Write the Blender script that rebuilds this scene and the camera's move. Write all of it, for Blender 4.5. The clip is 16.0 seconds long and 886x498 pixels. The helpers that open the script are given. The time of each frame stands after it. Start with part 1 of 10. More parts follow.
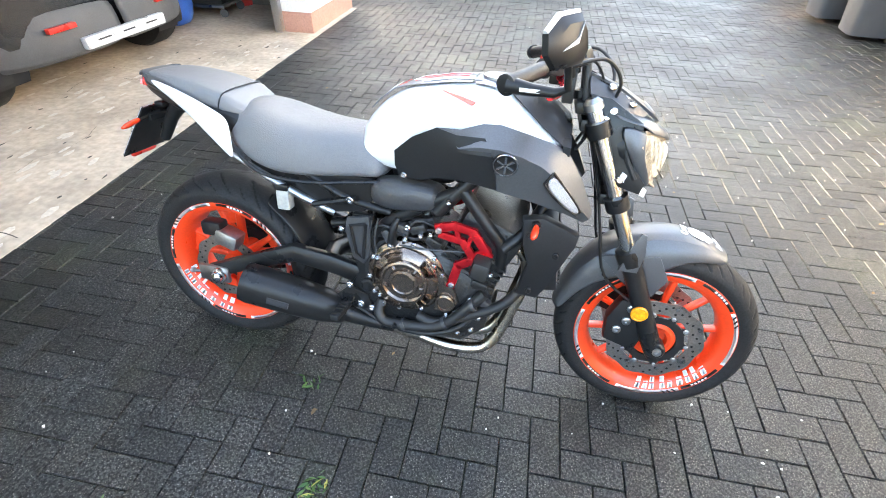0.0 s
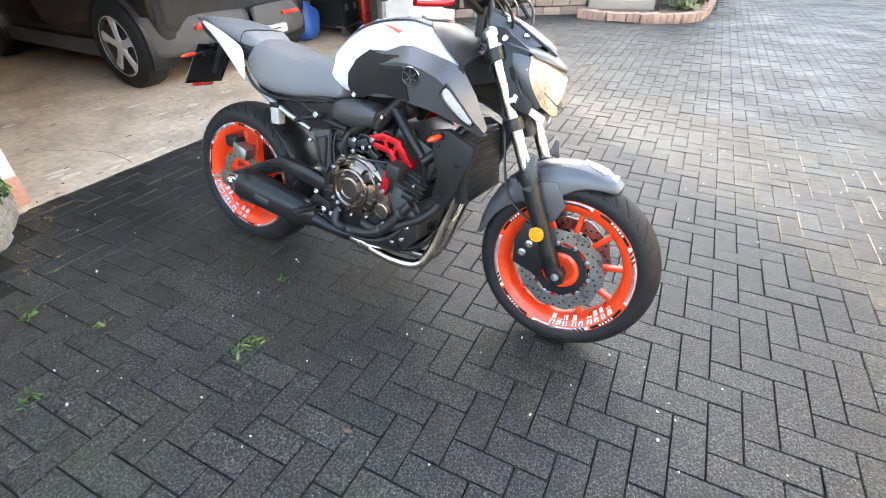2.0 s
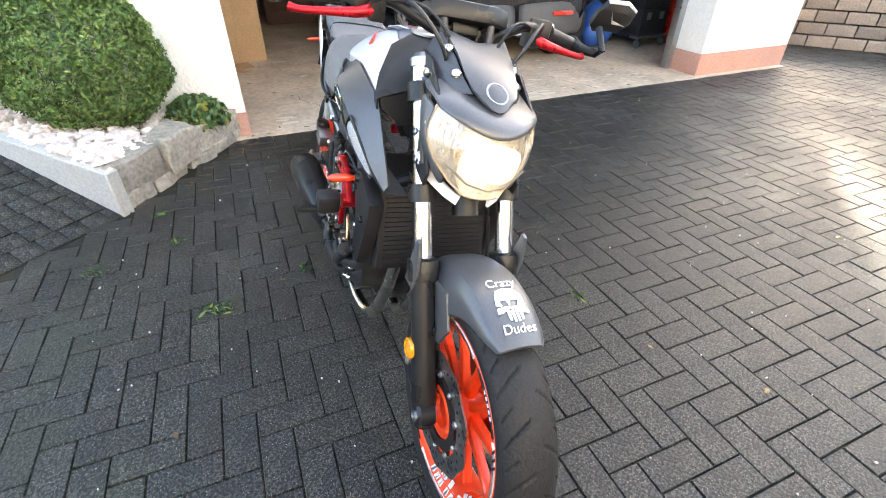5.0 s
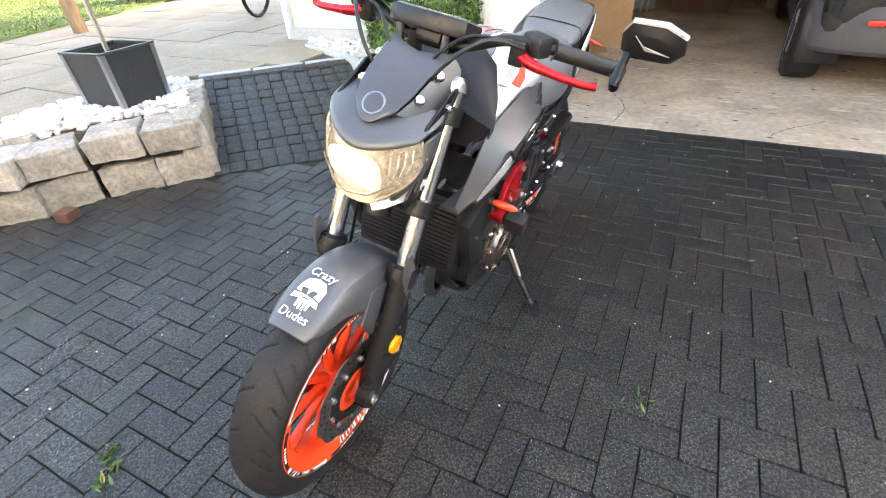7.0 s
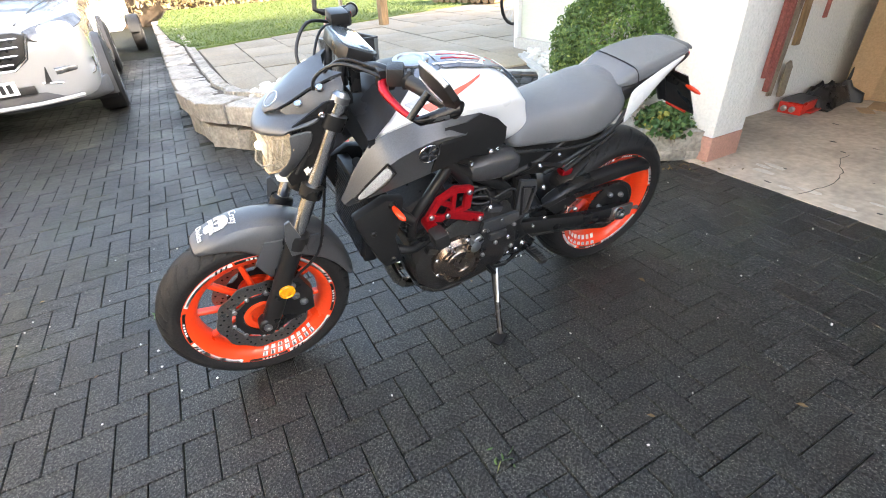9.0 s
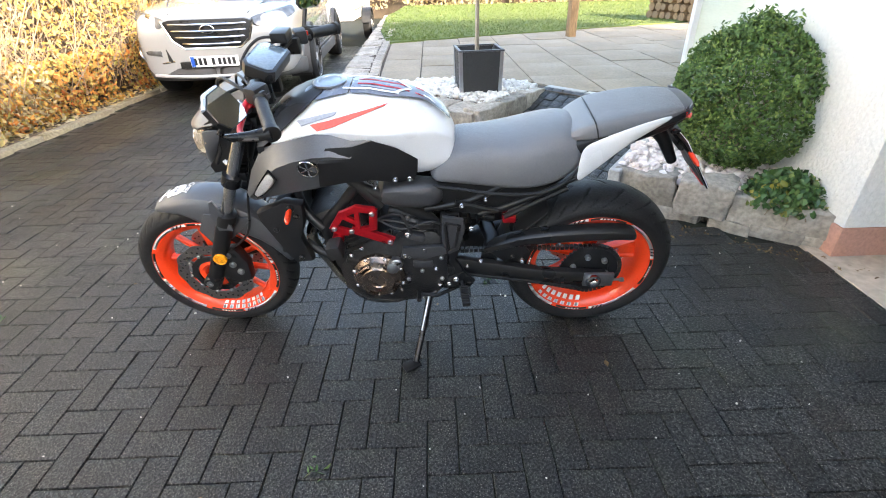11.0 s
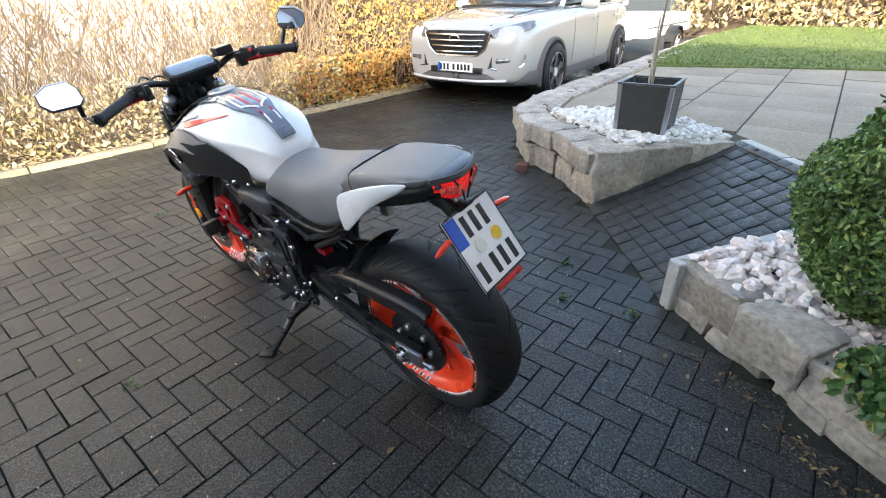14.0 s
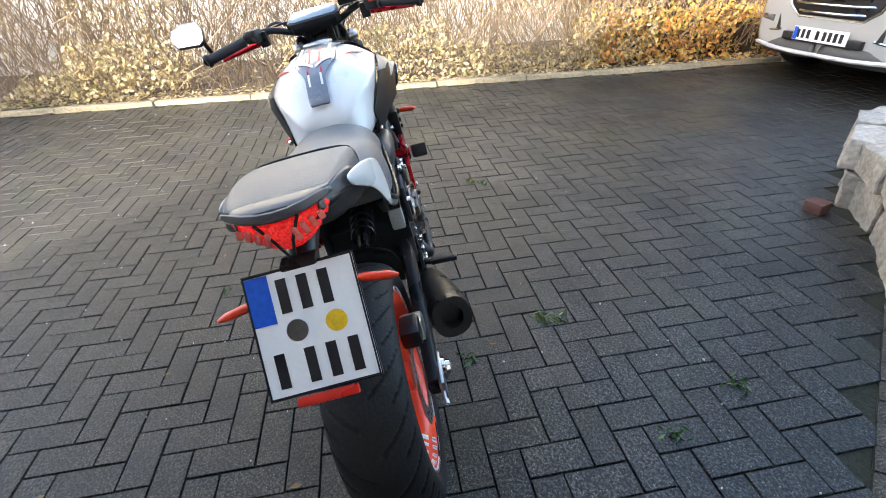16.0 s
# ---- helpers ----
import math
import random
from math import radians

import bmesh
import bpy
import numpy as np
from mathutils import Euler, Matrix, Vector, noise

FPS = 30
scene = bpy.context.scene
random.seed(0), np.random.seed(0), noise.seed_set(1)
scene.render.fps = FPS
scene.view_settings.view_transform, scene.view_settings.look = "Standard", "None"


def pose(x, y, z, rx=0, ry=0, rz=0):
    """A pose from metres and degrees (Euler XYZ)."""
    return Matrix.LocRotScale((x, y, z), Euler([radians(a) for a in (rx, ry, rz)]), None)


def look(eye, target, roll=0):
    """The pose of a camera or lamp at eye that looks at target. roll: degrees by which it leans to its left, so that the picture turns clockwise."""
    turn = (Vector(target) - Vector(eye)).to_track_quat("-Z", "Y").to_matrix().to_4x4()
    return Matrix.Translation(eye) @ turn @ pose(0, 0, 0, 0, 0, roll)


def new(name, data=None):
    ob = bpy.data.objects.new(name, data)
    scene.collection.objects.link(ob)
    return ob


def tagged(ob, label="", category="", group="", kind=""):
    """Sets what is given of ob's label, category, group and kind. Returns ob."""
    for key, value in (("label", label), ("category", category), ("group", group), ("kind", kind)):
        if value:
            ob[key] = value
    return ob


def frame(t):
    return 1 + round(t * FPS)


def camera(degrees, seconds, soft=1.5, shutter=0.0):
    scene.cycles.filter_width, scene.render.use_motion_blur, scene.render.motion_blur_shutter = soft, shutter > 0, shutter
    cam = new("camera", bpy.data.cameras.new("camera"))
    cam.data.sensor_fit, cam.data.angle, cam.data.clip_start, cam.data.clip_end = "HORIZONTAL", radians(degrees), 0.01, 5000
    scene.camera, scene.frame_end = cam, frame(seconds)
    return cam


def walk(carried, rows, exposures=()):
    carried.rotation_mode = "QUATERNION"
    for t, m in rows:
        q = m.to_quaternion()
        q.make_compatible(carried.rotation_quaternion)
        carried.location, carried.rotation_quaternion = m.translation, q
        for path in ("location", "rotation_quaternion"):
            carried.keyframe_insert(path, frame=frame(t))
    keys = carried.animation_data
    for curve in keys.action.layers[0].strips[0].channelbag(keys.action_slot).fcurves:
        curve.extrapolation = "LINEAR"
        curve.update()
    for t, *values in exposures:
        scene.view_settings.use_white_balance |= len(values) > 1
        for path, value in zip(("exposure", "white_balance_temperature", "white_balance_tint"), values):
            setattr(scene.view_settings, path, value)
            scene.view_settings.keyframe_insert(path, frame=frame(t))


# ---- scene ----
cam = camera(87.3, 16.0, 1.0)
PATH = [
    (0, (1.013, -1.064, 1.426), (0.645, 0.43, 0.148), 1.5),
    (0.5, (1.199, -1.179, 1.398), (0.576, 0.31, 0.218), -0.7),
    (1, (1.402, -1.286, 1.331), (0.673, 0.164, 0.162), -1.7),
    (1.5, (1.649, -1.276, 1.249), (0.889, 0.128, 0.044), -0.8),
    (2, (1.71, -1.243, 1.243), (0.879, 0.17, 0.098), 0.0),
    (2.5, (1.683, -1.139, 1.227), (0.758, 0.281, 0.165), 0.9),
    (3, (1.714, -1.006, 1.21), (0.691, 0.365, 0.173), 1.3),
    (3.5, (1.885, -0.831, 1.211), (0.719, 0.423, 0.179), 0.7),
    (3.7, (1.93, -0.761, 1.213), (0.692, 0.42, 0.176), 0.7),
    (5.8, (2.055, 0.155, 1.219), (0.448, 0.136, 0.028), -1.3),
    (6, (2.032, 0.246, 1.236), (0.434, 0.061, 0.047), -1.8),
    (6.5, (2.027, 0.532, 1.251), (0.527, -0.108, 0.094), -3.5),
    (7, (1.926, 0.748, 1.229), (0.553, -0.136, 0.074), -4.1),
    (7.5, (1.809, 0.963, 1.244), (0.567, -0.14, 0.13), -4.2),
    (8, (1.689, 1.212, 1.244), (0.634, -0.092, 0.155), -4.0),
    (8.2, (1.627, 1.264, 1.235), (0.651, -0.102, 0.146), -4.4),
    (10.3, (0.8, 1.596, 1.246), (0.633, -0.095, 0.192), -0.8),
    (10.5, (0.721, 1.577, 1.261), (0.615, -0.119, 0.206), -1.0),
    (11, (0.457, 1.58, 1.268), (0.556, -0.133, 0.24), -1.6),
    (11.5, (0.204, 1.536, 1.266), (0.539, -0.152, 0.247), -1.6),
    (12, (-0.042, 1.396, 1.265), (0.456, -0.257, 0.254), -1.2),
    (12.5, (-0.285, 1.298, 1.267), (0.389, -0.312, 0.29), -1.3),
    (13, (-0.505, 1.217, 1.279), (0.396, -0.287, 0.316), -1.1),
    (13.5, (-0.701, 1.05, 1.267), (0.352, -0.348, 0.3), -0.9),
    (14, (-0.876, 0.894, 1.278), (0.324, -0.383, 0.315), -1.5),
    (14.5, (-0.987, 0.713, 1.292), (0.395, -0.372, 0.337), -1.9),
    (15, (-0.964, 0.428, 1.269), (0.539, -0.462, 0.296), -1.9),
    (15.5, (-0.916, 0.165, 1.25), (0.716, -0.388, 0.235), -2.9),
    (16, (-0.836, -0.087, 1.234), (0.844, -0.212, 0.157), -3.0),
]
walk(cam, [(t, look(eye, target, roll)) for t, eye, target, roll in PATH],
     [(0, 4.05, 7350, 11), (2.5, 3.8, 7400, 12), (6.5, 3.6, 7450, 12), (8, 3.55, 7500, 13), (11, 3.22, 7100, 11), (13.5, 2.86, 6850, 10), (16, 2.99, 6700, 10)])

# ---- light ----
world = bpy.data.worlds.new("sky")
scene.world = world
world.use_nodes = True
sky = world.node_tree.nodes.new("ShaderNodeTexSky")
sky.sky_type, sky.sun_disc = "NISHITA", False
SUN_FROM = Vector((-0.72, 0.69, 0.35)).normalized()
sky.sun_elevation = math.asin(SUN_FROM.z)
sky.sun_rotation = math.atan2(SUN_FROM.x, SUN_FROM.y)
sky.air_density, sky.dust_density, sky.ozone_density = 1.0, 2.5, 1.0
background = world.node_tree.nodes["Background"]
background.inputs["Strength"].default_value = 0.15
world.node_tree.links.new(sky.outputs[0], background.inputs["Color"])
sun = new("sun", bpy.data.lights.new("sun", "SUN"))
sun.data.energy, sun.data.angle, sun.data.color = 2.1, radians(2.6), (1.0, 0.92, 0.8)
sun.matrix_world = look(SUN_FROM * 30, (0, 0, 0))


# ---- materials ----
def material(name, color, rough=0.5, metal=0.0, other=None, scale=8.0, amount=0.5, fine=120.0, fine_amount=0.12, bump=0.0,
             bump_scale=None, island=0.0, piece=0.0, coat=0.0, rough_var=0.1, stretch=(1, 1, 1)):
    """Principled surface: two colours mixed by broad noise, fine grain in value, roughness wear and relief."""
    m = bpy.data.materials.new(name)
    m.use_nodes = True
    n, l = m.node_tree.nodes, m.node_tree.links
    b = n["Principled BSDF"]
    tc = n.new("ShaderNodeTexCoord")
    mp = n.new("ShaderNodeMapping")
    mp.inputs["Scale"].default_value = stretch
    l.new(tc.outputs["Object"], mp.inputs["Vector"])
    big = n.new("ShaderNodeTexNoise")
    big.inputs["Scale"].default_value, big.inputs["Detail"].default_value = scale, 5
    l.new(mp.outputs[0], big.inputs["Vector"])
    small = n.new("ShaderNodeTexNoise")
    small.inputs["Scale"].default_value, small.inputs["Detail"].default_value = fine, 4
    l.new(mp.outputs[0], small.inputs["Vector"])
    ramp = n.new("ShaderNodeMapRange")
    ramp.inputs["From Min"].default_value, ramp.inputs["From Max"].default_value = 0.5 - 0.25, 0.5 + 0.25
    ramp.inputs["To Max"].default_value = amount
    l.new(big.outputs["Fac"], ramp.inputs["Value"])
    mix = n.new("ShaderNodeMix")
    mix.data_type = "RGBA"
    mix.inputs["A"].default_value = (*color, 1)
    mix.inputs["B"].default_value = (*(other or [c * 0.8 for c in color]), 1)
    l.new(ramp.outputs[0], mix.inputs["Factor"])
    val = n.new("ShaderNodeMapRange")
    val.inputs["From Min"].default_value, val.inputs["From Max"].default_value = 0.32, 0.68
    val.inputs["To Min"].default_value, val.inputs["To Max"].default_value = 1 - fine_amount, 1 + fine_amount
    l.new(small.outputs["Fac"], val.inputs["Value"])
    last = val.outputs[0]
    for k, source in ((island, "ShaderNodeNewGeometry"), (piece, "ShaderNodeObjectInfo")):
        if k:
            info = n.new(source)
            r = n.new("ShaderNodeMapRange")
            r.inputs["To Min"].default_value, r.inputs["To Max"].default_value = 1 - k, 1 + k
            l.new(info.outputs["Random Per Island" if source.endswith("Geometry") else "Random"], r.inputs["Value"])
            mul = n.new("ShaderNodeMath")
            mul.operation = "MULTIPLY"
            l.new(last, mul.inputs[0])
            l.new(r.outputs[0], mul.inputs[1])
            last = mul.outputs[0]
    hsv = n.new("ShaderNodeHueSaturation")
    l.new(mix.outputs["Result"], hsv.inputs["Color"])
    l.new(last, hsv.inputs["Value"])
    l.new(hsv.outputs[0], b.inputs["Base Color"])
    rr = n.new("ShaderNodeMapRange")
    rr.inputs["From Min"].default_value, rr.inputs["From Max"].default_value = 0.3, 0.7
    rr.inputs["To Min"].default_value, rr.inputs["To Max"].default_value = max(0.02, rough - rough_var), min(1, rough + rough_var)
    l.new(big.outputs["Fac"], rr.inputs["Value"])
    l.new(rr.outputs[0], b.inputs["Roughness"])
    b.inputs["Metallic"].default_value = metal
    b.inputs["Coat Weight"].default_value = coat
    if bump:
        bp = n.new("ShaderNodeBump")
        bp.inputs["Strength"].default_value, bp.inputs["Distance"].default_value = bump, 0.01
        src = small
        if bump_scale:
            src = n.new("ShaderNodeTexNoise")
            src.inputs["Scale"].default_value, src.inputs["Detail"].default_value = bump_scale, 6
            l.new(mp.outputs[0], src.inputs["Vector"])
        l.new(src.outputs["Fac"], bp.inputs["Height"])
        l.new(bp.outputs[0], b.inputs["Normal"])
    return m


def ramp_material(name, stops, rough=0.7, sheen_through=0.0, fine=40.0):
    """Leaves and pebbles: each island takes its own colour from a ramp."""
    m = bpy.data.materials.new(name)
    m.use_nodes = True
    n, l = m.node_tree.nodes, m.node_tree.links
    b = n["Principled BSDF"]
    g = n.new("ShaderNodeNewGeometry")
    r = n.new("ShaderNodeValToRGB")
    r.color_ramp.elements[0].position, r.color_ramp.elements[0].color = stops[0][0], (*stops[0][1], 1)
    r.color_ramp.elements[1].position, r.color_ramp.elements[1].color = stops[-1][0], (*stops[-1][1], 1)
    for p, c in stops[1:-1]:
        e = r.color_ramp.elements.new(p)
        e.color = (*c, 1)
    l.new(g.outputs["Random Per Island"], r.inputs[0])
    tc = n.new("ShaderNodeTexCoord")
    t = n.new("ShaderNodeTexNoise")
    t.inputs["Scale"].default_value = fine
    l.new(tc.outputs["Object"], t.inputs["Vector"])
    v = n.new("ShaderNodeMapRange")
    v.inputs["To Min"].default_value, v.inputs["To Max"].default_value = 0.7, 1.3
    l.new(t.outputs["Fac"], v.inputs["Value"])
    h = n.new("ShaderNodeHueSaturation")
    l.new(r.outputs[0], h.inputs["Color"])
    l.new(v.outputs[0], h.inputs["Value"])
    l.new(h.outputs[0], b.inputs["Base Color"])
    b.inputs["Roughness"].default_value = rough
    if sheen_through:
        tr = n.new("ShaderNodeBsdfTranslucent")
        l.new(h.outputs[0], tr.inputs["Color"])
        ms = n.new("ShaderNodeMixShader")
        ms.inputs[0].default_value = sheen_through
        l.new(b.outputs[0], ms.inputs[1])
        l.new(tr.outputs[0], ms.inputs[2])
        l.new(ms.outputs[0], n["Material Output"].inputs["Surface"])
    return m


def mesh_from(bm, name, smooth=38):
    bmesh.ops.recalc_face_normals(bm, faces=bm.faces)
    for f in bm.faces:
        f.smooth = True
    for e in bm.edges:
        if len(e.link_faces) == 2 and e.calc_face_angle(0) > radians(smooth):
            e.smooth = False
    me = bpy.data.meshes.new(name)
    bm.to_mesh(me)
    bm.free()
    return me


def part(name, bm, mat, parent=None, label="", smooth=38, sub=0, kind="", m=None):
    """Links a bmesh as one mesh object, under a thing or a part."""
    ob = new(name, mesh_from(bm, name, smooth))
    ob.data.materials.append(mat)
    if parent:
        ob.parent = parent
    if m:
        ob.matrix_basis = m
    if sub:
        s = ob.modifiers.new("round", "SUBSURF")
        s.levels = s.render_levels = sub
    return tagged(ob, label, kind=kind)


def thing(name, label, category, m=None, group=""):
    ob = new(name)
    ob.empty_display_size = 0.1
    if m:
        ob.matrix_basis = m
    return tagged(ob, label, category, group)


def structure(name, bm, mat, label="", smooth=38):
    return part(name, bm, mat, None, label, smooth, kind="structure")


def box(bm, x0, x1, y0, y1, z0, z1, bevel=0.0, m=None):
    r = bmesh.ops.create_cube(bm, size=1)
    mm = Matrix.Translation(((x0 + x1) / 2, (y0 + y1) / 2, (z0 + z1) / 2)) @ Matrix.Diagonal((abs(x1 - x0), abs(y1 - y0), abs(z1 - z0), 1))
    bmesh.ops.transform(bm, matrix=mm, verts=r["verts"])
    vs = r["verts"]
    if bevel:
        es = list({e for v in vs for e in v.link_edges})
        k = bmesh.ops.bevel(bm, geom=es, offset=bevel, segments=2, affect="EDGES", profile=0.6)
        vs = list({v for f in k["faces"] for v in f.verts} | {v for v in vs if v.is_valid})
    if m:
        bmesh.ops.transform(bm, matrix=m, verts=[v for v in vs if v.is_valid])
    return bm


def loft(bm, rings, caps=True, closed=True):
    rows = [[bm.verts.new(p) for p in ring] for ring in rings]
    n = len(rows[0])
    for a, b in zip(rows, rows[1:]):
        for i in range(n if closed else n - 1):
            j = (i + 1) % n
            bm.faces.new((a[i], a[j], b[j], b[i]))
    if caps:
        bm.faces.new(rows[0][::-1])
        bm.faces.new(rows[-1])
    return bm


def ring(center, u, v, ru, rv, n=16, power=2.0):
    """Points round center in the plane of u and v; a power over 2 squares the ring off."""
    out = []
    for i in range(n):
        a = 2 * math.pi * i / n
        ca, sa = math.cos(a), math.sin(a)
        x = math.copysign(abs(ca) ** (2 / power), ca) * ru
        y = math.copysign(abs(sa) ** (2 / power), sa) * rv
        out.append(Vector(center) + Vector(u) * x + Vector(v) * y)
    return out


def tube(bm, pts, r, n=10, smooth_steps=0, caps=True):
    """A round bar along points; r is one radius or one for each point."""
    pts = [Vector(p) for p in pts]
    rs = list(r) if isinstance(r, (list, tuple)) else [r] * len(pts)
    if smooth_steps:
        fine, fr = [], []
        for i in range(len(pts) - 1):
            p0, p1, p2, p3 = pts[max(i - 1, 0)], pts[i], pts[i + 1], pts[min(i + 2, len(pts) - 1)]
            for k in range(smooth_steps):
                t = k / smooth_steps
                fine.append(0.5 * ((2 * p1) + (p2 - p0) * t + (2 * p0 - 5 * p1 + 4 * p2 - p3) * t * t + (3 * p1 - p0 - 3 * p2 + p3) * t ** 3))
                fr.append(rs[i] * (1 - t) + rs[i + 1] * t)
        pts, rs = fine + [pts[-1]], fr + [rs[-1]]
    rings, up = [], None
    for i, p in enumerate(pts):
        d = (pts[min(i + 1, len(pts) - 1)] - pts[max(i - 1, 0)]).normalized()
        if up is None:
            up = d.orthogonal().normalized()
        up = (up - d * up.dot(d)).normalized()
        rings.append(ring(p, up, d.cross(up), rs[i], rs[i], n))
    return loft(bm, rings, caps)


def lathe(bm, profile, n=32, axis="Y", center=(0, 0, 0), caps=False):
    """Turns (along, radius) pairs round an axis."""
    rings = []
    for h, r in profile:
        pts = []
        for i in range(n):
            a = 2 * math.pi * i / n
            c, s = r * math.cos(a), r * math.sin(a)
            p = {"Y": (c, h, s), "Z": (c, s, h), "X": (h, c, s)}[axis]
            pts.append(Vector(center) + Vector(p))
        rings.append(pts)
    return loft(bm, rings, caps)


def prism(bm, pts, axis, a0, a1, bevel=0.0):
    """Extrudes an outline given in the two other axes, from a0 to a1 along the axis."""
    def at(p, a):
        return {"Y": (p[0], a, p[1]), "X": (a, p[0], p[1]), "Z": (p[0], p[1], a)}[axis]
    lo = [bm.verts.new(at(p, a0)) for p in pts]
    hi = [bm.verts.new(at(p, a1)) for p in pts]
    n = len(pts)
    faces = [bm.faces.new(lo), bm.faces.new(hi[::-1])]
    for i in range(n):
        faces.append(bm.faces.new((lo[i], hi[i], hi[(i + 1) % n], lo[(i + 1) % n])))
    if bevel:
        es = list({e for f in faces[:2] for e in f.edges})
        bmesh.ops.recalc_face_normals(bm, faces=faces)
        bmesh.ops.bevel(bm, geom=es, offset=bevel, segments=2, affect="EDGES", profile=0.6)
    return bm


def soup(name, verts, faces, mat, label="", category="", kind="stuff", smooth=False):
    me = bpy.data.meshes.new(name)
    me.from_pydata(verts, [], faces)
    if smooth:
        me.polygons.foreach_set("use_smooth", [True] * len(me.polygons))
    me.materials.append(mat)
    ob = new(name, me)
    return tagged(ob, label, category, kind=kind)


def leaves(name, centers, size, mat, rng, label, category, flat=0.0, parent=None, elong=1.6, out=None):
    """A cloud of small folded leaves at the given places. out: directions that the leaves roughly face."""
    n = len(centers)
    c = np.asarray(centers)
    nrm = rng.normal(size=(n, 3))
    if out is not None:
        nrm = nrm * (1 - flat) + np.asarray(out) * 2 * flat
    nrm /= np.linalg.norm(nrm, axis=1)[:, None]
    t = np.cross(nrm, rng.normal(size=(n, 3)))
    t /= np.linalg.norm(t, axis=1)[:, None]
    b = np.cross(nrm, t)
    s = size * rng.uniform(0.6, 1.35, n)[:, None]
    v = np.empty((n, 6, 3))
    v[:, 0] = c - t * s * elong * 0.5
    v[:, 1] = c - b * s * 0.42 + nrm * s * 0.14 - t * s * 0.1
    v[:, 2] = c + b * s * 0.42 + nrm * s * 0.14 - t * s * 0.1
    v[:, 3] = c + t * s * elong * 0.5
    v[:, 4] = c - b * s * 0.3 + nrm * s * 0.1 + t * s * elong * 0.25
    v[:, 5] = c + b * s * 0.3 + nrm * s * 0.1 + t * s * elong * 0.25
    base = np.arange(n) * 6
    f = np.stack([base[:, None] + np.array([0, 3, 4, 1]), base[:, None] + np.array([0, 2, 5, 3])], 1).reshape(-1, 4)
    ob = soup(name, v.reshape(-1, 3).tolist(), f.tolist(), mat, label, category)
    if parent:
        ob.parent = parent
        del ob["kind"]
    return ob


def pebble_verts(rng, n, size, lump=0.3):
    """Rough stones round their own middle, as an icosahedron pushed about."""
    g = (1 + 5 ** 0.5) / 2
    ico = np.array([(-1, g, 0), (1, g, 0), (-1, -g, 0), (1, -g, 0), (0, -1, g), (0, 1, g), (0, -1, -g), (0, 1, -g), (g, 0, -1), (g, 0, 1), (-g, 0, -1), (-g, 0, 1)])
    ico /= np.linalg.norm(ico[0])
    faces = np.array([(0, 11, 5), (0, 5, 1), (0, 1, 7), (0, 7, 10), (0, 10, 11), (1, 5, 9), (5, 11, 4), (11, 10, 2), (10, 7, 6), (7, 1, 8),
                      (3, 9, 4), (3, 4, 2), (3, 2, 6), (3, 6, 8), (3, 8, 9), (4, 9, 5), (2, 4, 11), (6, 2, 10), (8, 6, 7), (9, 8, 1)])
    v = ico[None] * (1 + rng.uniform(-lump, lump, (n, 12, 1)))
    v = v * (size * rng.uniform(0.55, 1.25, (n, 1, 1))) * rng.uniform(0.65, 1.25, (n, 1, 3))
    a = rng.uniform(0, 6.28, n)
    rot = np.zeros((n, 3, 3))
    rot[:, 0, 0], rot[:, 0, 1], rot[:, 1, 0], rot[:, 1, 1], rot[:, 2, 2] = np.cos(a), -np.sin(a), np.sin(a), np.cos(a), 1
    v = np.einsum("nij,nkj->nki", rot, v)
    f = (np.arange(n) * 12)[:, None, None] + faces[None]
    return v, f.reshape(-1, 3)


def inside(p, poly):
    hit, n = False, len(poly)
    for i in range(n):
        (x0, y0), (x1, y1) = poly[i][:2], poly[(i + 1) % n][:2]
        if (y0 > p[1]) != (y1 > p[1]) and p[0] < (x1 - x0) * (p[1] - y0) / (y1 - y0) + x0:
            hit = not hit
    return hit


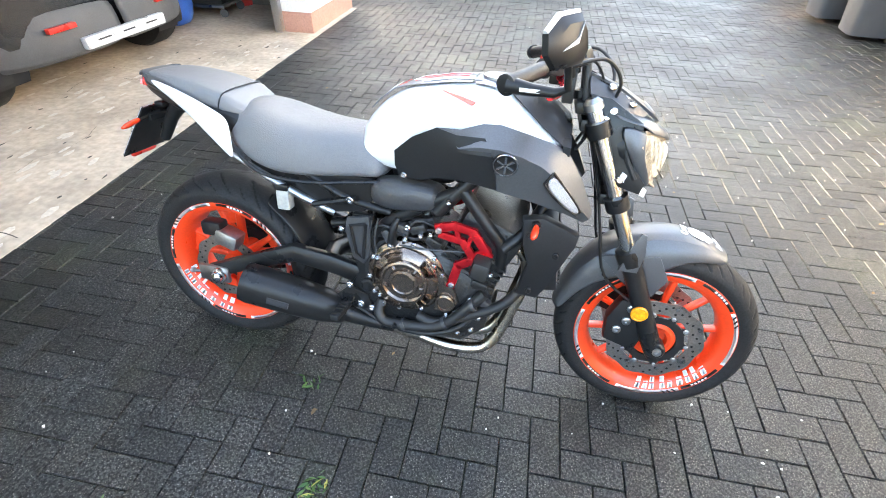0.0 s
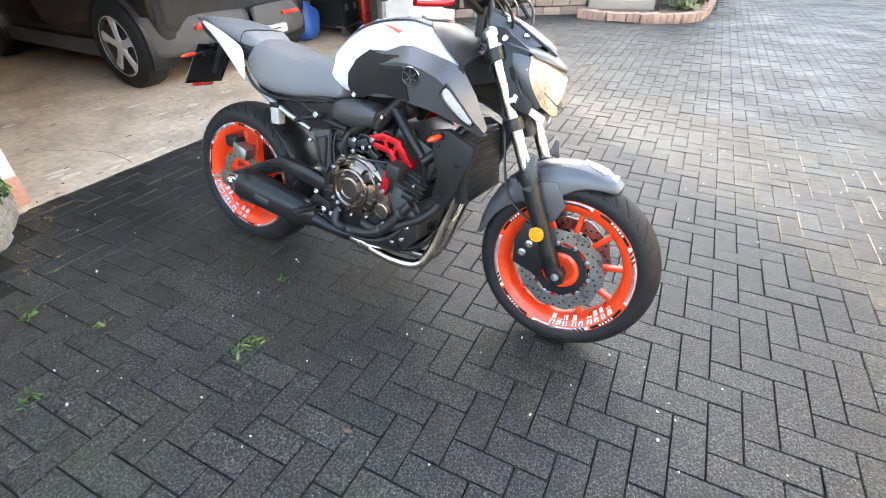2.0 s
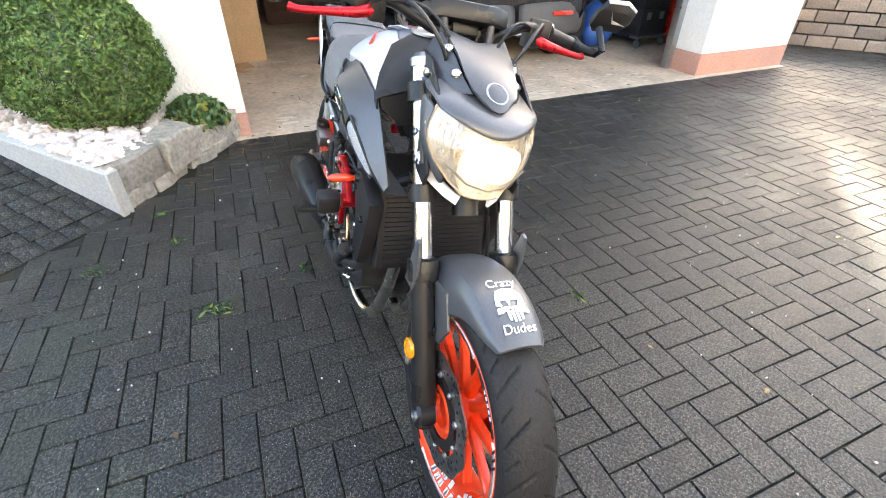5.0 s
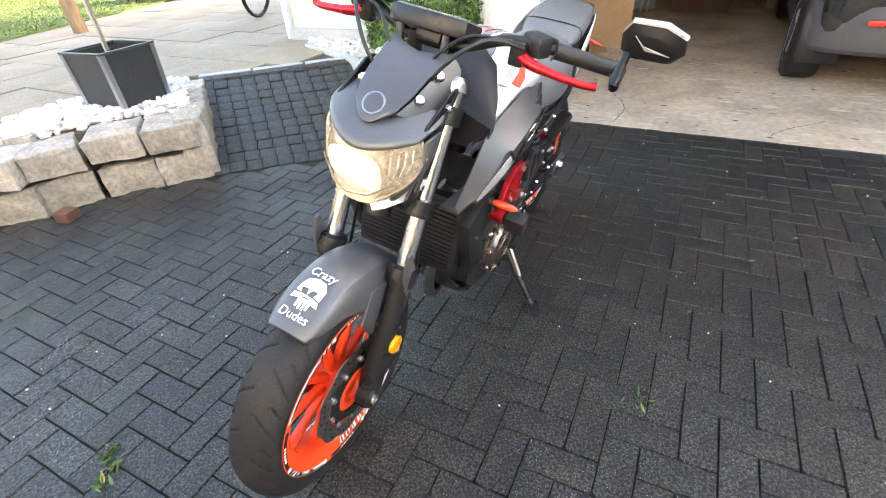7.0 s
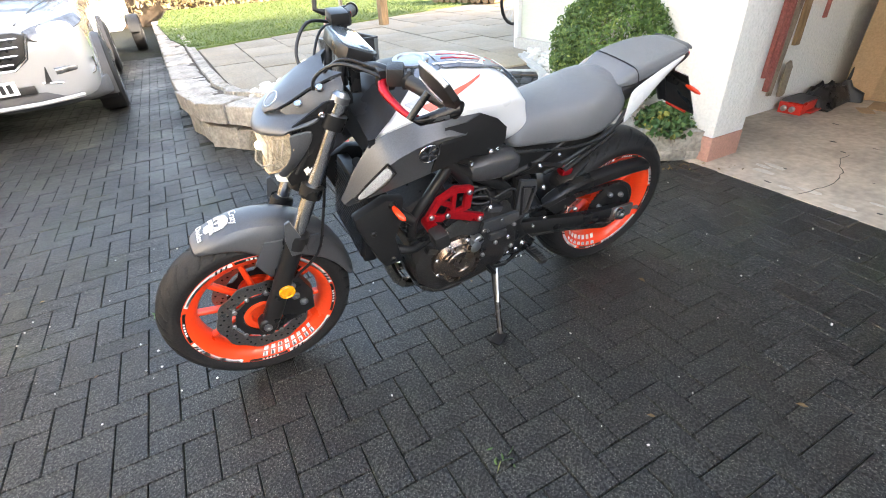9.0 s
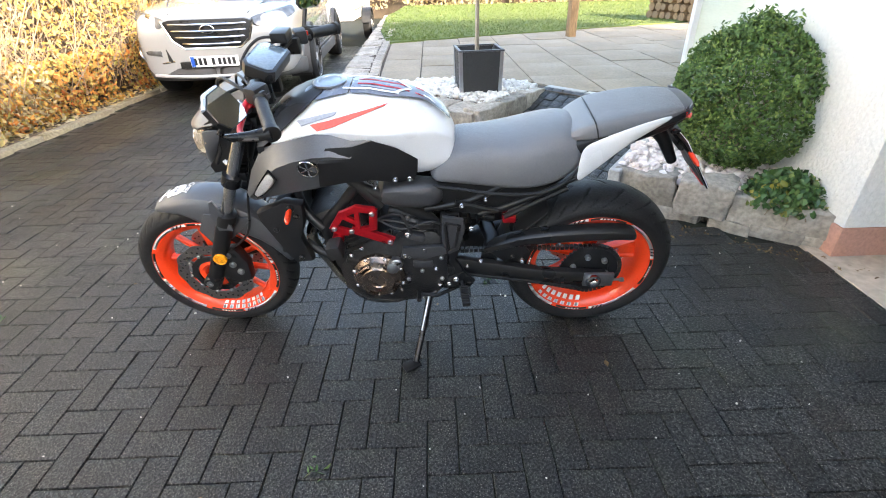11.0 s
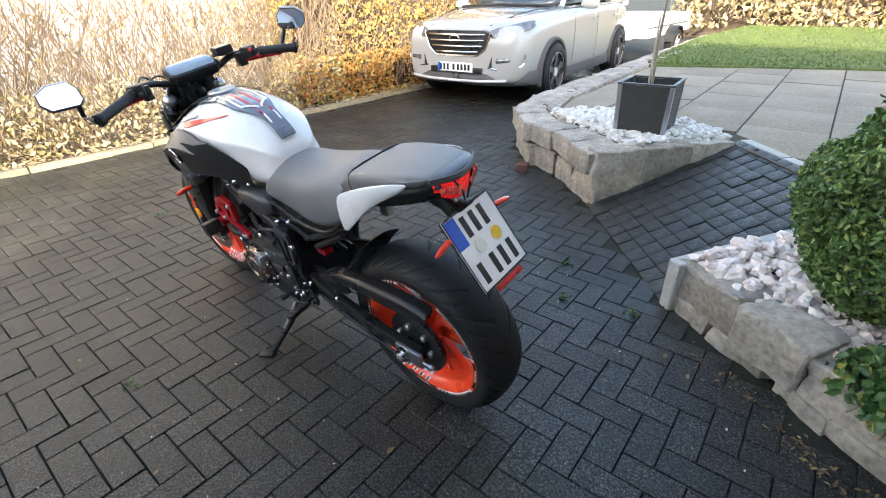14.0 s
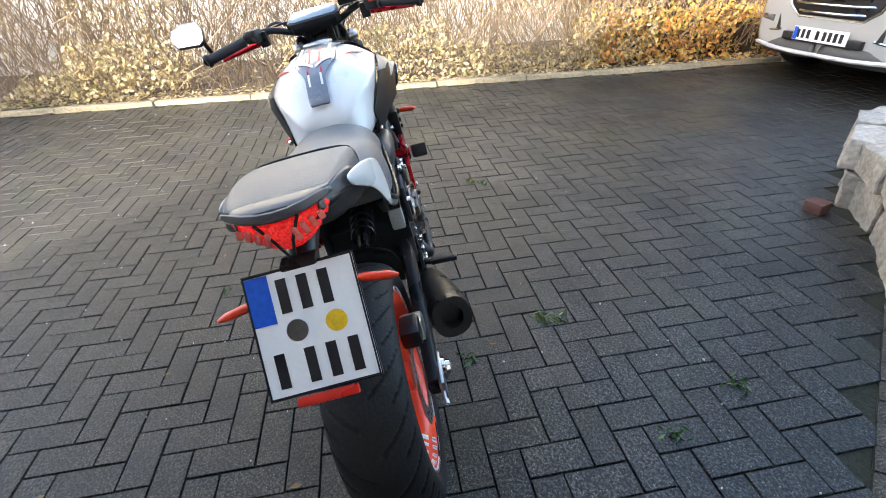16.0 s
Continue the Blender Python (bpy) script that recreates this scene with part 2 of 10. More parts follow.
def paver_material(name, dark, pale, fleck, rough, grain=115.0):
    """Exposed-aggregate concrete: dark and pale grains, a few flecks, slow stains, moss tint and a rough sheen."""
    m = bpy.data.materials.new(name)
    m.use_nodes = True
    n, l = m.node_tree.nodes, m.node_tree.links
    b = n["Principled BSDF"]
    tc = n.new("ShaderNodeTexCoord")

    def noise_at(scale, detail, rough_=0.5):
        t = n.new("ShaderNodeTexNoise")
        t.inputs["Scale"].default_value, t.inputs["Detail"].default_value, t.inputs["Roughness"].default_value = scale, detail, rough_
        l.new(tc.outputs["Object"], t.inputs["Vector"])
        return t.outputs["Fac"]

    def span(value, lo, hi, a, c):
        r = n.new("ShaderNodeMapRange")
        for key, q in (("From Min", lo), ("From Max", hi), ("To Min", a), ("To Max", c)):
            r.inputs[key].default_value = q
        l.new(value, r.inputs["Value"])
        return r.outputs[0]

    def times(a, c):
        q = n.new("ShaderNodeMath")
        q.operation = "MULTIPLY"
        l.new(a, q.inputs[0])
        l.new(c, q.inputs[1])
        return q.outputs[0]

    def mixed(factor, a, c):
        q = n.new("ShaderNodeMix")
        q.data_type = "RGBA"
        l.new(factor, q.inputs["Factor"])
        for key, v in (("A", a), ("B", c)):
            if isinstance(v, tuple):
                q.inputs[key].default_value = (*v, 1)
            else:
                l.new(v, q.inputs[key])
        return q.outputs["Result"]

    b.inputs["Specular IOR Level"].default_value = 0.36
    coarse = noise_at(grain, 3, 0.75)
    color = mixed(span(coarse, 0.47, 0.58, 0, 1), dark, pale)
    color = mixed(span(noise_at(grain * 1.7, 1), 0.66, 0.7, 0, 0.8), color, fleck)
    color = mixed(span(noise_at(2.3, 4), 0.5, 0.72, 0, 0.45), color, (0.022, 0.028, 0.012))
    tone = times(span(noise_at(1.1, 3), 0.3, 0.7, 0.7, 1.3), span(noise_at(14, 3), 0.3, 0.7, 0.75, 1.25))
    info = n.new("ShaderNodeObjectInfo")
    geo = n.new("ShaderNodeNewGeometry")
    tone = times(tone, times(span(info.outputs["Random"], 0, 1, 0.85, 1.15), span(geo.outputs["Random Per Island"], 0, 1, 0.8, 1.2)))
    h = n.new("ShaderNodeHueSaturation")
    l.new(color, h.inputs["Color"])
    l.new(tone, h.inputs["Value"])
    l.new(h.outputs[0], b.inputs["Base Color"])
    l.new(span(noise_at(1.7, 4), 0.35, 0.65, rough - 0.1, rough + 0.14), b.inputs["Roughness"])
    bump = n.new("ShaderNodeBump")
    bump.inputs["Strength"].default_value, bump.inputs["Distance"].default_value = 0.7, 0.005
    l.new(coarse, bump.inputs["Height"])
    l.new(bump.outputs[0], b.inputs["Normal"])
    return m


M_PAVER = paver_material("basalt_paver", (0.003, 0.0031, 0.003), (0.052, 0.0515, 0.048), (0.24, 0.23, 0.2), 0.42)
M_JOINT = material("joint_sand", (0.013, 0.0125, 0.011), 0.95, other=(0.026, 0.032, 0.011), scale=3, amount=0.7, fine=90, fine_amount=0.4, bump=0.6)
M_CONCRETE = material("garage_concrete", (0.6, 0.495, 0.385), 0.75, other=(0.3, 0.24, 0.185), scale=2.2, amount=0.95, fine=22, fine_amount=0.16, bump=0.15, bump_scale=30)
M_RENDER = material("white_render", (0.8, 0.79, 0.76), 0.9, other=(0.68, 0.66, 0.62), scale=1.5, amount=0.5, fine=55, fine_amount=0.06, bump=0.9, bump_scale=45)
M_PINK = material("pink_plinth", (0.5, 0.26, 0.19), 0.85, other=(0.4, 0.22, 0.17), scale=4, fine=60, bump=0.5)
# Inner wall grey is darkened, putting the garage's gloom into the colour.
M_WALL_GLOOM = material("garage_inner_wall", (0.1, 0.092, 0.082), 0.9, other=(0.15, 0.137, 0.12), scale=1, fine=40, bump=0.3)
M_STONE = material("quarry_stone", (0.42, 0.37, 0.31), 0.85, other=(0.2, 0.18, 0.15), scale=8, amount=0.9, fine=44, fine_amount=0.24, bump=1.0, bump_scale=30, island=0.14, piece=0.18)
M_EDGING = material("pale_concrete_edging", (0.46, 0.45, 0.42), 0.85, other=(0.38, 0.38, 0.36), scale=6, fine=70, bump=0.4)
M_SLAB = material("terrace_slab", (0.285, 0.23, 0.166), 0.88, other=(0.198, 0.161, 0.115), scale=2.0, amount=0.8, fine=60, fine_amount=0.2, bump=0.35, island=0.12, piece=0.12)
M_RAMP = paver_material("small_block", (0.008, 0.008, 0.0075), (0.06, 0.0585, 0.054), (0.2, 0.19, 0.17), 0.45)
M_GRASS = ramp_material("lawn_grass", [(0, (0.0609, 0.1, 0.0157)), (0.5, (0.0957, 0.144, 0.0244)), (1, (0.148, 0.178, 0.0478))], 0.8)
M_SOIL = material("lawn_ground", (0.0783, 0.117, 0.0261), 0.95, other=(0.113, 0.131, 0.0435), scale=2, fine=50, fine_amount=0.4, bump=0.5)
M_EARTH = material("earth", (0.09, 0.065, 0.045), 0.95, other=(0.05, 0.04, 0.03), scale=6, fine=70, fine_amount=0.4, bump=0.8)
M_HEDGE = ramp_material("dry_hedge_leaf", [(0, (0.246, 0.189, 0.115)), (0.3, (0.41, 0.336, 0.213)), (0.6, (0.508, 0.451, 0.312)), (0.88, (0.508, 0.418, 0.18)), (1, (0.344, 0.344, 0.189))], 0.75, 0.3)
M_HEDGE_Y = ramp_material("yellow_hedge_leaf", [(0, (0.353, 0.227, 0.0756)), (0.4, (0.487, 0.353, 0.109)), (0.8, (0.521, 0.42, 0.134)), (1, (0.378, 0.16, 0.042))], 0.75, 0.3)
M_HEDGE_O = ramp_material("orange_hedge_leaf", [(0, (0.378, 0.118, 0.0336)), (0.4, (0.487, 0.235, 0.0588)), (0.8, (0.504, 0.37, 0.109)), (1, (0.252, 0.252, 0.084))], 0.75, 0.3)
M_LEAFDRY = ramp_material("withered_leaf", [(0, (0.1, 0.06, 0.03)), (0.6, (0.2, 0.13, 0.06)), (0.9, (0.3, 0.2, 0.08)), (1, (0.42, 0.36, 0.14))], 0.8)
M_TWIG = material("twig", (0.22, 0.16, 0.11), 0.85, other=(0.3, 0.24, 0.17), scale=30, fine=120, fine_amount=0.3)
M_BUSH = ramp_material("box_leaf", [(0, (0.04, 0.09, 0.02)), (0.5, (0.085, 0.16, 0.036)), (0.85, (0.15, 0.24, 0.055)), (1, (0.28, 0.34, 0.09))], 0.5, 0.15)
M_IVY = ramp_material("ivy_leaf", [(0, (0.03, 0.08, 0.02)), (0.6, (0.07, 0.15, 0.04)), (0.85, (0.13, 0.2, 0.06)), (1, (0.42, 0.36, 0.08))], 0.4, 0.15)
M_PEBBLE = ramp_material("white_pebble", [(0, (0.725, 0.688, 0.632)), (0.6, (0.558, 0.521, 0.465)), (1, (0.763, 0.735, 0.688))], 0.6)
M_PEBBLE_P = ramp_material("rosy_pebble", [(0, (0.78, 0.66, 0.6)), (0.5, (0.66, 0.55, 0.5)), (1, (0.84, 0.76, 0.7))], 0.6)
M_WOOD = material("weathered_wood", (0.3, 0.19, 0.1), 0.8, other=(0.2, 0.13, 0.08), scale=5, fine=60, fine_amount=0.3, bump=0.4, stretch=(1, 1, 0.15))
M_BARK = material("bark", (0.3, 0.24, 0.18), 0.9, other=(0.2, 0.16, 0.12), scale=30, fine=90, bump=0.7)
M_BRICK = material("terrace_block", (0.27, 0.215, 0.175), 0.85, other=(0.19, 0.165, 0.14), scale=6, fine=60, fine_amount=0.25, bump=0.7, bump_scale=50, piece=0.2, island=0.2)
M_BRICK_CAP = material("cap_block", (0.37, 0.245, 0.19), 0.85, other=(0.3, 0.22, 0.18), scale=6, fine=60, fine_amount=0.25, bump=0.6, piece=0.18)
M_MORTAR = material("wall_core", (0.12, 0.1, 0.08), 0.95)
M_CARPET = material("green_carpet", (0.08, 0.33, 0.18), 0.95, fine=200, fine_amount=0.3, bump=0.4)
M_CREAM = material("cream_render", (0.62, 0.5, 0.36), 0.9, scale=2, fine=50, bump=0.4)
M_CARD = material("cardboard", (0.42, 0.28, 0.16), 0.85, other=(0.36, 0.24, 0.14), scale=4, fine=80)
M_BLACKPL = material("black_plastic", (0.013, 0.013, 0.0135), 0.5, scale=20, fine=200, bump=0.15, rough_var=0.08)
M_DARKPL = material("dark_grey_plastic", (0.036, 0.037, 0.04), 0.4, other=(0.046, 0.046, 0.049), scale=4, fine=160, bump=0.12)
M_CHROME = material("bright_metal", (0.75, 0.75, 0.76), 0.14, 1.0, rough_var=0.05, fine_amount=0.03)
M_ALU = material("cast_alloy", (0.45, 0.46, 0.47), 0.35, 1.0, scale=12, fine_amount=0.08)
M_TYRE = material("rubber", (0.014, 0.014, 0.015), 0.55, other=(0.024, 0.0235, 0.023), scale=9, amount=0.6, fine=180, fine_amount=0.25, bump=0.15)
M_RED = material("red_plastic", (0.6, 0.03, 0.02), 0.3, fine_amount=0.05)
M_BLUE = material("blue_plastic", (0.03, 0.12, 0.45), 0.45)
M_WHITEPL = material("white_plastic", (0.78, 0.78, 0.78), 0.4, fine_amount=0.04)
M_PLATE = material("plate_white", (0.85, 0.85, 0.85), 0.35, fine_amount=0.02, amount=0.1)
M_PLATE_BLUE = material("plate_blue", (0.01, 0.1, 0.55), 0.35)
M_INK = material("black_ink", (0.01, 0.01, 0.012), 0.45)

# ---- ground and paving ----
YAW = pose(0, 0, 0, 0, 0, 3.9)
rng = np.random.default_rng(3)

bm = bmesh.new()
for x0, x1, y0, y1 in [(-400, 400, -400, 400)]:
    bm.faces.new([bm.verts.new(p) for p in ((x0, y0, -0.009), (x1, y0, -0.009), (x1, y1, -0.009), (x0, y1, -0.009))])
structure("ground", bm, M_JOINT, "dark sandy ground between and beyond the paving")

RAMP_FOOT, RAMP_SIDE = [(0.40, -1.90), (-0.43, -1.05)], [(-0.24, -2.75), (-1.11, -1.93)]
TERRACE_EDGE = [(0.42, -1.88), (0.86, -2.22), (1.3, -2.42), (1.58, -2.72), (1.72, -3.2), (1.83, -4.1), (2.11, -7.3), (2.5, -11.5), (2.6, -16.0)]
PLANTER_FRONT = [(-0.43, -1.05), (-0.95, -0.72), (-1.24, -0.56), (-1.44, -0.46)]

U = 0.0957


def paver_spots():
    """Herringbone cells of 2U by U, in the turned paving frame."""
    spots = []
    for n in range(-150, 300):
        for m in range(-110, 110):
            for dx, dy, turn in ((0, 0, 0), (2, -1, 1)):
                u, v = (n + 2 * m + dx) * U + 0.045, (n - 2 * m + dy) * U - 0.05
                cu, cv = (u + U, v + U / 2) if not turn else (u + U / 2, v + U)
                p = YAW @ Vector((cu, cv, 0))
                if cu < -1.42 and cv < 5.05 or p.y < -8.5 or p.y > 19 or p.x > 4.34 or p.x < -3:
                    continue
                if p.y > 5.2 + 0.86 * (p.x + 2.6) + 0.75 and p.x < 0.9 or p.y > 8.4 and p.x < 1.2:
                    continue
                if p.y < -0.3 and (inside(p, BLOCKED)):
                    continue
                spots.append((cu, cv, turn))
    return spots


BLOCKED = RAMP_FOOT + PLANTER_FRONT[1:] + [(-4, -0.3), (-4, -30)] + [(x - 0.03, y) for x, y in TERRACE_EDGE[::-1]]


def paver_mesh():
    bm = bmesh.new()
    a, b, c = U - 0.0014, U / 2 - 0.0014, 0.0022
    loft(bm, [[(-a, -b, -0.03), (a, -b, -0.03), (a, b, -0.03), (-a, b, -0.03)], [(-a, -b, -0.005), (a, -b, -0.005), (a, b, -0.005), (-a, b, -0.005)],
              [(-a + c, -b + c, 0), (a - c, -b + c, 0), (a - c, b - c, 0), (-a + c, b - c, 0)]])
    me = mesh_from(bm, "paver", 20)
    me.materials.append(M_PAVER)
    return me


# ---- garage building ----
FRONT = -1.38
bm = bmesh.new()
box(bm, -7.0, -1.31, -1.6, 5.0, -0.2, 0.004, 0.012)
slab = structure("garage_floor", bm, M_CONCRETE, "worn pale concrete garage floor with cracks and stains")
slab.matrix_basis = YAW


def wall(name, x0, x1, y0, y1, z0, z1, mat=M_RENDER, label="", bevel=0.008):
    bm = bmesh.new()
    box(bm, x0, x1, y0, y1, z0, z1, bevel)
    o = structure(name, bm, mat, label)
    o.matrix_basis = YAW
    return o


wall("wall_pillar_south", FRONT - 0.3, FRONT, -1.55, -0.37, 0.16, 2.0, label="rough white rendered pillar beside the open garage")
wall("plinth_south", FRONT - 0.3, FRONT + 0.003, -1.55, -0.367, -0.1, 0.16, M_PINK, "pink painted plinth of the garage pillar")
wall("wall_pillar_north", FRONT - 0.42, FRONT, 3.79, 5.0, 0.2, 2.0, label="white rendered end pillar of the garage")
wall("plinth_north", FRONT - 0.42, FRONT + 0.003, 3.787, 5.003, -0.1, 0.2, M_PINK, "pink painted plinth of the end pillar")
# Lintel is out of view; its low edge cuts the light reaching inside.
wall("wall_lintel", FRONT - 0.3, FRONT, -1.55, 5.0, 2.0, 2.9, label="unseen white lintel over the garage opening, set low to dim the inside")
# Rear wall, end wall and roof slab take the gloom colour.
wall("wall_back", -7.1, -6.9, -1.6, 5.0, 0, 2.9, M_WALL_GLOOM, "grey rear wall of the garage, darkened to stand for gloom")
wall("wall_side_north", -6.9, FRONT - 0.42, 4.8, 5.0, 0, 2.9, M_WALL_GLOOM, "end wall of the garage, coloured dark grey as indoor gloom")
wall("wall_side_south", -6.9, FRONT - 0.3, -1.0, -0.78, 0, 2.9, M_RENDER, "whitewashed inner side wall of the garage")
wall("ceiling_garage", -7.1, FRONT + 0.12, -3.3, 5.1, 2.9, 3.08, M_WALL_GLOOM, "flat garage roof slab, coloured dark for the gloom beneath", 0.02)
# Overhang out of view, added only to block sky light near the garage.
wall("trim_eave", FRONT + 0.122, FRONT + 0.85, -1.6, 4.05, 2.82, 3.02, M_RENDER, "unseen white eave added to shade the ground before the garage", 0.02)
wall("wall_shed_front", -1.87, -1.79, -2.95, -1.5, 0.36, 2.9, material("pale_green_panel", (0.62, 0.66, 0.55), 0.35, other=(0.52, 0.58, 0.5), scale=1.5, amount=0.6, fine=20, fine_amount=0.04, stretch=(1, 1, 6), coat=0.3), "pale green translucent corrugated panel wall")
wall("wall_shed_side", -6.9, -1.87, -2.95, -2.75, 0.2, 2.9, M_RENDER, "rendered side wall of the shed")
wall("wall_shed_return", -1.87, FRONT - 0.3, -1.6, -1.5, 0.2, 2.9, M_RENDER, "short rendered return wall")
wall("trim_shed_corner", -1.9, -1.74, -3.0, -2.94, 0.36, 2.9, M_WHITEPL, "pale corner strip of the panel wall", 0.004)
wall("trim_shed_sill", -1.9, -1.72, -2.95, -1.5, 0.36, 0.46, M_EDGING, "concrete sill strip under the panel wall", 0.004)
wall("trim_door_frame", FRONT - 0.40, FRONT - 0.32, 3.72, 3.79, 0.004, 2.0, M_ALU, "grey metal door frame at the end pillar", 0.003)

# ---- ramp, terrace, lawn ----
TOP = 0.36
bm = bmesh.new()
f0, f1, s0, s1 = (Vector((*RAMP_FOOT[0], -0.004)), Vector((*RAMP_FOOT[1], -0.004)), Vector((*RAMP_SIDE[0], TOP - 0.008)), Vector((*RAMP_SIDE[1], TOP - 0.008)))
lo = [Vector((p.x, p.y, -0.3)) for p in (f0, f1, s1, s0)]
loft(bm, [lo, [f0, f1, s1, s0]])
ramp = structure("ramp", bm, M_JOINT, "sloping paved ramp of small dark blocks up to the terrace")

bm = bmesh.new()
terrace_outline = [(-0.20, -2.70), (-1.06, -1.88), (-1.33, -2.6), (-1.95, -3.05), (-9, -2.6), (-9, -30), (2.5, -30)] + [(x - 0.16, y - 0.14) for x, y in TERRACE_EDGE[:0:-1]] + [(0.25, -2.22)]
prism(bm, terrace_outline, "Z", -0.3, TOP - 0.012)
structure("terrace_base", bm, M_EARTH, "earth bed under the terrace slabs and gravel")

LAWN = [(1.62, -5.85), (-0.44, -6.75), (-2.6, -7.6), (-9, -10), (-9, -14.3), (2.3, -14.3), (2.3, -10.2), (1.95, -7.3)]
bm = bmesh.new()
prism(bm, LAWN, "Z", TOP - 0.02, TOP + 0.02)
structure("lawn", bm, M_SOIL, "mown green lawn behind the terrace")
pts = []
while len(pts) < 26000:
    p = (rng.uniform(-5, 2.3), -6.0 - rng.uniform(0, 1) ** 1.5 * 8.2)
    if inside(p, LAWN):
        pts.append(p)
pts = np.array(pts)
n = len(pts)
h, a, w = rng.uniform(0.012, 0.034, n), rng.uniform(0, 6.28, n), rng.uniform(0.006, 0.014, n)
lean = rng.normal(0, 0.025, (n, 2))
v = np.empty((n, 3, 3))
v[:, 0] = np.c_[pts[:, 0] - np.cos(a) * w, pts[:, 1] - np.sin(a) * w, np.full(n, TOP + 0.015)]
v[:, 1] = np.c_[pts[:, 0] + np.cos(a) * w, pts[:, 1] + np.sin(a) * w, np.full(n, TOP + 0.015)]
v[:, 2] = np.c_[pts[:, 0] + lean[:, 0], pts[:, 1] + lean[:, 1], TOP + 0.02 + h]
soup("grass", v.reshape(-1, 3).tolist(), np.arange(n * 3).reshape(-1, 3).tolist(), M_GRASS, "short green grass of the lawn", "grass")


# ---- hedges ----
def hedge(name, x0, x1, y0, y1, z0, z1, count, mat, label, twigs=500, seed=1, size=0.05, bare=None):
    r = np.random.default_rng(seed)
    p = np.c_[r.uniform(x0, x1, count), r.uniform(y0, y1, count), z0 + (z1 - z0) * r.uniform(0, 1, count) ** 0.9]
    wob = np.array([noise.noise(Vector((q[0] * 1.2, q[1] * 1.2, q[2] * 1.6))) for q in p])
    p = p[wob > -0.28]
    if bare:
        # a stretch that has lost most of its upper leaves
        depth = np.clip((p[:, 2] - 0.45) / 0.5, 0, 1) * np.clip((p[:, 1] - bare[0]) / 0.8, 0, 1) * np.clip((bare[1] - p[:, 1]) / 0.8, 0, 1)
        p = p[r.uniform(0, 1, len(p)) > 0.72 * depth]
    leaves(name, p, size, mat, r, label, "hedge")
    vs, fs = [], []
    for _ in range(twigs):
        q = Vector((r.uniform(x0 + 0.05, x1), r.uniform(y0, y1), z0 + r.uniform(-0.02, 0.5) * (z1 - z0)))
        d = Vector((r.normal(0, 0.35), r.normal(0, 0.5), 1)).normalized()
        ln, rad = r.uniform(0.4, 1.2), r.uniform(0.002, 0.007)
        k = len(vs)
        side = d.orthogonal().normalized()
        mid = q + d * ln * 0.5 + Vector(r.normal(0, 0.06, 3))
        for c, s in ((q, rad), (mid, rad * 0.8), (q + d * ln + Vector(r.normal(0, 0.1, 3)), rad * 0.4)):
            for i in range(3):
                ang = i * 2.094
                vs.append(c + (side * math.cos(ang) + d.cross(side) * math.sin(ang)) * s)
        for j in range(2):
            for i in range(3):
                fs.append((k + j * 3 + i, k + j * 3 + (i + 1) % 3, k + j * 3 + 3 + (i + 1) % 3, k + j * 3 + 3 + i))
    soup(name.replace("hedge", "hedge_twigs"), vs, fs, M_TWIG, "bare grey brown twigs inside the hedge", "hedge")


hedge("beech_hedge", 4.62, 5.15, -3.2, 7.5, 0.02, 2.3, 30000, M_HEDGE, "dry golden brown beech hedge behind the kerb, thin in places", 3600, 5, 0.032, (-2.2, 2.4))
hedge("low_beech_hedge", 4.5, 4.78, -3.0, 7.3, 0.03, 0.6, 9000, M_HEDGE, "low dry fringe of the beech hedge over the kerb", 500, 15, 0.034)
hedge("low_yellow_hedge", 4.5, 4.78, -9.4, -2.4, 0.03, 0.6, 6000, M_HEDGE_O, "low orange and yellow fringe of the hedge over the kerb", 200, 16, 0.036)
fringe = np.random.default_rng(17)
pts = np.c_[fringe.uniform(4.46, 4.8, 3200), fringe.uniform(-9.4, 7.5, 3200), fringe.uniform(0.032, 0.05, 3200)]
leaves("hedge_litter", pts, 0.034, M_HEDGE, fringe, "dry brown leaves fallen along the foot of the hedge", "leaf litter", 0.7, None, 1.6, np.tile([0, 0, 1.0], (3200, 1)))
hedge("yellow_hedge", 4.55, 5.3, -9.5, -2.2, 0.02, 2.5, 30000, M_HEDGE_Y, "dense yellow and orange autumn hedge beside the drive", 1200, 6, 0.038)
hedge("far_hedge", -9, 4.4, -14.9, -14.2, 0.3, 2.6, 13000, M_HEDGE, "brown autumn hedge at the end of the lawn", 400, 7, 0.085)
bm = bmesh.new()
box(bm, 6.6, 6.9, -3.5, 9.5, -0.05, 5.2, 0.02)
box(bm, 6.5, 6.6, -3.5, 9.5, 5.0, 5.3, 0.02)
structure("wall_neighbour", bm, M_RENDER, "white rendered neighbouring house wall behind the hedge")
# Dark sheets in earth colour stand for the shade deep in both hedges.
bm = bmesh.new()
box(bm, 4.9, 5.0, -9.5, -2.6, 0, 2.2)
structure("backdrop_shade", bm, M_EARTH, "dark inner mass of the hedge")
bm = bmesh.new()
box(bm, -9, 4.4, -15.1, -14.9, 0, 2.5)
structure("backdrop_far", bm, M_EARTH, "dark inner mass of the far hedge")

# kerb along the hedge
M_KERB = material("mossy_kerb", (0.3, 0.26, 0.19), 0.9, other=(0.2, 0.18, 0.11), scale=5, amount=0.9, fine=60, fine_amount=0.3, bump=0.6, piece=0.15)
kerb = thing("kerb", "weathered concrete kerb edging along the hedge", "kerb")
kerb["kind"] = "structure"
y = -9.5
i = 0
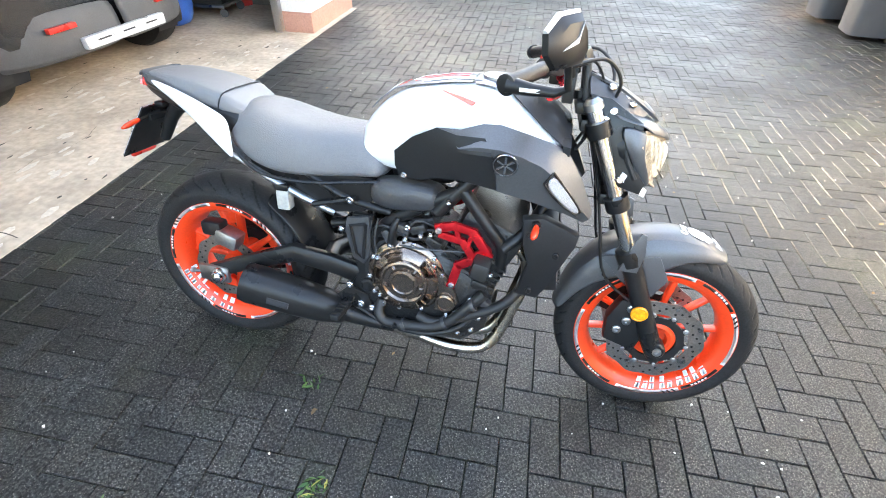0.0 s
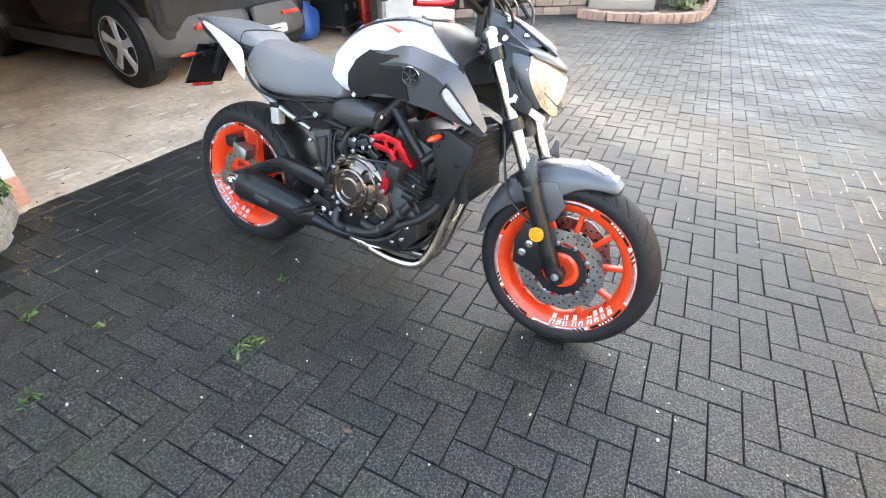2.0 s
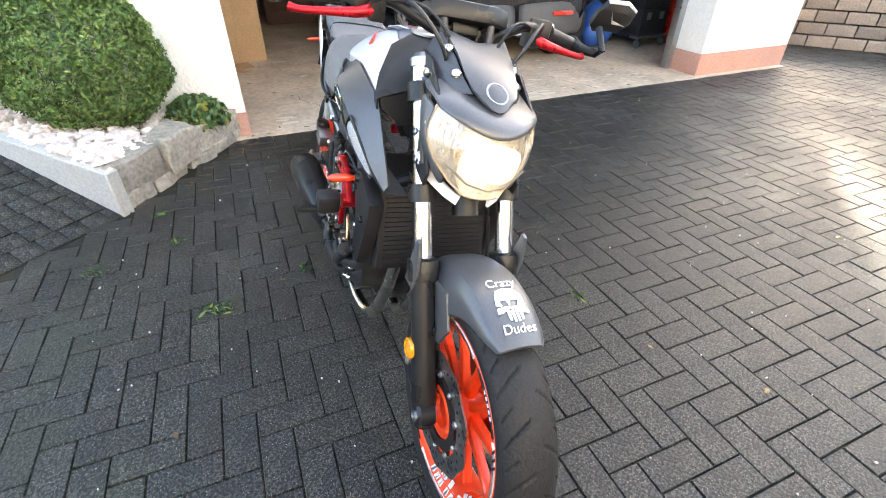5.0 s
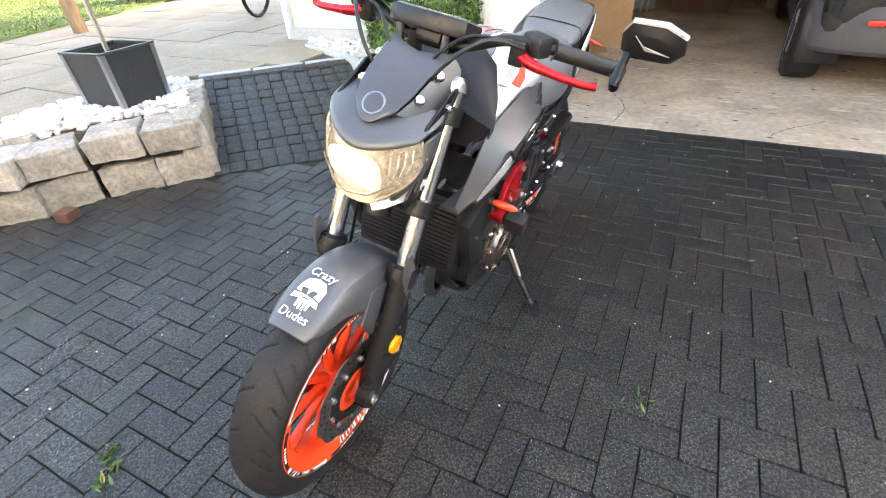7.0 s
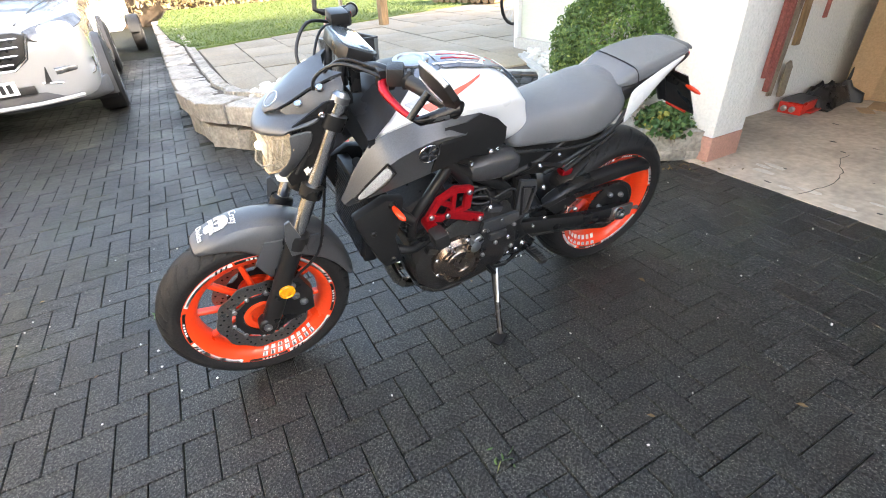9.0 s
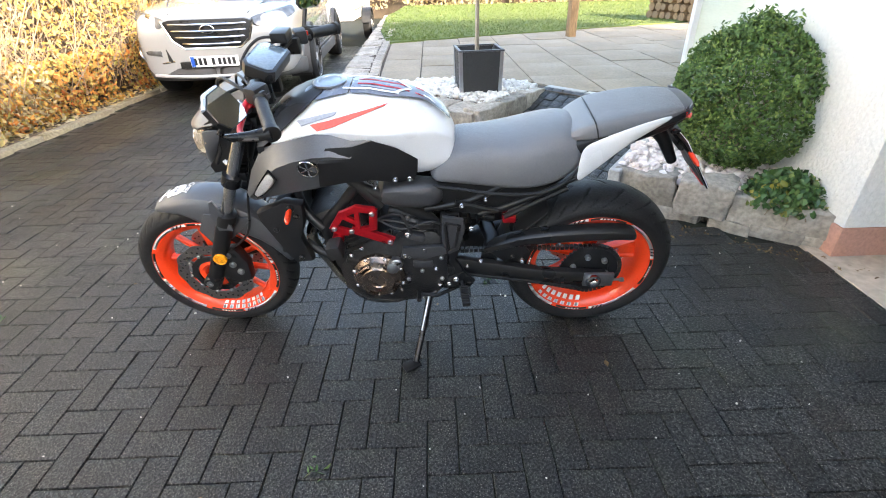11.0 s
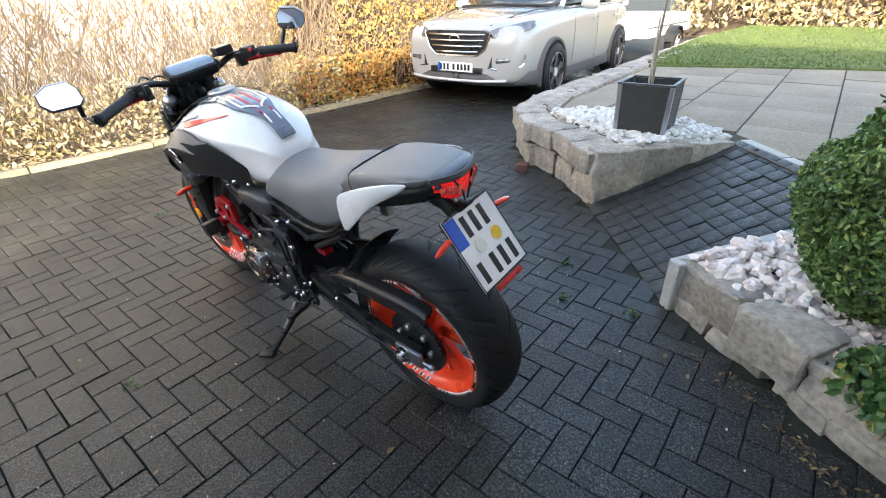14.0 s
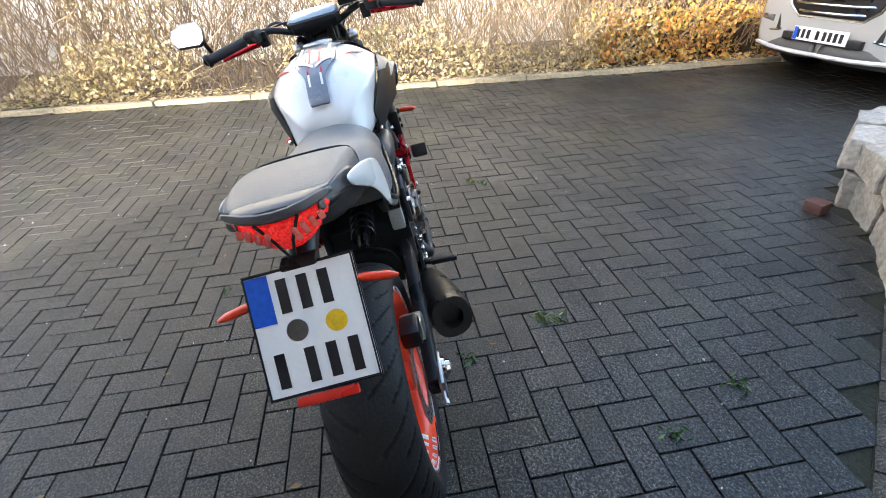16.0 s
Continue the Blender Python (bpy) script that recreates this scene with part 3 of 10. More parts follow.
while y < 5.2:
    bm = bmesh.new()
    box(bm, -0.04, 0.05, 0, 0.99, -0.1, 0.045, 0.012)
    part("kerb_stone", bm, M_KERB, kerb, m=pose(4.42 + 0.01 * (i % 3) + (0.03 if y < -4 else 0), y, -0.005 * (i % 2), 0, 0, random.uniform(-0.4, 0.4)))
    y += 1.0
    i += 1
bm = bmesh.new()
box(bm, 4.47, 6.6, -9.5, 9, -0.1, 0.03)
structure("hedge_bed", bm, M_EARTH, "brown leaf strewn earth under the hedge")


# ---- stones ----
def rock(lx, ly, lz, seed, rough=0.05, cuts=3):
    """A hewn block, its faces uneven and its edges broken. Centred, lying on z = 0."""
    bm = bmesh.new()
    box(bm, -lx / 2, lx / 2, -ly / 2, ly / 2, 0, lz)
    bmesh.ops.bevel(bm, geom=bm.edges[:], offset=min(lx, ly, lz) * 0.04, segments=1, affect="EDGES")
    bmesh.ops.subdivide_edges(bm, edges=bm.edges[:], cuts=cuts, use_grid_fill=True)
    o = Vector((seed * 7.3, seed * 3.1, seed * 1.7))
    for vtx in bm.verts:
        p = vtx.co
        k = noise.noise_vector(p * 5 + o) * rough * 1.3 + noise.noise_vector(p * 14 + o) * rough * 0.75 + noise.noise_vector(p * 40 + o) * rough * 0.3
        vtx.co = p + k
    return bm


def along(poly, step, start=0.0):
    """Places and headings at even steps along a line of points."""
    out, carry = [], start
    for a, b in zip(poly, poly[1:]):
        a, b = Vector(a[:2]), Vector(b[:2])
        ln, d = (b - a).length, (b - a).normalized()
        while carry < ln:
            out.append((a + d * carry, math.degrees(math.atan2(d.y, d.x))))
            carry += step
        carry -= ln
    return out


retaining = thing("terrace_wall", "rough quarry stone retaining wall round the terrace", "wall")
retaining["kind"] = "structure"
for i, (p, a) in enumerate(along(TERRACE_EDGE[:-1], 0.30, 0.14)):
    w = random.uniform(0.276, 0.294)
    off = Vector((-math.sin(radians(a)), math.cos(radians(a)), 0))
    c = Vector((p.x, p.y, 0)) - off * 0.13
    part("cap_stone", rock(w, 0.28, 0.15, i, 0.011, 4), M_STONE, retaining, m=Matrix.Translation((0, 0, 0.205 + 0.006 * math.sin(i * 2.1))) @ pose(c.x, c.y, 0, 0, 0, a))
    c2 = Vector((p.x, p.y, 0)) - off * 0.15
    part("base_stone", rock(w * random.uniform(1.0, 1.06), 0.22, 0.19, i + 50, 0.014, 4), M_STONE, retaining, m=pose(c2.x, c2.y, -0.02, 0, 0, a + random.uniform(-2, 2)))
    if p.y > -9:
        c3 = Vector((p.x, p.y, 0)) - off * 0.34
        for q in (-0.07, 0.07):
            bm = bmesh.new()
            box(bm, -0.068, 0.068, -0.05, 0.05, 0.2, TOP + 0.02, 0.01)
            part("edging_brick", bm, M_STONE, retaining, m=pose(c3.x + q * math.cos(radians(a)), c3.y + q * math.sin(radians(a)), random.uniform(-0.004, 0.004), 0, 0, a))
for i, (p, a, ln, hh) in enumerate(((Vector((0.30, -2.05)), 53, 0.34, 0.31), (Vector((0.10, -2.31)), 53, 0.34, 0.2), (Vector((-0.09, -2.57)), 53, 0.32, 0.11))):
    part("ramp_side_stone", rock(ln, 0.16, hh + 0.06, i + 80, 0.02, 4), M_STONE, retaining, m=pose(p.x + 0.02, p.y - 0.02, TOP - hh - 0.05, 0, 0, a))
b = bmesh.new()
box(b, -0.045, 0.045, -0.045, 0.045, 0, 0.06, 0.008)
brick = part("red_brick", b, material("old_red_brick", (0.13, 0.055, 0.04), 0.85, other=(0.09, 0.045, 0.035), scale=20, fine=60, bump=0.5), None, "old red brick lying against the stone wall", m=pose(1.12, -2.2, 0, 0, 0, 20))
tagged(brick, category="brick")

# small planter beside the garage pillar
bed = thing("planter_bed", "low planter of grey quarry stones beside the garage pillar", "planter")
bed["kind"] = "structure"
for i, (x, y, a, ln, hh, dp) in enumerate(((-0.625, -1.07, 147, 0.36, 0.19, 0.17), (-0.885, -0.87, 148, 0.28, 0.2, 0.17), (-1.125, -0.76, 152, 0.30, 0.165, 0.17), (-1.32, -0.63, 150, 0.22, 0.155, 0.15))):
    part("stone", rock(ln * 0.95, dp, hh, i + 20, 0.017, 5), M_STONE, bed, m=pose(x, y, 0.05, 3, 0, a))
for i, (x, y, a, ln) in enumerate(((-0.565, -1.075, 148, 0.22), (-0.785, -0.94, 147, 0.26), (-1.015, -0.79, 149, 0.22), (-1.195, -0.685, 152, 0.24), (-1.37, -0.59, 150, 0.2))):
    part("footing_stone", rock(ln, 0.13, 0.075, i + 30, 0.018, 2), M_STONE, bed, m=pose(x, y, -0.012, 0, 0, a + random.uniform(-4, 4)))
EDGE2 = [(-0.42, -1.06), (-1.05, -1.88), (-1.34, -2.66)]
for i, (a, b, za, zb) in enumerate(((EDGE2[0], EDGE2[1], 0.23, 0.38), (EDGE2[1], EDGE2[2], 0.38, 0.385))):
    bm = bmesh.new()
    d = (Vector(b) - Vector(a)).normalized()
    nn = Vector((d.y, -d.x)) * 0.035
    rings = []
    for q, z in ((Vector(a), za), (Vector(b), zb)):
        rings.append([(q.x - nn.x, q.y - nn.y, -0.1), (q.x + nn.x, q.y + nn.y, -0.1), (q.x + nn.x, q.y + nn.y, z), (q.x - nn.x, q.y - nn.y, z)])
    loft(bm, rings)
    bmesh.ops.bevel(bm, geom=bm.edges[:], offset=0.006, segments=1, affect="EDGES")
    part("edging_slab", bm, M_EDGING, bed, "pale concrete edging slab")


def bed_height(x, y):
    return 0.21 + 0.17 * min(1, max(0, (-0.9 - y) / 1.0))


BED = [(-0.47, -1.12), (-0.92, -0.85), (-1.2, -0.72), (-1.44, -0.55), (-1.44, -1.5), (-1.78, -1.6), (-1.78, -3.0), (-1.33, -2.66), (-1.04, -1.9)]
bm = bmesh.new()
prism(bm, BED, "Z", -0.05, 0.16)
part("soil", bm, M_EARTH, bed)


def pebbles(name, poly, height, count, size, mat, label, seed):
    r = np.random.default_rng(seed)
    xs, ys = [p[0] for p in poly], [p[1] for p in poly]
    spots = []
    while len(spots) < count:
        p = (r.uniform(min(xs), max(xs)), r.uniform(min(ys), max(ys)))
        if inside(p, poly):
            spots.append((*p, height(*p) + r.uniform(-0.035, 0.018)))
    v, f = pebble_verts(r, count, size)
    v = v * np.array([1, 1, 0.7]) + np.array(spots)[:, None]
    soup(name, v.reshape(-1, 3).tolist(), f.tolist(), mat, label, "pebbles")


pebbles("rosy_pebbles", [p for p in BED if p[1] > -1.6][:5] + [(-1.0, -1.8)], lambda x, y: bed_height(x, y) + 0.0, 1500, 0.03, M_PEBBLE_P, "rosy white quartz pebbles filling the small planter", 3)
pebbles("shed_pebbles", [(-1.1, -1.75), (-1.44, -1.5), (-1.78, -1.65), (-1.76, -3.0), (-1.35, -2.66), (-1.08, -1.93)], lambda x, y: 0.37, 750, 0.033, M_PEBBLE, "white pebbles along the panel wall", 4)
GRAVEL = [(0.27, -2.15), (0.85, -2.50), (1.2, -2.72), (1.05, -2.98), (0.6, -3.1), (0.1, -3.0), (-0.17, -2.78)]
pebbles("pot_pebbles", GRAVEL, lambda x, y: TOP + 0.012, 1500, 0.032, M_PEBBLE, "bright white pebbles round the tall pot", 5)
bm = bmesh.new()
prism(bm, GRAVEL, "Z", TOP - 0.06, TOP + 0.004)
structure("gravel_bed", bm, M_EARTH, "earth under the pebbles")

# ---- plants ----
bush = thing("boxwood_bush", "dense clipped round green boxwood bush in the planter", "bush", pose(-1.14, -1.23, 0.17))
bm = bmesh.new()
for k in range(7):
    a = k * 0.9
    tube(bm, [(0, 0, 0), (0.05 * math.cos(a), 0.05 * math.sin(a), 0.2), (0.2 * math.cos(a), 0.2 * math.sin(a), 0.55)], [0.02, 0.014, 0.005], 6)
part("trunk", bm, M_BARK, bush)
r = np.random.default_rng(11)
d = r.normal(size=(36000, 3))
d /= np.linalg.norm(d, axis=1)[:, None]
lump = np.array([1 + 0.12 * noise.noise(Vector(q) * 2.2) + 0.08 * noise.noise(Vector(q) * 6) for q in d])
p = d * lump[:, None] * (r.uniform(0.72, 1.0, 36000) ** 0.5)[:, None] * np.array([0.395, 0.42, 0.42]) + np.array([0, 0, 0.42])
p = p[p[:, 2] > 0.04]
d = (p - np.array([0, 0, 0.42]))
d /= np.linalg.norm(d, axis=1)[:, None]
leaves("crown", p, 0.0145, M_BUSH, r, "small glossy dark green leaves", "", 0.35, bush, 1.7, d)
sprig = []
for k in range(46):
    a, q = r.uniform(0, 6.28), r.uniform(0, 0.3)
    foot = np.array([q * math.cos(a), q * math.sin(a), 0.42 + 0.4 * math.sqrt(1 - (q / 0.4) ** 2)])
    tip = foot + np.array([0.12 * q * math.cos(a), 0.12 * q * math.sin(a), 1.0]) * r.uniform(0.03, 0.085)
    sprig += [foot + (tip - foot) * e + r.normal(size=3) * 0.008 for e in np.linspace(-0.3, 1, 11)]
sprig = np.array(sprig)
leaves("young_growth", sprig, 0.014, M_BUSH, r, "upright young shoots on the bush", "", 0.0, bush, 2.2)
bpy.data.objects["young_growth"]["kind"] = "stuff"

ivy = thing("ivy_plant", "low green and yellow variegated ivy spilling over the stones", "plant", pose(-1.24, -0.75, 0.16))
r = np.random.default_rng(12)
bm = bmesh.new()
for k in range(14):
    a = r.uniform(0, 6.28)
    tube(bm, [(0, 0, 0), (0.1 * math.cos(a), 0.1 * math.sin(a), 0.08), (0.2 * math.cos(a), 0.18 * math.sin(a), r.uniform(-0.04, 0.06))], 0.003, 5)
part("stems", bm, M_TWIG, ivy)
d = r.normal(size=(1500, 3))
d /= np.linalg.norm(d, axis=1)[:, None]
d[:, 2] = np.abs(d[:, 2]) - 0.25
p = d * (r.uniform(0.3, 1, 1500) ** 0.5)[:, None] * np.array([0.24, 0.19, 0.17]) + np.array([0, 0, 0.05])
leaves("foliage", p, 0.034, M_IVY, r, "heart shaped ivy leaves", "", 0.4, ivy, 1.2, d)

M_CLAD0 = material("pot_rim", (0.05, 0.052, 0.056), 0.45)
pot = thing("planter_pot", "tall square black woven pot with pale corner strips on pebbles", "plant pot", pose(0.36, -2.61, TOP - 0.03, 0, 0, 8))
bm = bmesh.new()
rings = []
for s, z in ((0.17, 0), (0.18, 0.372), (0.17, 0.372), (0.167, 0.28)):
    rings.append([(-s, -s, z), (s, -s, z), (s, s, z), (-s, s, z)])
loft(bm, rings)
part("body", bm, material("woven_black", (0.028, 0.028, 0.028), 0.45, other=(0.012, 0.012, 0.012), scale=110, amount=0.9, fine=240, fine_amount=0.5, bump=1.0, bump_scale=150), pot)
for sx in (-1, 1):
    for sy in (-1, 1):
        bm = bmesh.new()
        loft(bm, [[(sx * q, sy * q, z), (sx * (q - 0.03), sy * q, z), (sx * (q - 0.03), sy * (q - 0.03), z), (sx * q, sy * (q - 0.03), z)] for q, z in ((0.174, 0), (0.184, 0.374))])
        part("corner_strip", bm, M_ALU, pot, "brushed metal corner strip")
bm = bmesh.new()
for a, b, c, d in ((-0.187, 0.187, -0.187, -0.163), (-0.187, 0.187, 0.163, 0.187), (-0.187, -0.163, -0.163, 0.163), (0.163, 0.187, -0.163, 0.163)):
    box(bm, a, b, c, d, 0.3745, 0.386, 0.003)
part("rim_strip", bm, M_CLAD0, pot, "dark plastic rim")
bm = bmesh.new()
box(bm, -0.166, 0.166, -0.166, 0.166, 0.26, 0.3)
part("soil", bm, M_EARTH, pot)
M_STAKE = material("grey_stake", (0.5, 0.44, 0.36), 0.8, other=(0.4, 0.35, 0.28), scale=20)
tree = thing("young_tree", "slim bare standard tree with a thin stake in the pot", "tree", pose(0.36, -2.61, TOP + 0.30))
bm = bmesh.new()
tube(bm, [(0, 0, 0), (0.005, 0.01, 0.3), (0.0, 0.0, 0.62)], [0.011, 0.01, 0.009], 8)
part("trunk", bm, M_BARK, tree)
bm = bmesh.new()
r = np.random.default_rng(9)
for k in range(26):
    a, e = r.uniform(0, 6.28), r.uniform(0.3, 1.2)
    q = Vector((math.cos(a) * math.cos(e), math.sin(a) * math.cos(e), math.sin(e)))
    ln = r.uniform(0.35, 0.7)
    tube(bm, [(0, 0, 0.6), q * ln * 0.5 + Vector((0, 0, 0.62)), q * ln + Vector((0, 0, 0.66 + 0.1 * r.random()))], [0.005, 0.003, 0.001], 5)
part("crown", bm, M_TWIG, tree)
bm = bmesh.new()
tube(bm, [(0.02, 0.012, -0.02), (0.02, 0.012, 0.45)], 0.007, 8)
part("stake", bm, M_STAKE, tree)

post = bmesh.new()
box(post, -0.06, 0.06, -0.06, 0.06, 0, 2.4, 0.012)
o = part("wooden_post", post, M_WOOD, None, "weathered square brown wooden post at the lawn's edge", m=pose(-1.13, -6.25, TOP - 0.02, 0, 0, 15))
tagged(o, category="post")

# ---- motorcycle ----
M_ORANGE = material("orange_rim_paint", (0.88, 0.06, 0.014), 0.35, other=(0.8, 0.06, 0.01), scale=6, fine_amount=0.05, coat=0.3)
M_WHITE = material("pearl_white_paint", (0.72, 0.73, 0.74), 0.28, other=(0.66, 0.67, 0.69), scale=3, amount=0.4, fine=300, fine_amount=0.03, coat=0.6, rough_var=0.05)
M_MATT = material("matt_grey_paint", (0.1, 0.103, 0.11), 0.38, 0.45, other=(0.085, 0.088, 0.094), scale=5, fine=300, fine_amount=0.1, rough_var=0.06)
M_SEAT = material("seat_vinyl", (0.14, 0.143, 0.15), 0.36, other=(0.115, 0.118, 0.125), scale=5, fine=350, fine_amount=0.15, bump=0.3, bump_scale=420, rough_var=0.05)
M_FRONTPL = material("dark_cover_plastic", (0.022, 0.0225, 0.024), 0.3, other=(0.03, 0.03, 0.032), scale=6, fine=260, fine_amount=0.1)
M_SATIN = material("satin_black_paint", (0.011, 0.011, 0.0115), 0.32, other=(0.018, 0.018, 0.0185), scale=9, fine=200, rough_var=0.1)
M_SIDEPANEL = material("side_panel_plastic", (0.012, 0.0122, 0.013), 0.42, other=(0.025, 0.025, 0.027), scale=5, fine=250, fine_amount=0.12)
for glossy, amount in ((M_SIDEPANEL, 0.22), (M_FRONTPL, 0.15), (M_TYRE, 0.2), (M_SATIN, 0.3)):
    glossy.node_tree.nodes["Principled BSDF"].inputs["Specular IOR Level"].default_value = amount
M_ENGINE = material("engine_black", (0.02, 0.02, 0.021), 0.34, 0.3, other=(0.04, 0.039, 0.038), scale=14, fine=150, fine_amount=0.3, bump=0.25)
M_BRONZE = material("bronze_cover", (0.24, 0.19, 0.16), 0.22, 0.9, other=(0.14, 0.11, 0.09), scale=14, fine=150, rough_var=0.1)
M_REDAN = material("red_anodised", (0.55, 0.012, 0.02), 0.3, 0.6, other=(0.45, 0.01, 0.02), scale=8, rough_var=0.08)
M_STEEL = material("heat_stained_steel", (0.6, 0.55, 0.47), 0.22, 1.0, other=(0.4, 0.33, 0.26), scale=9, fine=80, rough_var=0.1)
M_DISC = material("brake_disc_steel", (0.4, 0.38, 0.36), 0.35, 1.0, scale=20, fine=180, fine_amount=0.15)
M_MESHGREY = material("silver_mesh", (0.5, 0.51, 0.53), 0.4, 0.5, scale=200, fine=500, fine_amount=0.4, bump=0.5, bump_scale=500)
M_AMBER = material("amber_reflector", (0.9, 0.32, 0.01), 0.2, coat=0.5, fine=120, fine_amount=0.3)
M_TAIL = material("red_tail_lens", (0.85, 0.008, 0.01), 0.12, other=(1.0, 0.07, 0.05), scale=50, amount=0.9, fine=200, fine_amount=0.4, coat=1.0, bump=0.3, bump_scale=160)
M_TAIL.node_tree.nodes["Principled BSDF"].inputs["Emission Color"].default_value = (1.0, 0.02, 0.02, 1)
M_TAIL.node_tree.nodes["Principled BSDF"].inputs["Emission Strength"].default_value = 0.05
M_TAILCELL = material("tail_lamp_cell", (0.95, 0.25, 0.2), 0.15, 0.3, other=(0.7, 0.02, 0.02), scale=90, coat=1.0)
M_STICKER = material("white_sticker", (0.82, 0.82, 0.82), 0.4, fine_amount=0.03)
M_DECAL = material("red_decal", (0.75, 0.09, 0.05), 0.35, other=(0.7, 0.09, 0.06), scale=60, coat=0.4)
M_GREYBLUE = material("grey_blue_decal", (0.13, 0.15, 0.19), 0.3, other=(0.1, 0.11, 0.14), scale=9, coat=0.5)
M_GREYPALE = material("pale_grey_line", (0.35, 0.37, 0.4), 0.3, coat=0.4)
M_MIRROR = material("mirror_glass", (0.9, 0.9, 0.9), 0.01, 1.0, fine_amount=0.0, amount=0.0, rough_var=0.0)
M_MILKY = material("milky_plastic", (0.38, 0.38, 0.36), 0.4, other=(0.3, 0.3, 0.28), scale=40)
M_SILVERPL = material("silver_plastic", (0.62, 0.63, 0.65), 0.3, 0.3, fine_amount=0.04)
# Pale blue base paints in the sky that the dash glass mirrors.
M_SCREEN = material("dash_glass", (0.13, 0.165, 0.19), 0.08, other=(0.16, 0.19, 0.21), scale=30, coat=1.0)
M_LENS = bpy.data.materials.new("headlamp_lens")
M_LENS.use_nodes = True
nt = M_LENS.node_tree
clear, gloss, both = nt.nodes.new("ShaderNodeBsdfTransparent"), nt.nodes.new("ShaderNodeBsdfGlossy"), nt.nodes.new("ShaderNodeMixShader")
clear.inputs["Color"].default_value = (0.97, 0.96, 0.93, 1)
gloss.inputs["Roughness"].default_value = 0.04
both.inputs["Fac"].default_value = 0.07
nt.links.new(clear.outputs[0], both.inputs[1])
nt.links.new(gloss.outputs[0], both.inputs[2])
nt.links.new(both.outputs[0], nt.nodes["Material Output"].inputs["Surface"])
M_BULB = bpy.data.materials.new("lit_bulb")
M_BULB.use_nodes = True
M_BULB.node_tree.nodes["Principled BSDF"].inputs["Emission Color"].default_value = (1.0, 0.91, 0.74, 1)
M_BULB.node_tree.nodes["Principled BSDF"].inputs["Emission Strength"].default_value = 6.0

BIKE = Matrix.Translation((1.1, 0, 0)) @ pose(0, 0, 0, 0, 0, 2.1) @ pose(0, 0, 0, -10, 0, 0) @ Matrix.Translation((-1.1, 0, 0))
bike = thing("motorcycle", "white and grey naked motorcycle with orange wheels on its side stand", "motorcycle", BIKE)
V = Vector


def bp(name, bm, mat, label="", parent=None, sub=0, smooth=38):
    return part(name, bm, mat, parent or bike, label, smooth, sub)


def shell(rows, thick, bm=None):
    """A curved sheet through rows of points, with a thickness."""
    bm = bm or bmesh.new()
    g = [[V(p) for p in row] for row in rows]
    nr, nc = len(g), len(g[0])
    nor = [[None] * nc for _ in range(nr)]
    for i in range(nr):
        for j in range(nc):
            du = g[min(i + 1, nr - 1)][j] - g[max(i - 1, 0)][j]
            dv = g[i][min(j + 1, nc - 1)] - g[i][max(j - 1, 0)]
            q = du.cross(dv)
            nor[i][j] = q.normalized() if q.length > 1e-9 else V((0, 0, 1))
    a = [[bm.verts.new(g[i][j]) for j in range(nc)] for i in range(nr)]
    b = [[bm.verts.new(g[i][j] - nor[i][j] * thick) for j in range(nc)] for i in range(nr)]
    for i in range(nr - 1):
        for j in range(nc - 1):
            bm.faces.new((a[i][j], a[i + 1][j], a[i + 1][j + 1], a[i][j + 1]))
            bm.faces.new((b[i][j], b[i][j + 1], b[i + 1][j + 1], b[i + 1][j]))
    for i in range(nr - 1):
        bm.faces.new((a[i][0], b[i][0], b[i + 1][0], a[i + 1][0]))
        bm.faces.new((a[i][-1], a[i + 1][-1], b[i + 1][-1], b[i][-1]))
    for j in range(nc - 1):
        bm.faces.new((a[0][j], a[0][j + 1], b[0][j + 1], b[0][j]))
        bm.faces.new((a[-1][j], b[-1][j], b[-1][j + 1], a[-1][j + 1]))
    return bm


def flip(rows, s):
    return [[(p[0], p[1] * s, p[2]) for p in row] for row in rows]


def bolt(x, y, z, side, r=0.009, mat=None, parent=None, deep=0.006, n=12):
    """A round-headed screw whose head looks to that side (1: left, -1: right)."""
    bm = bmesh.new()
    lathe(bm, [(0, r), (deep * side, r), (deep * 1.35 * side, r * 0.75), (deep * 1.35 * side, r * 0.4), (deep * 0.8 * side, r * 0.35)], n, "Y", (x, y, z), True)
    return bp("bolt", bm, mat or M_CHROME, parent=parent)


def arc_patch(bm, cx, cz, y, r0, r1, a0, a1, n=10, thick=0.0012, side=1, skew=0.0):
    """A flat piece of a ring in the wheel's plane, thin but solid. skew leans its ends, in degrees."""
    for k in range(n):
        q = []
        for a, b in ((k, 0), (k + 1, 0), (k + 1, 1), (k, 1)):
            ang = radians(a0 + (a1 - a0) * a / n + (skew if b else 0))
            r = r1 if b else r0
            q.append((cx + r * math.cos(ang), cz + r * math.sin(ang)))
        lo = [bm.verts.new((p[0], y, p[1])) for p in q]
        hi = [bm.verts.new((p[0], y + thick * side, p[1])) for p in q]
        bm.faces.new(lo)
        bm.faces.new(hi[::-1])
        for i in range(4):
            bm.faces.new((lo[i], hi[i], hi[(i + 1) % 4], lo[(i + 1) % 4]))
    bmesh.ops.remove_doubles(bm, verts=bm.verts, dist=1e-5)
    return bm


# Blacker copy of the tyre rubber, painting shade into the grooves.
M_GROOVE_SHADE = material("groove_rubber", (0.003, 0.003, 0.003), 0.9)


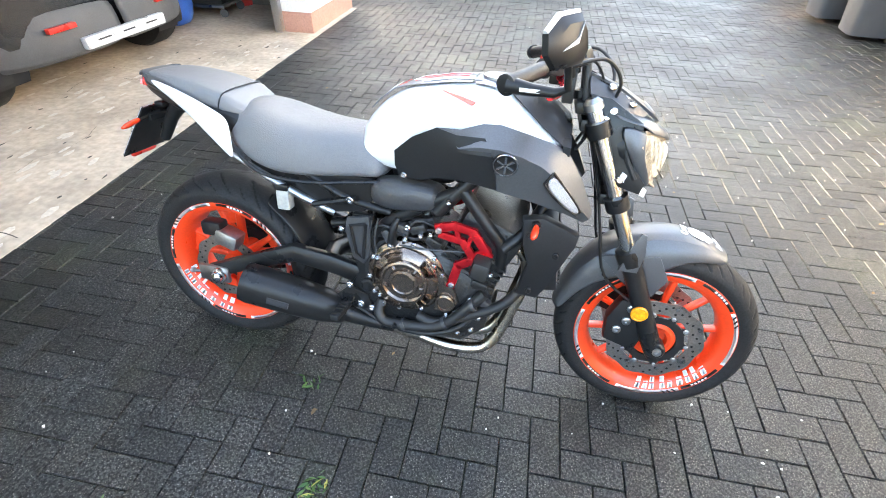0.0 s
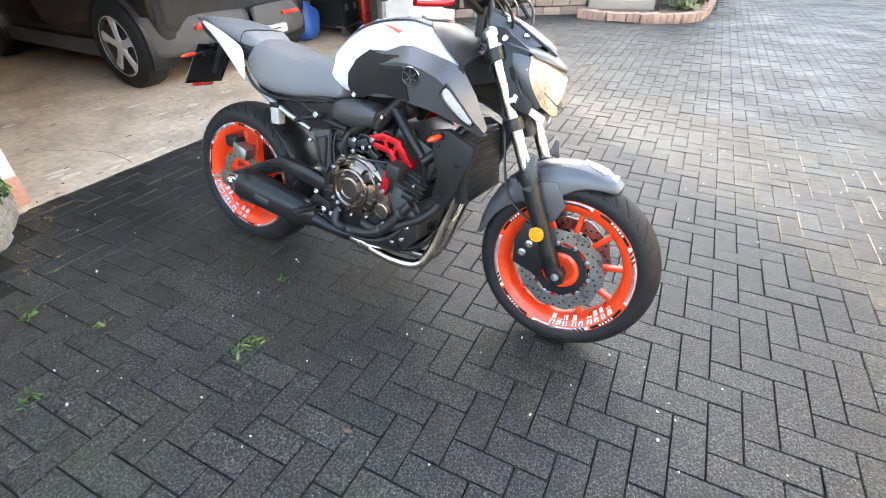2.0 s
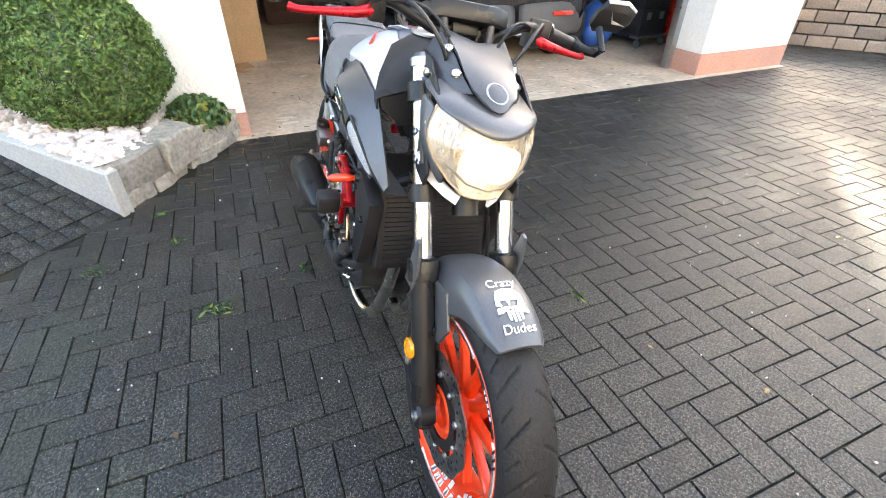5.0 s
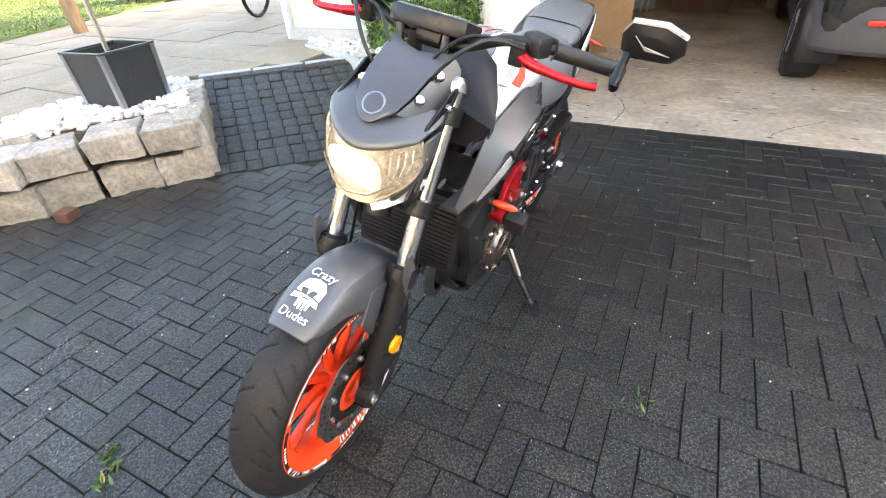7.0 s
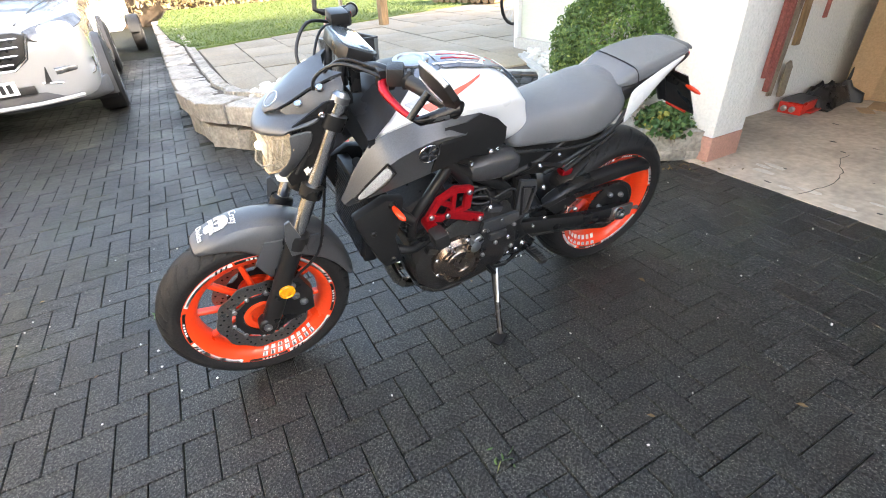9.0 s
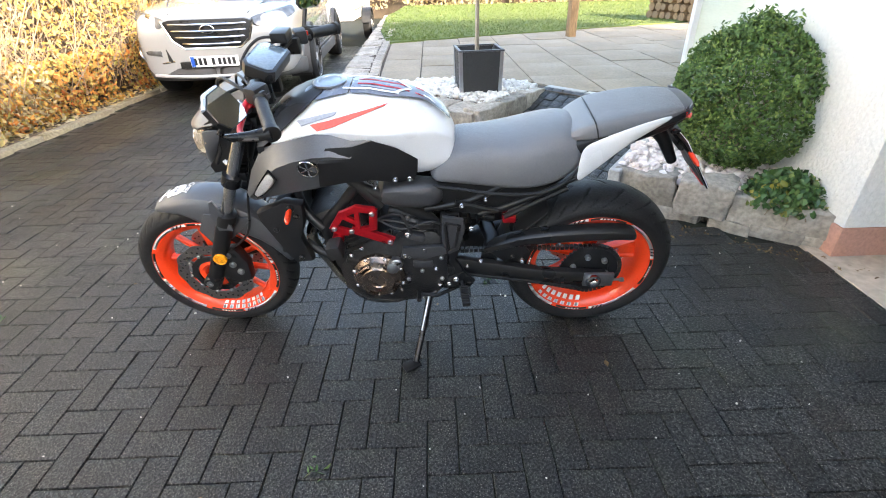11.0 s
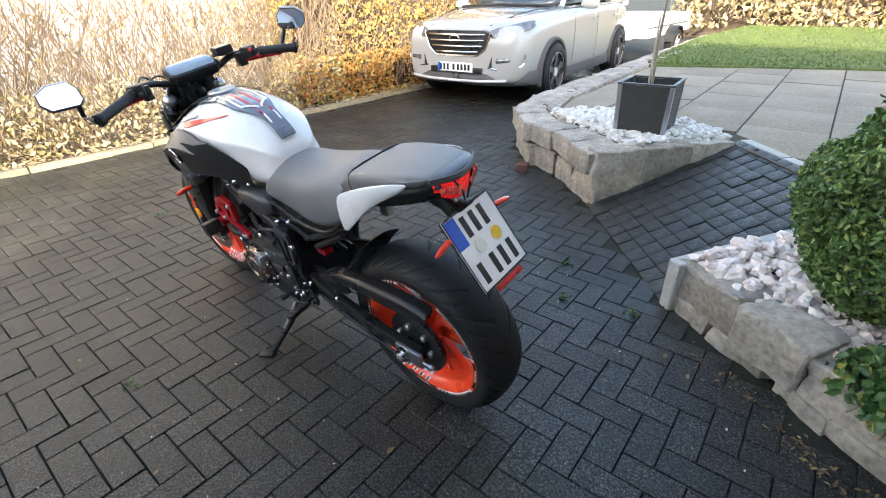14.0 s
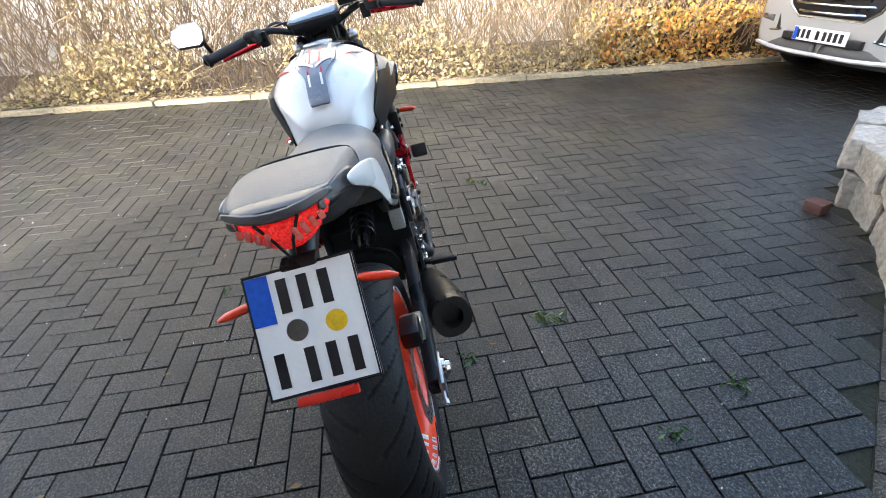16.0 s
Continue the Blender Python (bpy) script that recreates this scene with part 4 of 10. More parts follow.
def tyre_mesh(cx, cz, r, half, rim_r, waves, seg=540):
    """A tyre with curved sipes cut into its crown."""
    prof = []
    m = 26
    wide = rim_r + (r - rim_r) * 0.3
    for k in range(-m, m + 1):
        s = k / m
        phi = radians(86 * s)
        prof.append((half * math.sin(phi), wide + (r - wide) * math.cos(phi) ** 0.92, s / 0.86))
    prof = [(-half * 0.84, rim_r - 0.004, -2), (-half * 0.95, rim_r + 0.01, -2)] + prof + [(half * 0.95, rim_r + 0.01, 2), (half * 0.84, rim_r - 0.004, 2)]
    verts, faces, deep = [], [], []
    sweep = 0.62 if half < 0.07 else 0.92
    np_ = len(prof)
    for i in range(seg):
        a = 2 * math.pi * i / seg
        for yy, rr, s in prof:
            cut = 0.0
            if abs(s) < 0.93:
                side = 0 if s > 0 else 0.5
                ph = (a / (2 * math.pi) * waves + side + sweep * abs(s) ** 1.25) % 1.0
                ph2 = (a / (2 * math.pi) * waves + side + 0.5 + sweep * 0.95 * abs(s) ** 1.2) % 1.0
                if ph < 0.07 and 0.1 < abs(s) < 0.9:
                    cut = 0.0035
                if ph2 < 0.065 and 0.5 < abs(s) < 0.95:
                    cut = 0.004
            q = rr - cut
            deep.append(cut > 0)
            verts.append((cx + q * math.cos(a), yy, cz + q * math.sin(a)))
    for i in range(seg):
        j = (i + 1) % seg
        for k in range(np_ - 1):
            faces.append((i * np_ + k, i * np_ + k + 1, j * np_ + k + 1, j * np_ + k))
    me = bpy.data.meshes.new("tyre")
    me.from_pydata(verts, [], faces)
    me.polygons.foreach_set("use_smooth", [True] * len(me.polygons))
    me.materials.append(M_TYRE)
    me.materials.append(M_GROOVE_SHADE)
    me.polygons.foreach_set("material_index", [1 if sum(deep[k] for k in f) > 2 else 0 for f in faces])
    return me


def wheel(name, cx, cz, r, half, rim_r, rim_half, waves):
    w = new(name)
    w.parent = bike
    t = new("tyre", tyre_mesh(cx, cz, r, half, rim_r, waves))
    t.parent = w
    tagged(t, "black road tyre with curved grooves")
    bm = bmesh.new()
    h = rim_half
    prof = [(-h, rim_r + 0.004), (-h - 0.003, rim_r), (-h, rim_r - 0.012), (-h * 0.8, rim_r - 0.034), (-h * 0.5, rim_r - 0.044), (0, rim_r - 0.048),
            (h * 0.5, rim_r - 0.044), (h * 0.8, rim_r - 0.034), (h, rim_r - 0.012), (h + 0.003, rim_r), (h, rim_r + 0.004), (0, rim_r - 0.02), (-h, rim_r + 0.004)]
    lathe(bm, prof, 72, "Y", (cx, 0, cz))
    part("rim", bm, M_ORANGE, w, "bright orange cast rim")
    return w


FX, FZ, RX, RZ = 1.425, 0.303, 0.0, 0.314
front = wheel("front_wheel", FX, FZ, 0.3, 0.061, 0.235, 0.052, 20)
rear = wheel("rear_wheel", RX, RZ, 0.314, 0.092, 0.235, 0.078, 17)


def spoke(w, cx, cz, ang, r0, r1, wide0, wide1, y0, y1, thick):
    bm = bmesh.new()
    c, s = math.cos(radians(ang)), math.sin(radians(ang))
    rings = []
    for r, wd, yy, th in ((r0, wide0, y0, thick), ((r0 + r1) / 2, (wide0 + wide1) * 0.42, (y0 + y1) / 2, thick * 0.85), (r1, wide1, y1, thick * 0.9)):
        center = V((cx + r * c, yy, cz + r * s))
        rings.append(ring(center, V((-s, 0, c)), V((0, 1, 0)), wd, th, 10, 3.0))
    loft(bm, rings)
    part("spoke", bm, M_ORANGE, w)


for k in range(10):
    spoke(front, FX, FZ, 36 * k + 10, 0.035, 0.198, 0.013, 0.0095, 0, 0, 0.014)
for k in range(5):
    for d in (-11, 11):
        spoke(rear, RX, RZ, 72 * k + 26 + d, 0.04, 0.2, 0.015, 0.012, 0.0, -0.0, 0.02)
    bm = bmesh.new()
    a = radians(72 * k + 26)
    prism(bm, [(RX + q * math.cos(a + d), RZ + q * math.sin(a + d)) for q, d in ((0.13, -0.12), (0.2, -0.28), (0.2, 0.28), (0.13, 0.12))], "Y", -0.012, 0.012, 0.004)
    part("web", bm, M_ORANGE, rear)
for w, cx, cz, hw in ((front, FX, FZ, 0.05), (rear, RX, RZ, 0.07)):
    bm = bmesh.new()
    lathe(bm, [(-hw, 0.018), (-hw, 0.036), (-0.02, 0.046), (0.02, 0.046), (hw, 0.036), (hw, 0.018)], 32, "Y", (cx, 0, cz), True)
    part("hub", bm, M_ORANGE, w)


def stickers(w, cx, cz, half, side, rot):
    """White rim tape, block bars and dark small bars on one face of the rim."""
    y = side * (half + 0.0015)
    for q in range(4):
        a0 = rot + 90 * q
        part("white_tape", arc_patch(bmesh.new(), cx, cz, y - 0.002 * side, 0.2235, 0.2345, a0, a0 + 50, 14, 0.003, side), M_STICKER, w)
        for k in range(3):
            part("tape_slash", arc_patch(bmesh.new(), cx, cz, y - 0.0018 * side, 0.2235, 0.2345, a0 + 36 + k * 4, a0 + 37.6 + k * 4, 1, 0.0031, side, 2.0), M_INK, w)
        part("dark_tape", arc_patch(bmesh.new(), cx, cz, y - 0.002 * side, 0.2245, 0.2335, a0 + 52, a0 + 84, 10, 0.003, side), M_INK, w)
        for k in range(5):
            part("pale_bar", arc_patch(bmesh.new(), cx, cz, y - 0.0018 * side, 0.226, 0.232, a0 + 60 + k * 3, a0 + 61.8 + k * 3, 1, 0.0031, side), M_STICKER, w)


def face_bars(w, cx, cz, half, side, spans, skew):
    """Big white lettering turned into plain bars on the rim's inner slope."""
    for a0, a1, cut in spans:
        bm = bmesh.new()
        arc_patch(bm, cx, cz, side * half, 0.186 + cut, 0.218, a0, a1, 2, 0.002, side, skew)
        for v in bm.verts:
            rr = math.hypot(v.co.x - cx, v.co.z - cz)
            v.co.y -= side * (0.221 - rr) * half * 0.42 / 0.034
        part("white_bar", bm, M_STICKER, w)


for side in (1, -1):
    stickers(front, FX, FZ, 0.0525, side, 30 if side > 0 else 75)
    stickers(rear, RX, RZ, 0.0785, side, 120 if side > 0 else 10)
face_bars(front, FX, FZ, 0.052, 1, [(228 + 7 * k, 232 + 7 * k, 0.004) for k in range(8)], 2.5)
face_bars(front, FX, FZ, 0.052, -1, [(272, 276, 0), (278, 282, 0.012), (284, 288, 0), (293, 297, 0), (299, 303, 0.014), (307, 312, 0.01), (315, 319, 0), (322, 326, 0), (329, 334, 0.012)], -2)
face_bars(rear, RX, RZ, 0.078, 1, [(268 + 8 * k, 272.5 + 8 * k, 0.0) for k in range(7)], 3)
face_bars(rear, RX, RZ, 0.078, -1, [(196, 200, 0), (202, 206, 0.012), (208, 212, 0), (216, 219, 0), (221, 227, 0.012), (233, 238, 0.01), (244, 248, 0), (252, 257, 0)], 2)


def disc(w, cx, cz, y, r, inner, holes):
    bm = bmesh.new()
    n = 96
    outer = [r + 0.0035 * math.cos(10 * 2 * math.pi * i / n) for i in range(n)]
    rings = []
    for rad, yy in ((inner, y - 0.0022), (None, y - 0.0022), (None, y + 0.0022), (inner, y + 0.0022)):
        rings.append([(cx + (rad or outer[i]) * math.cos(2 * math.pi * i / n), yy, cz + (rad or outer[i]) * math.sin(2 * math.pi * i / n)) for i in range(n)])
    loft(bm, rings + [rings[0]], False)
    d = part("brake_disc", bm, M_DISC, w, "drilled wave edged steel brake disc")
    bm = bmesh.new()
    for i in range(holes):
        a = 2 * math.pi * i / holes
        rad = inner + (r - inner) * (0.3 + 0.45 * ((i * 2) % 3) / 2)
        lathe(bm, [(-0.003, 0.0038), (0.003, 0.0038)], 8, "Y", (cx + rad * math.cos(a), y, cz + rad * math.sin(a)), True)
    tagged(part("drill_holes", bm, M_INK, d), kind="stuff")
    return d


for s in (1, -1):
    disc(front, FX, FZ, 0.067 * s, 0.141, 0.098, 45)
    bm = bmesh.new()
    n = 80
    rims = []
    for y, inner_edge in ((0.062, True), (0.062, False), (0.07, False), (0.07, True)):
        rims.append([])
        for i in range(n):
            a = 2 * math.pi * i / n
            q = 0.064 if inner_edge else 0.086 + 0.015 * max(0, math.cos(10 * a + 0.6)) ** 1.5
            rims[-1].append((FX + q * math.cos(a), y * s, FZ + q * math.sin(a)))
    loft(bm, rims + [rims[0]], False)
    carrier_ring = part("disc_carrier", bm, M_SATIN, front, "black lobed disc carrier ring")
    for k in range(10):
        a = (2 * math.pi * k - 0.6) / 10
        bolt(FX + 0.095 * math.cos(a), 0.07 * s, FZ + 0.095 * math.sin(a), s, 0.008 if k % 2 else 0.0065, M_ALU, carrier_ring, 0.004)
    bm = bmesh.new()
    lathe(bm, [(0.05 * s, 0.036), (0.066 * s, 0.04), (0.07 * s, 0.05), (0.066 * s, 0.062), (0.05 * s, 0.063)], 40, "Y", (FX, 0, FZ))
    part("hub_ring", bm, M_ORANGE, front, "orange red hub ring inside the carrier")
    bm = bmesh.new()
    prism(bm, [(FX - 0.155, FZ + 0.0), (FX - 0.06, FZ - 0.03), (FX - 0.04, FZ + 0.05), (FX - 0.07, FZ + 0.14), (FX - 0.13, FZ + 0.15), (FX - 0.16, FZ + 0.08)], "Y", 0.06 * s, 0.105 * s, 0.01)
    cal = bp("brake_caliper", bm, M_SATIN, "black front brake caliper")
    for dx, dz in ((-0.125, 0.045), (-0.105, 0.08), (-0.1, 0.125)):
        bolt(FX + dx, 0.105 * s, FZ + dz, s, 0.013, M_ALU, cal, 0.006)
disc(rear, RX, RZ, -0.09, 0.122, 0.085, 36)
bm = bmesh.new()
box(bm, -0.005, 0.075, -0.135, -0.075, 0.42, 0.475, 0.012, Matrix.Translation((0.02, 0, 0.45)) @ pose(0, 0, 0, 0, 20, 0) @ Matrix.Translation((-0.02, 0, -0.45)))
bp("rear_caliper", bm, M_ALU, "silver rear brake caliper")
bm = bmesh.new()
box(bm, -0.05, 0.02, -0.13, -0.08, 0.45, 0.5, 0.012)
bp("caliper_bracket", bm, M_SATIN)

# drive: sprocket, chain, guard
bm = bmesh.new()
n = 84
rings = []
for rad, yy in ((0.07, 0.082), (None, 0.082), (None, 0.089), (0.07, 0.089)):
    rings.append([(RX + (rad or (0.108 if i % 2 else 0.114)) * math.cos(2 * math.pi * i / n), yy, RZ + (rad or (0.108 if i % 2 else 0.114)) * math.sin(2 * math.pi * i / n)) for i in range(n)])
loft(bm, rings + [rings[0]], False)
sprocket = part("sprocket", bm, M_SATIN, rear, "black toothed rear sprocket")
for k in range(6):
    a = radians(60 * k + 15)
    bolt(RX + 0.066 * math.cos(a), 0.088, RZ + 0.066 * math.sin(a), 1, 0.011, M_ALU, rear, 0.012)
bm = bmesh.new()
lathe(bm, [(0.06, 0.075), (0.085, 0.075), (0.088, 0.05), (0.095, 0.03)], 32, "Y", (RX, 0, RZ), True)
part("sprocket_carrier", bm, M_SATIN, rear)
path = [(RX + 0.111 * math.cos(radians(a)), RZ + 0.111 * math.sin(radians(a))) for a in range(85, 276, 8)]
path += [(0.54 + 0.035 * math.cos(radians(a)), 0.385 + 0.035 * math.sin(radians(a))) for a in range(-85, 86, 20)]
bm = bmesh.new()
pts = [V((p[0], 0.0855, p[1])) for p in path]
pts.append(pts[0])
for a, b in zip(pts, pts[1:]):
    k = max(1, int((b - a).length / 0.016))
    for i in range(k):
        c = a.lerp(b, (i + 0.5) / k)
        ang = -math.degrees(math.atan2((b - a).z, (b - a).x))
        box(bm, -0.0065, 0.0065, -0.008, 0.008, -0.007, 0.007, 0, Matrix.Translation(c) @ pose(0, 0, 0, 0, ang, 0))
tagged(bp("chain", bm, M_ENGINE, "dark oiled drive chain"), kind="stuff")

# swingarm
for s in (1, -1):
    bm = bmesh.new()
    if s > 0:
        keys = [(0.53, 0.375, 0.035, 0.10), (0.36, 0.355, 0.034, 0.118), (0.18, 0.325, 0.03, 0.122), (-0.05, 0.308, 0.026, 0.122)]
    else:
        keys = [(0.53, 0.375, 0.035, 0.10), (0.40, 0.42, 0.034, 0.118), (0.28, 0.44, 0.032, 0.124), (0.15, 0.39, 0.03, 0.124), (-0.05, 0.308, 0.026, 0.124)]
    loft(bm, [ring((x, y * s, z), (0, 0, 1), (0, 1, 0), h, 0.02, 12, 3.2) for x, z, h, y in keys])
    arm = bp("swingarm", bm, M_SATIN, "black steel swingarm")
    bm = bmesh.new()
    box(bm, -0.075, 0.035, s * 0.135, s * 0.15, RZ - 0.03, RZ + 0.03, 0.006)
    part("chain_adjuster", bm, M_ALU, arm, "silver chain adjuster plate")
    bm = bmesh.new()
    lathe(bm, [(0.14 * s, 0.03), (0.158 * s, 0.028), (0.16 * s, 0.02), (0.17 * s, 0.018), (0.176 * s, 0.01)], 18, "Y", (RX, 0, RZ), True)
    part("axle_nut", bm, M_CHROME, arm)
    bm = bmesh.new()
    tube(bm, [(-0.05, 0.142 * s, RZ), (-0.115, 0.142 * s, RZ - 0.005)], 0.005, 8)
    tube(bm, [(-0.1, 0.142 * s, RZ - 0.004), (-0.112, 0.142 * s, RZ - 0.005)], 0.009, 6)
    part("adjuster_screw", bm, M_ALU, arm)
bm = bmesh.new()
tube(bm, [(0.38, -0.1, 0.40), (0.36, 0, 0.40), (0.38, 0.1, 0.385)], 0.03, 12)
bp("swingarm_bridge", bm, M_SATIN)
rows = []
for x, z, h in ((0.40, 0.445, 0.02), (0.32, 0.485, 0.04), (0.2, 0.502, 0.048), (0.02, 0.512, 0.046), (-0.09, 0.512, 0.045), (-0.12, 0.50, 0.03)):
    rows.append([(x, 0.085, z + h * 0.5), (x, 0.12, z + h * 0.5), (x, 0.134, z + h * 0.3), (x, 0.135, z - h * 0.5)])
guard = bp("chain_guard", shell(rows, -0.006), M_SATIN, "black plastic chain guard", sub=1)
bolt(0.30, 0.138, 0.43, 1, 0.008, M_SATIN, guard)
bm = bmesh.new()
prism(bm, [(0.40, 0.46), (0.28, 0.5), (0.24, 0.44), (0.33, 0.40)], "Y", 0.118, 0.132, 0.004)
part("guard_bracket", bm, M_SATIN, guard)
bm = bmesh.new()
tube(bm, [(0.55, 0.11, 0.335), (0.34, 0.138, 0.325), (0.05, 0.142, 0.275)], 0.006, 8)
part("lower_rail", bm, M_SATIN, guard)
rows = []
for a in range(10, 100, 12):
    rr = 0.345
    ca, sa = math.cos(radians(a)), math.sin(radians(a))
    rows.append([(RX + rr * 0.93 * ca, -0.1, RZ + rr * 0.93 * sa), (RX + rr * ca, -0.06, RZ + rr * sa), (RX + rr * 1.02 * ca, 0, RZ + rr * 1.02 * sa), (RX + rr * ca, 0.06, RZ + rr * sa), (RX + rr * 0.93 * ca, 0.1, RZ + rr * 0.93 * sa)][::1])
rows = [row for row in rows][:5]
bp("rear_hugger", shell(rows, 0.005), M_SATIN, "black inner mudguard over the rear tyre", sub=1)

# ---- fork, front mudguard ----
FORK = lambda z, y: V((FX - 0.012 - (z - FZ) * 0.462 - 0.0, y, z))
for s in (1, -1):
    bm = bmesh.new()
    tube(bm, [FORK(0.27, 0.1 * s), FORK(0.33, 0.1 * s), FORK(0.42, 0.1 * s), FORK(0.585, 0.1 * s)], [0.024, 0.029, 0.0275, 0.0285], 20)
    leg = bp("fork_slider", bm, M_SATIN, "black fork slider")
    bm = bmesh.new()
    tube(bm, [FORK(0.575, 0.1 * s), FORK(0.60, 0.1 * s), FORK(0.615, 0.1 * s), FORK(0.62, 0.1 * s)], [0.034, 0.036, 0.034, 0.025], 20)
    part("dust_seal", bm, M_SATIN, leg)
    bm = bmesh.new()
    prism(bm, [(-0.03, 0.56), (0.02, 0.56), (0.028, 0.62), (0.018, 0.675), (0.005, 0.68), (-0.012, 0.63)], "Y", 0.128 * s, 0.138 * s, 0.003)
    bmesh.ops.translate(bm, verts=bm.verts, vec=(FORK(0.62, 0).x + 0.016, -0.008 * s, 0))
    part("slider_guard", bm, M_MATT, leg)
    bm = bmesh.new()
    tube(bm, [FORK(0.6, 0.1 * s), FORK(0.985, 0.1 * s)], 0.0205, 20)
    bp("fork_tube", bm, M_CHROME, "polished chrome fork tube")
    bm = bmesh.new()
    tube(bm, [FORK(0.975, 0.1 * s), FORK(0.99, 0.1 * s), FORK(1.0, 0.1 * s)], [0.024, 0.024, 0.014], 16)
    bp("fork_cap", bm, M_ALU)
    for z in (0.745, 0.93):
        bm = bmesh.new()
        tube(bm, [FORK(z - 0.017, 0.1 * s), FORK(z + 0.017, 0.1 * s)], 0.031, 18)
        box(bm, FORK(z, 0).x - 0.045, FORK(z, 0).x + 0.01, min(0, 0.09 * s), max(0, 0.09 * s), z - 0.015, z + 0.015, 0.006)
        bp("triple_clamp", bm, M_SATIN, "black fork clamp")
    bm = bmesh.new()
    lathe(bm, [(0.085 * s, 0.03), (0.118 * s, 0.03), (0.124 * s, 0.024)], 20, "Y", (FX - 0.004, 0, FZ - 0.002), True)
    part("axle_clamp", bm, M_SATIN, leg)
    bm = bmesh.new()
    lathe(bm, [(0.12 * s, 0.013), (0.13 * s, 0.013), (0.131 * s, 0.007), (0.126 * s, 0.006)], 12, "Y", (FX, 0, FZ), True)
    part("axle_end", bm, M_ALU, leg)
    bm = bmesh.new()
    p = FORK(0.43, 0.126 * s) - V((0.012, 0, 0))
    lathe(bm, [(0, 0.024), (0.007 * s, 0.024), (0.009 * s, 0.0215), (0.009 * s, 0.019), (0.0075 * s, 0.0175), (0.0095 * s, 0.0)], 24, "Y", p)
    bp("fork_reflector", bm, M_AMBER, "round amber reflector", leg)
    # hoses
    bm = bmesh.new()
    tube(bm, [(FX - 0.1, 0.1 * s, FZ + 0.14), (FX - 0.2, 0.1 * s, FZ + 0.22), (FX - 0.24, 0.09 * s, FZ + 0.36), (FX - 0.27, 0.07 * s, 0.78), (FX - 0.33, 0.1 * s, 0.95)], 0.0045, 8, 5)
    bp("brake_hose", bm, M_SATIN)
bm = bmesh.new()
tube(bm, [FORK(0.70, 0), FORK(1.0, 0)], 0.03, 16)
bp("steering_stem", bm, M_SATIN)

# front mudguard: rows along the arc, points across
ARC = [(172, 0.317, 0.05, 0.02), (152, 0.333, 0.062, 0.045), (132, 0.347, 0.07, 0.08), (117, 0.354, 0.074, 0.115), (102, 0.352, 0.074, 0.115), (91, 0.344, 0.07, 0.07), (82, 0.335, 0.066, 0.045), (73, 0.327, 0.058, 0.028), (67, 0.321, 0.044, 0.016)]
rows = []
for a, rr, w, drop in ARC:
    ca, sa = math.cos(radians(a)), math.sin(radians(a))
    row = []
    for f, dd in ((-1.0, drop), (-0.97, drop * 0.45), (-0.78, 0.004), (-0.35, -0.001), (0, -0.003), (0.35, -0.001), (0.78, 0.004), (0.97, drop * 0.45), (1.0, drop)):
        row.append((FX + (rr - dd) * ca, w * f, FZ + (rr - dd) * sa))
    rows.append(row)
fender = bp("front_mudguard", shell(rows, -0.005), M_MATT, "matt grey front mudguard with a white skull print", sub=1)
for s in (1, -1):
    bm = bmesh.new()
    prism(bm, [(FX - 0.22, FZ + 0.27), (FX - 0.06, FZ + 0.29), (FX - 0.02, FZ + 0.22), (FX - 0.05, FZ + 0.16), (FX - 0.09, FZ + 0.15), (FX - 0.15, FZ + 0.2)], "Y", 0.072 * s, 0.08 * s, 0.004)
    part("mudguard_stay", bm, M_MATT, fender)
    bolt(FX - 0.075, 0.08 * s, FZ + 0.18, s, 0.008, M_SATIN, fender)


def on_fender(u, v, lift=0.004):
    """Place on the mudguard: u across in metres, v degrees forward round the wheel."""
    v += 24
    a = radians(v)
    rr = 0.35
    for (a1, r1, *_), (a0, r0, *_) in zip(ARC, ARC[1:]):
        if a0 <= v <= a1:
            rr = r0 + (r1 - r0) * (v - a0) / (a1 - a0)
    rr += 0.0045 + lift - 0.012 * (u / 0.06) ** 4
    return V((FX + rr * math.cos(a), u, FZ + rr * math.sin(a)))


def print_patch(outline, name="skull_print"):
    bm = bmesh.new()
    top = [bm.verts.new(on_fender(u, v)) for u, v in outline]
    bot = [bm.verts.new(on_fender(u, v, 0.001)) for u, v in outline]
    bm.faces.new(top)
    bm.faces.new(bot[::-1])
    for i in range(len(top)):
        j = (i + 1) % len(top)
        bm.faces.new((top[i], bot[i], bot[j], top[j]))
    part(name, bm, M_STICKER, fender)


print_patch([(-0.026, 61), (-0.03, 58), (-0.018, 57.6), (-0.022, 59.5), (-0.006, 59.8), (-0.002, 57.5), (0.004, 59.8), (0.02, 59.5), (0.014, 57.5), (0.03, 57), (0.031, 61), (0.02, 63.5), (0.0, 64.2), (-0.02, 63.2)])
print_patch([(-0.03, 56.8), (-0.032, 54.8), (-0.02, 55.2), (-0.004, 56.5), (0.006, 56.4), (0.02, 54.8), (0.034, 54.4), (0.03, 56.4), (0.012, 57.0), (-0.012, 57.2)])
for k in range(4):
    u = -0.013 + k * 0.0085
    print_patch([(u, 55.8), (u + 0.006, 55.8), (u + 0.005, 51.6 + abs(k - 1.5) * 0.5), (u + 0.001, 51.6 + abs(k - 1.5) * 0.5)])


